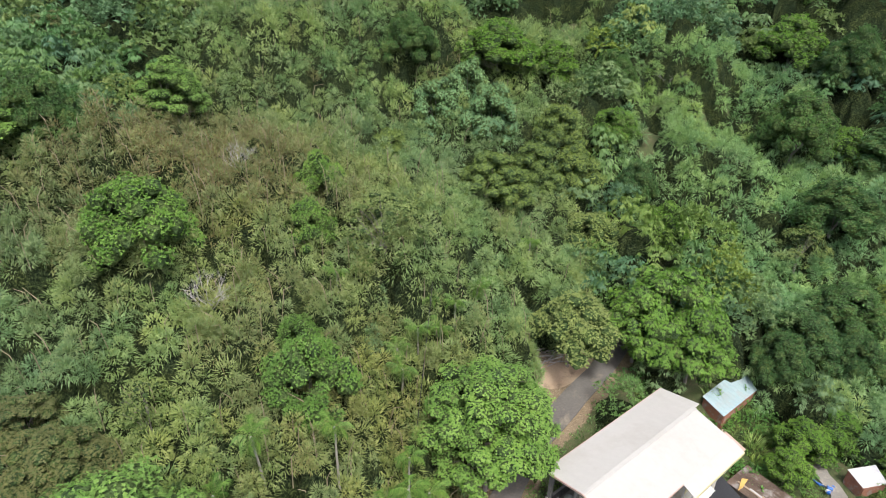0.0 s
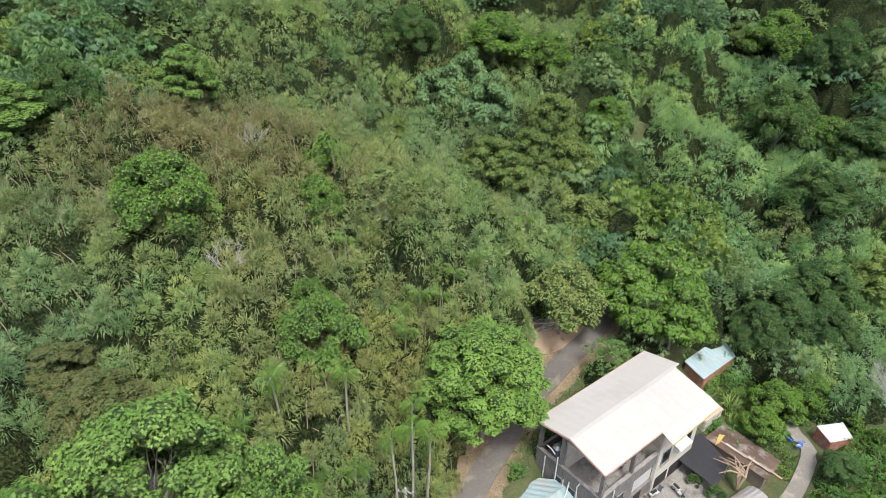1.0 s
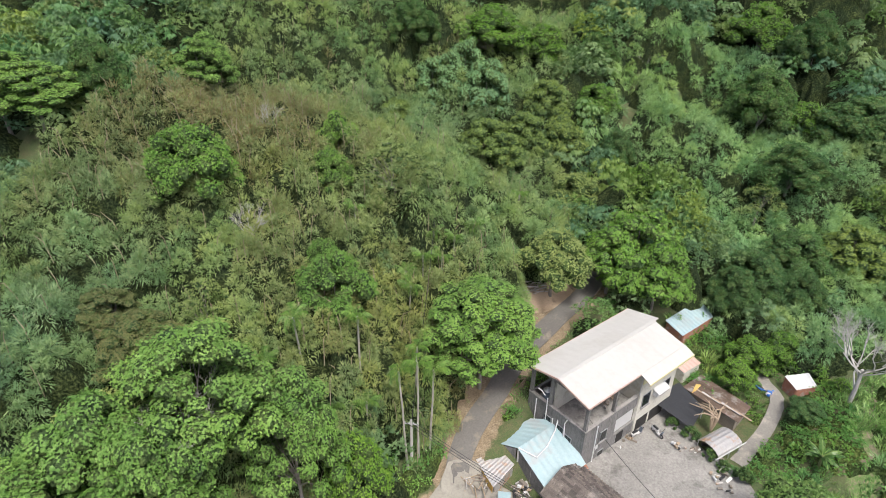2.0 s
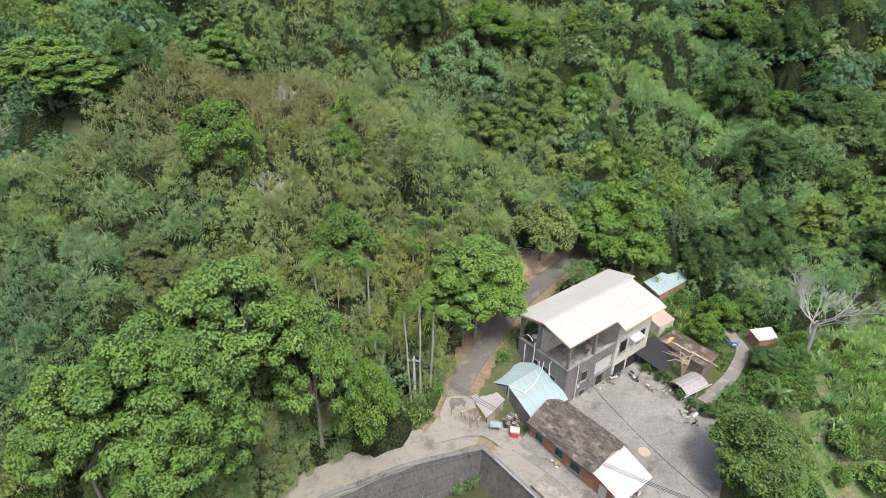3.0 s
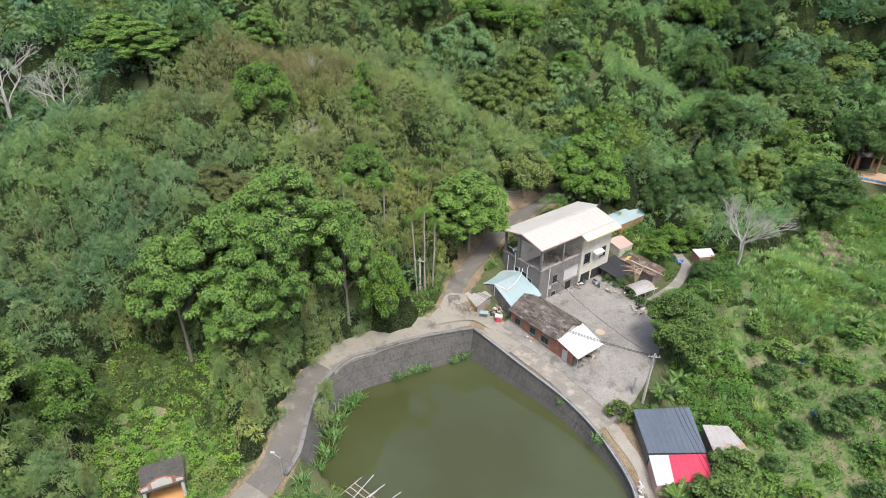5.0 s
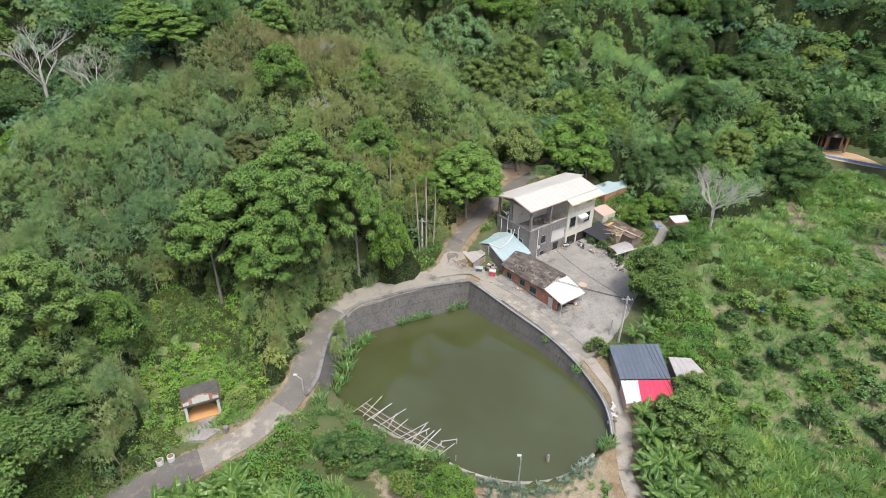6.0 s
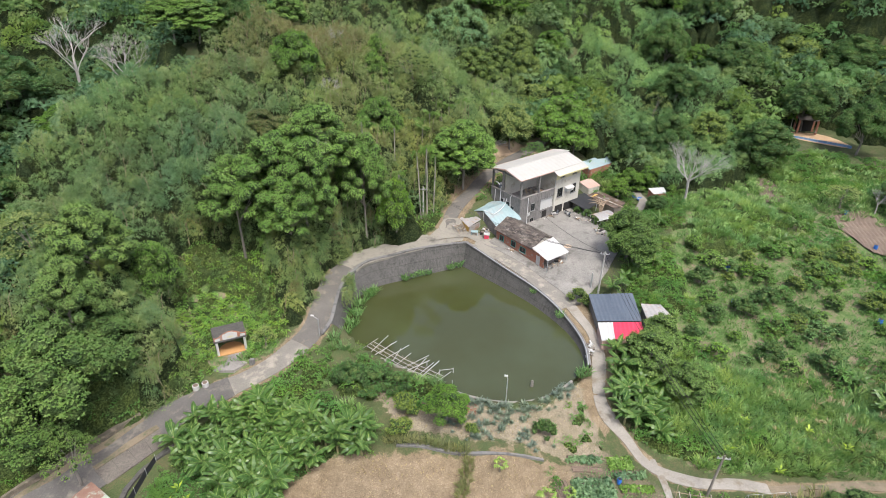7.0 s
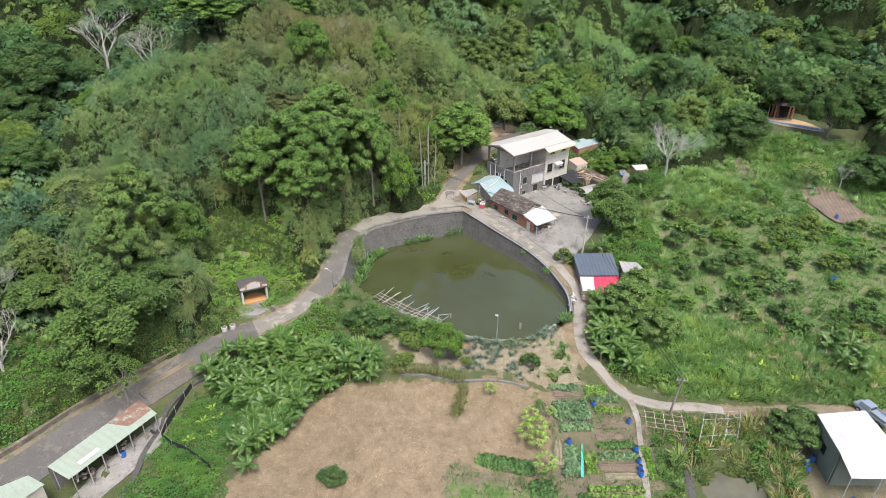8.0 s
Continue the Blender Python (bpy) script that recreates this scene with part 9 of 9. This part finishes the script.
for k in range(4):
    s0, s1 = k / 4, (k + 0.985) / 4
    part("panel", slab_bm(top_0.lerp(top_1, s0), top_0.lerp(top_1, s1), foot_0.lerp(foot_1, s1), foot_0.lerp(foot_1, s0), 0.3), M_APRON, apron)

edge_strip = smooth_line([tuple(top_0 + Vector((0.1, 0.1, 0.0))), tuple(top_0.lerp(top_1, 0.5) + Vector((0.0, 0.1, 0.0))), tuple(top_1)], 0.8)
ribbon("trim", edge_strip, 0.8, M_TRACK, 0.06, "strip of reddish-brown dirt along the road's edge", 0.3)
gutter = smooth_line([(-33.2, 45.2, 0), (-35.1, 42.3, 0), (-36.4, 38.4, 0), (-36.0, 35.0, 0), (-36.0, 32.6, 0), (-34.9, 28, 0), (-34.4, 22, 0)], 1.0)
gutter[:, 2] = land(gutter[:, 0], gutter[:, 1])
ribbon("channel", gutter, 0.6, M_WALL_DARK, 0.12, "dark narrow drainage gutter beside the fenced plot")
low = ROAD_LINE[(ROAD_LINE[:, 1] < 47) & (ROAD_LINE[:, 0] < 0)]
way = np.gradient(low[:, :2], axis=0)
way /= np.linalg.norm(way, axis=1, keepdims=True)
half = 2.0 + 1.5 * np.clip((54 - low[:, 1]) / 18, 0, 1)
ribbon("kerb", np.column_stack([low[:, 0] - way[:, 1] * half, low[:, 1] + way[:, 0] * half, low[:, 2]]), 0.55, M_STONE, 0.75, "low dark mossy stone wall along the road", 0.2, 0.5)
side = half - 0.75
ribbon("trim", np.column_stack([low[:, 0] - way[:, 1] * side, low[:, 1] + way[:, 0] * side, low[:, 2]]), 0.9, M_TRACK, 0.14, "strip of brown leaf litter and dirt along the wall", 0.3)
back = BACK_PATH.copy()
back[:, 2] = land(back[:, 0], back[:, 1])
ribbon("path", back, 1.6, M_ROAD, 0.1, "pale concrete path climbing behind the sheds")

# grey-blue rosettes on the pond's bank
M_AGAVE = leaf_mat("grey-blue succulent leaf", [(0.075, 0.11, 0.1), (0.13, 0.17, 0.155), (0.21, 0.25, 0.235)])
n = 26
a = np.arange(n) * 2.4
rise = np.linspace(0.15, 1.2, n)
axis = np.stack([np.cos(a) * np.cos(rise), np.sin(a) * np.cos(rise), np.sin(rise)], 1)
agave_me = leaf_mesh("rosette", blades(np.zeros((n, 3)), axis, np.stack([-np.cos(a), -np.sin(a), np.full(n, 1.2)], 1), 0.6, 0.12, 0.05), M_AGAVE)
agave_me.name = "rosette"
bank_spots = [(p[0] + rng.normal() * 0.5, p[1] - rng.uniform(0.7, 1.7)) for p in SHORE_LINE[3:22] for _ in range(3)] + [(rng.normal(cx, 1.1), rng.normal(cy, 0.6)) for cx, cy in ((-1.2, 52.2), (1.6, 51.4), (3.2, 53.2), (5.6, 52.6), (0.4, 49.8), (7.4, 50.2)) for _ in range(11)]
for x, y in bank_spots:
    root = tagged(new("agave"), "low grey-blue spiky rosette on the dry bank", "agave", "agaves on the bank")
    s = rng.uniform(0.6, 1.3)
    root.matrix_world = Matrix.LocRotScale((x, y, ground_at(x, y) + 0.02), Euler((0, 0, rng.uniform(0, 6))), (s, s, s))
    ob = new("rosette", agave_me)
    ob.parent = root

# tiles of the brick house's roof
bm = bmesh.new()
for k in range(4):
    x0, x1 = -0.34 + 0.17 * k, -0.34 + 0.17 * (k + 1)
    z = 0.06 if k % 2 else 0.0
    box(bm, x0, -0.16, z, x1, 0.16, z + 0.04)
tile_me = bpy.data.meshes.new("tile")
bm.to_mesh(tile_me)
bm.free()
tile_me.materials.append(M_TILE)
slope = math.atan2(BR - BE, BW / 2)
long = math.hypot(BR - BE, BW / 2)
for side in (0, 1):
    for row in range(11):
        for k in range(13):
            ob = new("tile", tile_me)
            ob.parent = bung
            s = (row + 0.5) / 11 * long
            y = s * math.cos(slope) - 0.1
            z = BE + s * math.sin(slope) + 0.03
            flip = Euler((0, 0, math.pi)).to_matrix().to_4x4() if side else Matrix.Identity(4)
            m = Matrix.Translation((0.34 + k * 0.685, y, z)) @ Euler((slope - 0.13, 0, rng.normal() * 0.012)).to_matrix().to_4x4()
            ob.matrix_basis = Matrix.Translation((BL if side else 0, BW if side else 0, 0)) @ flip @ m
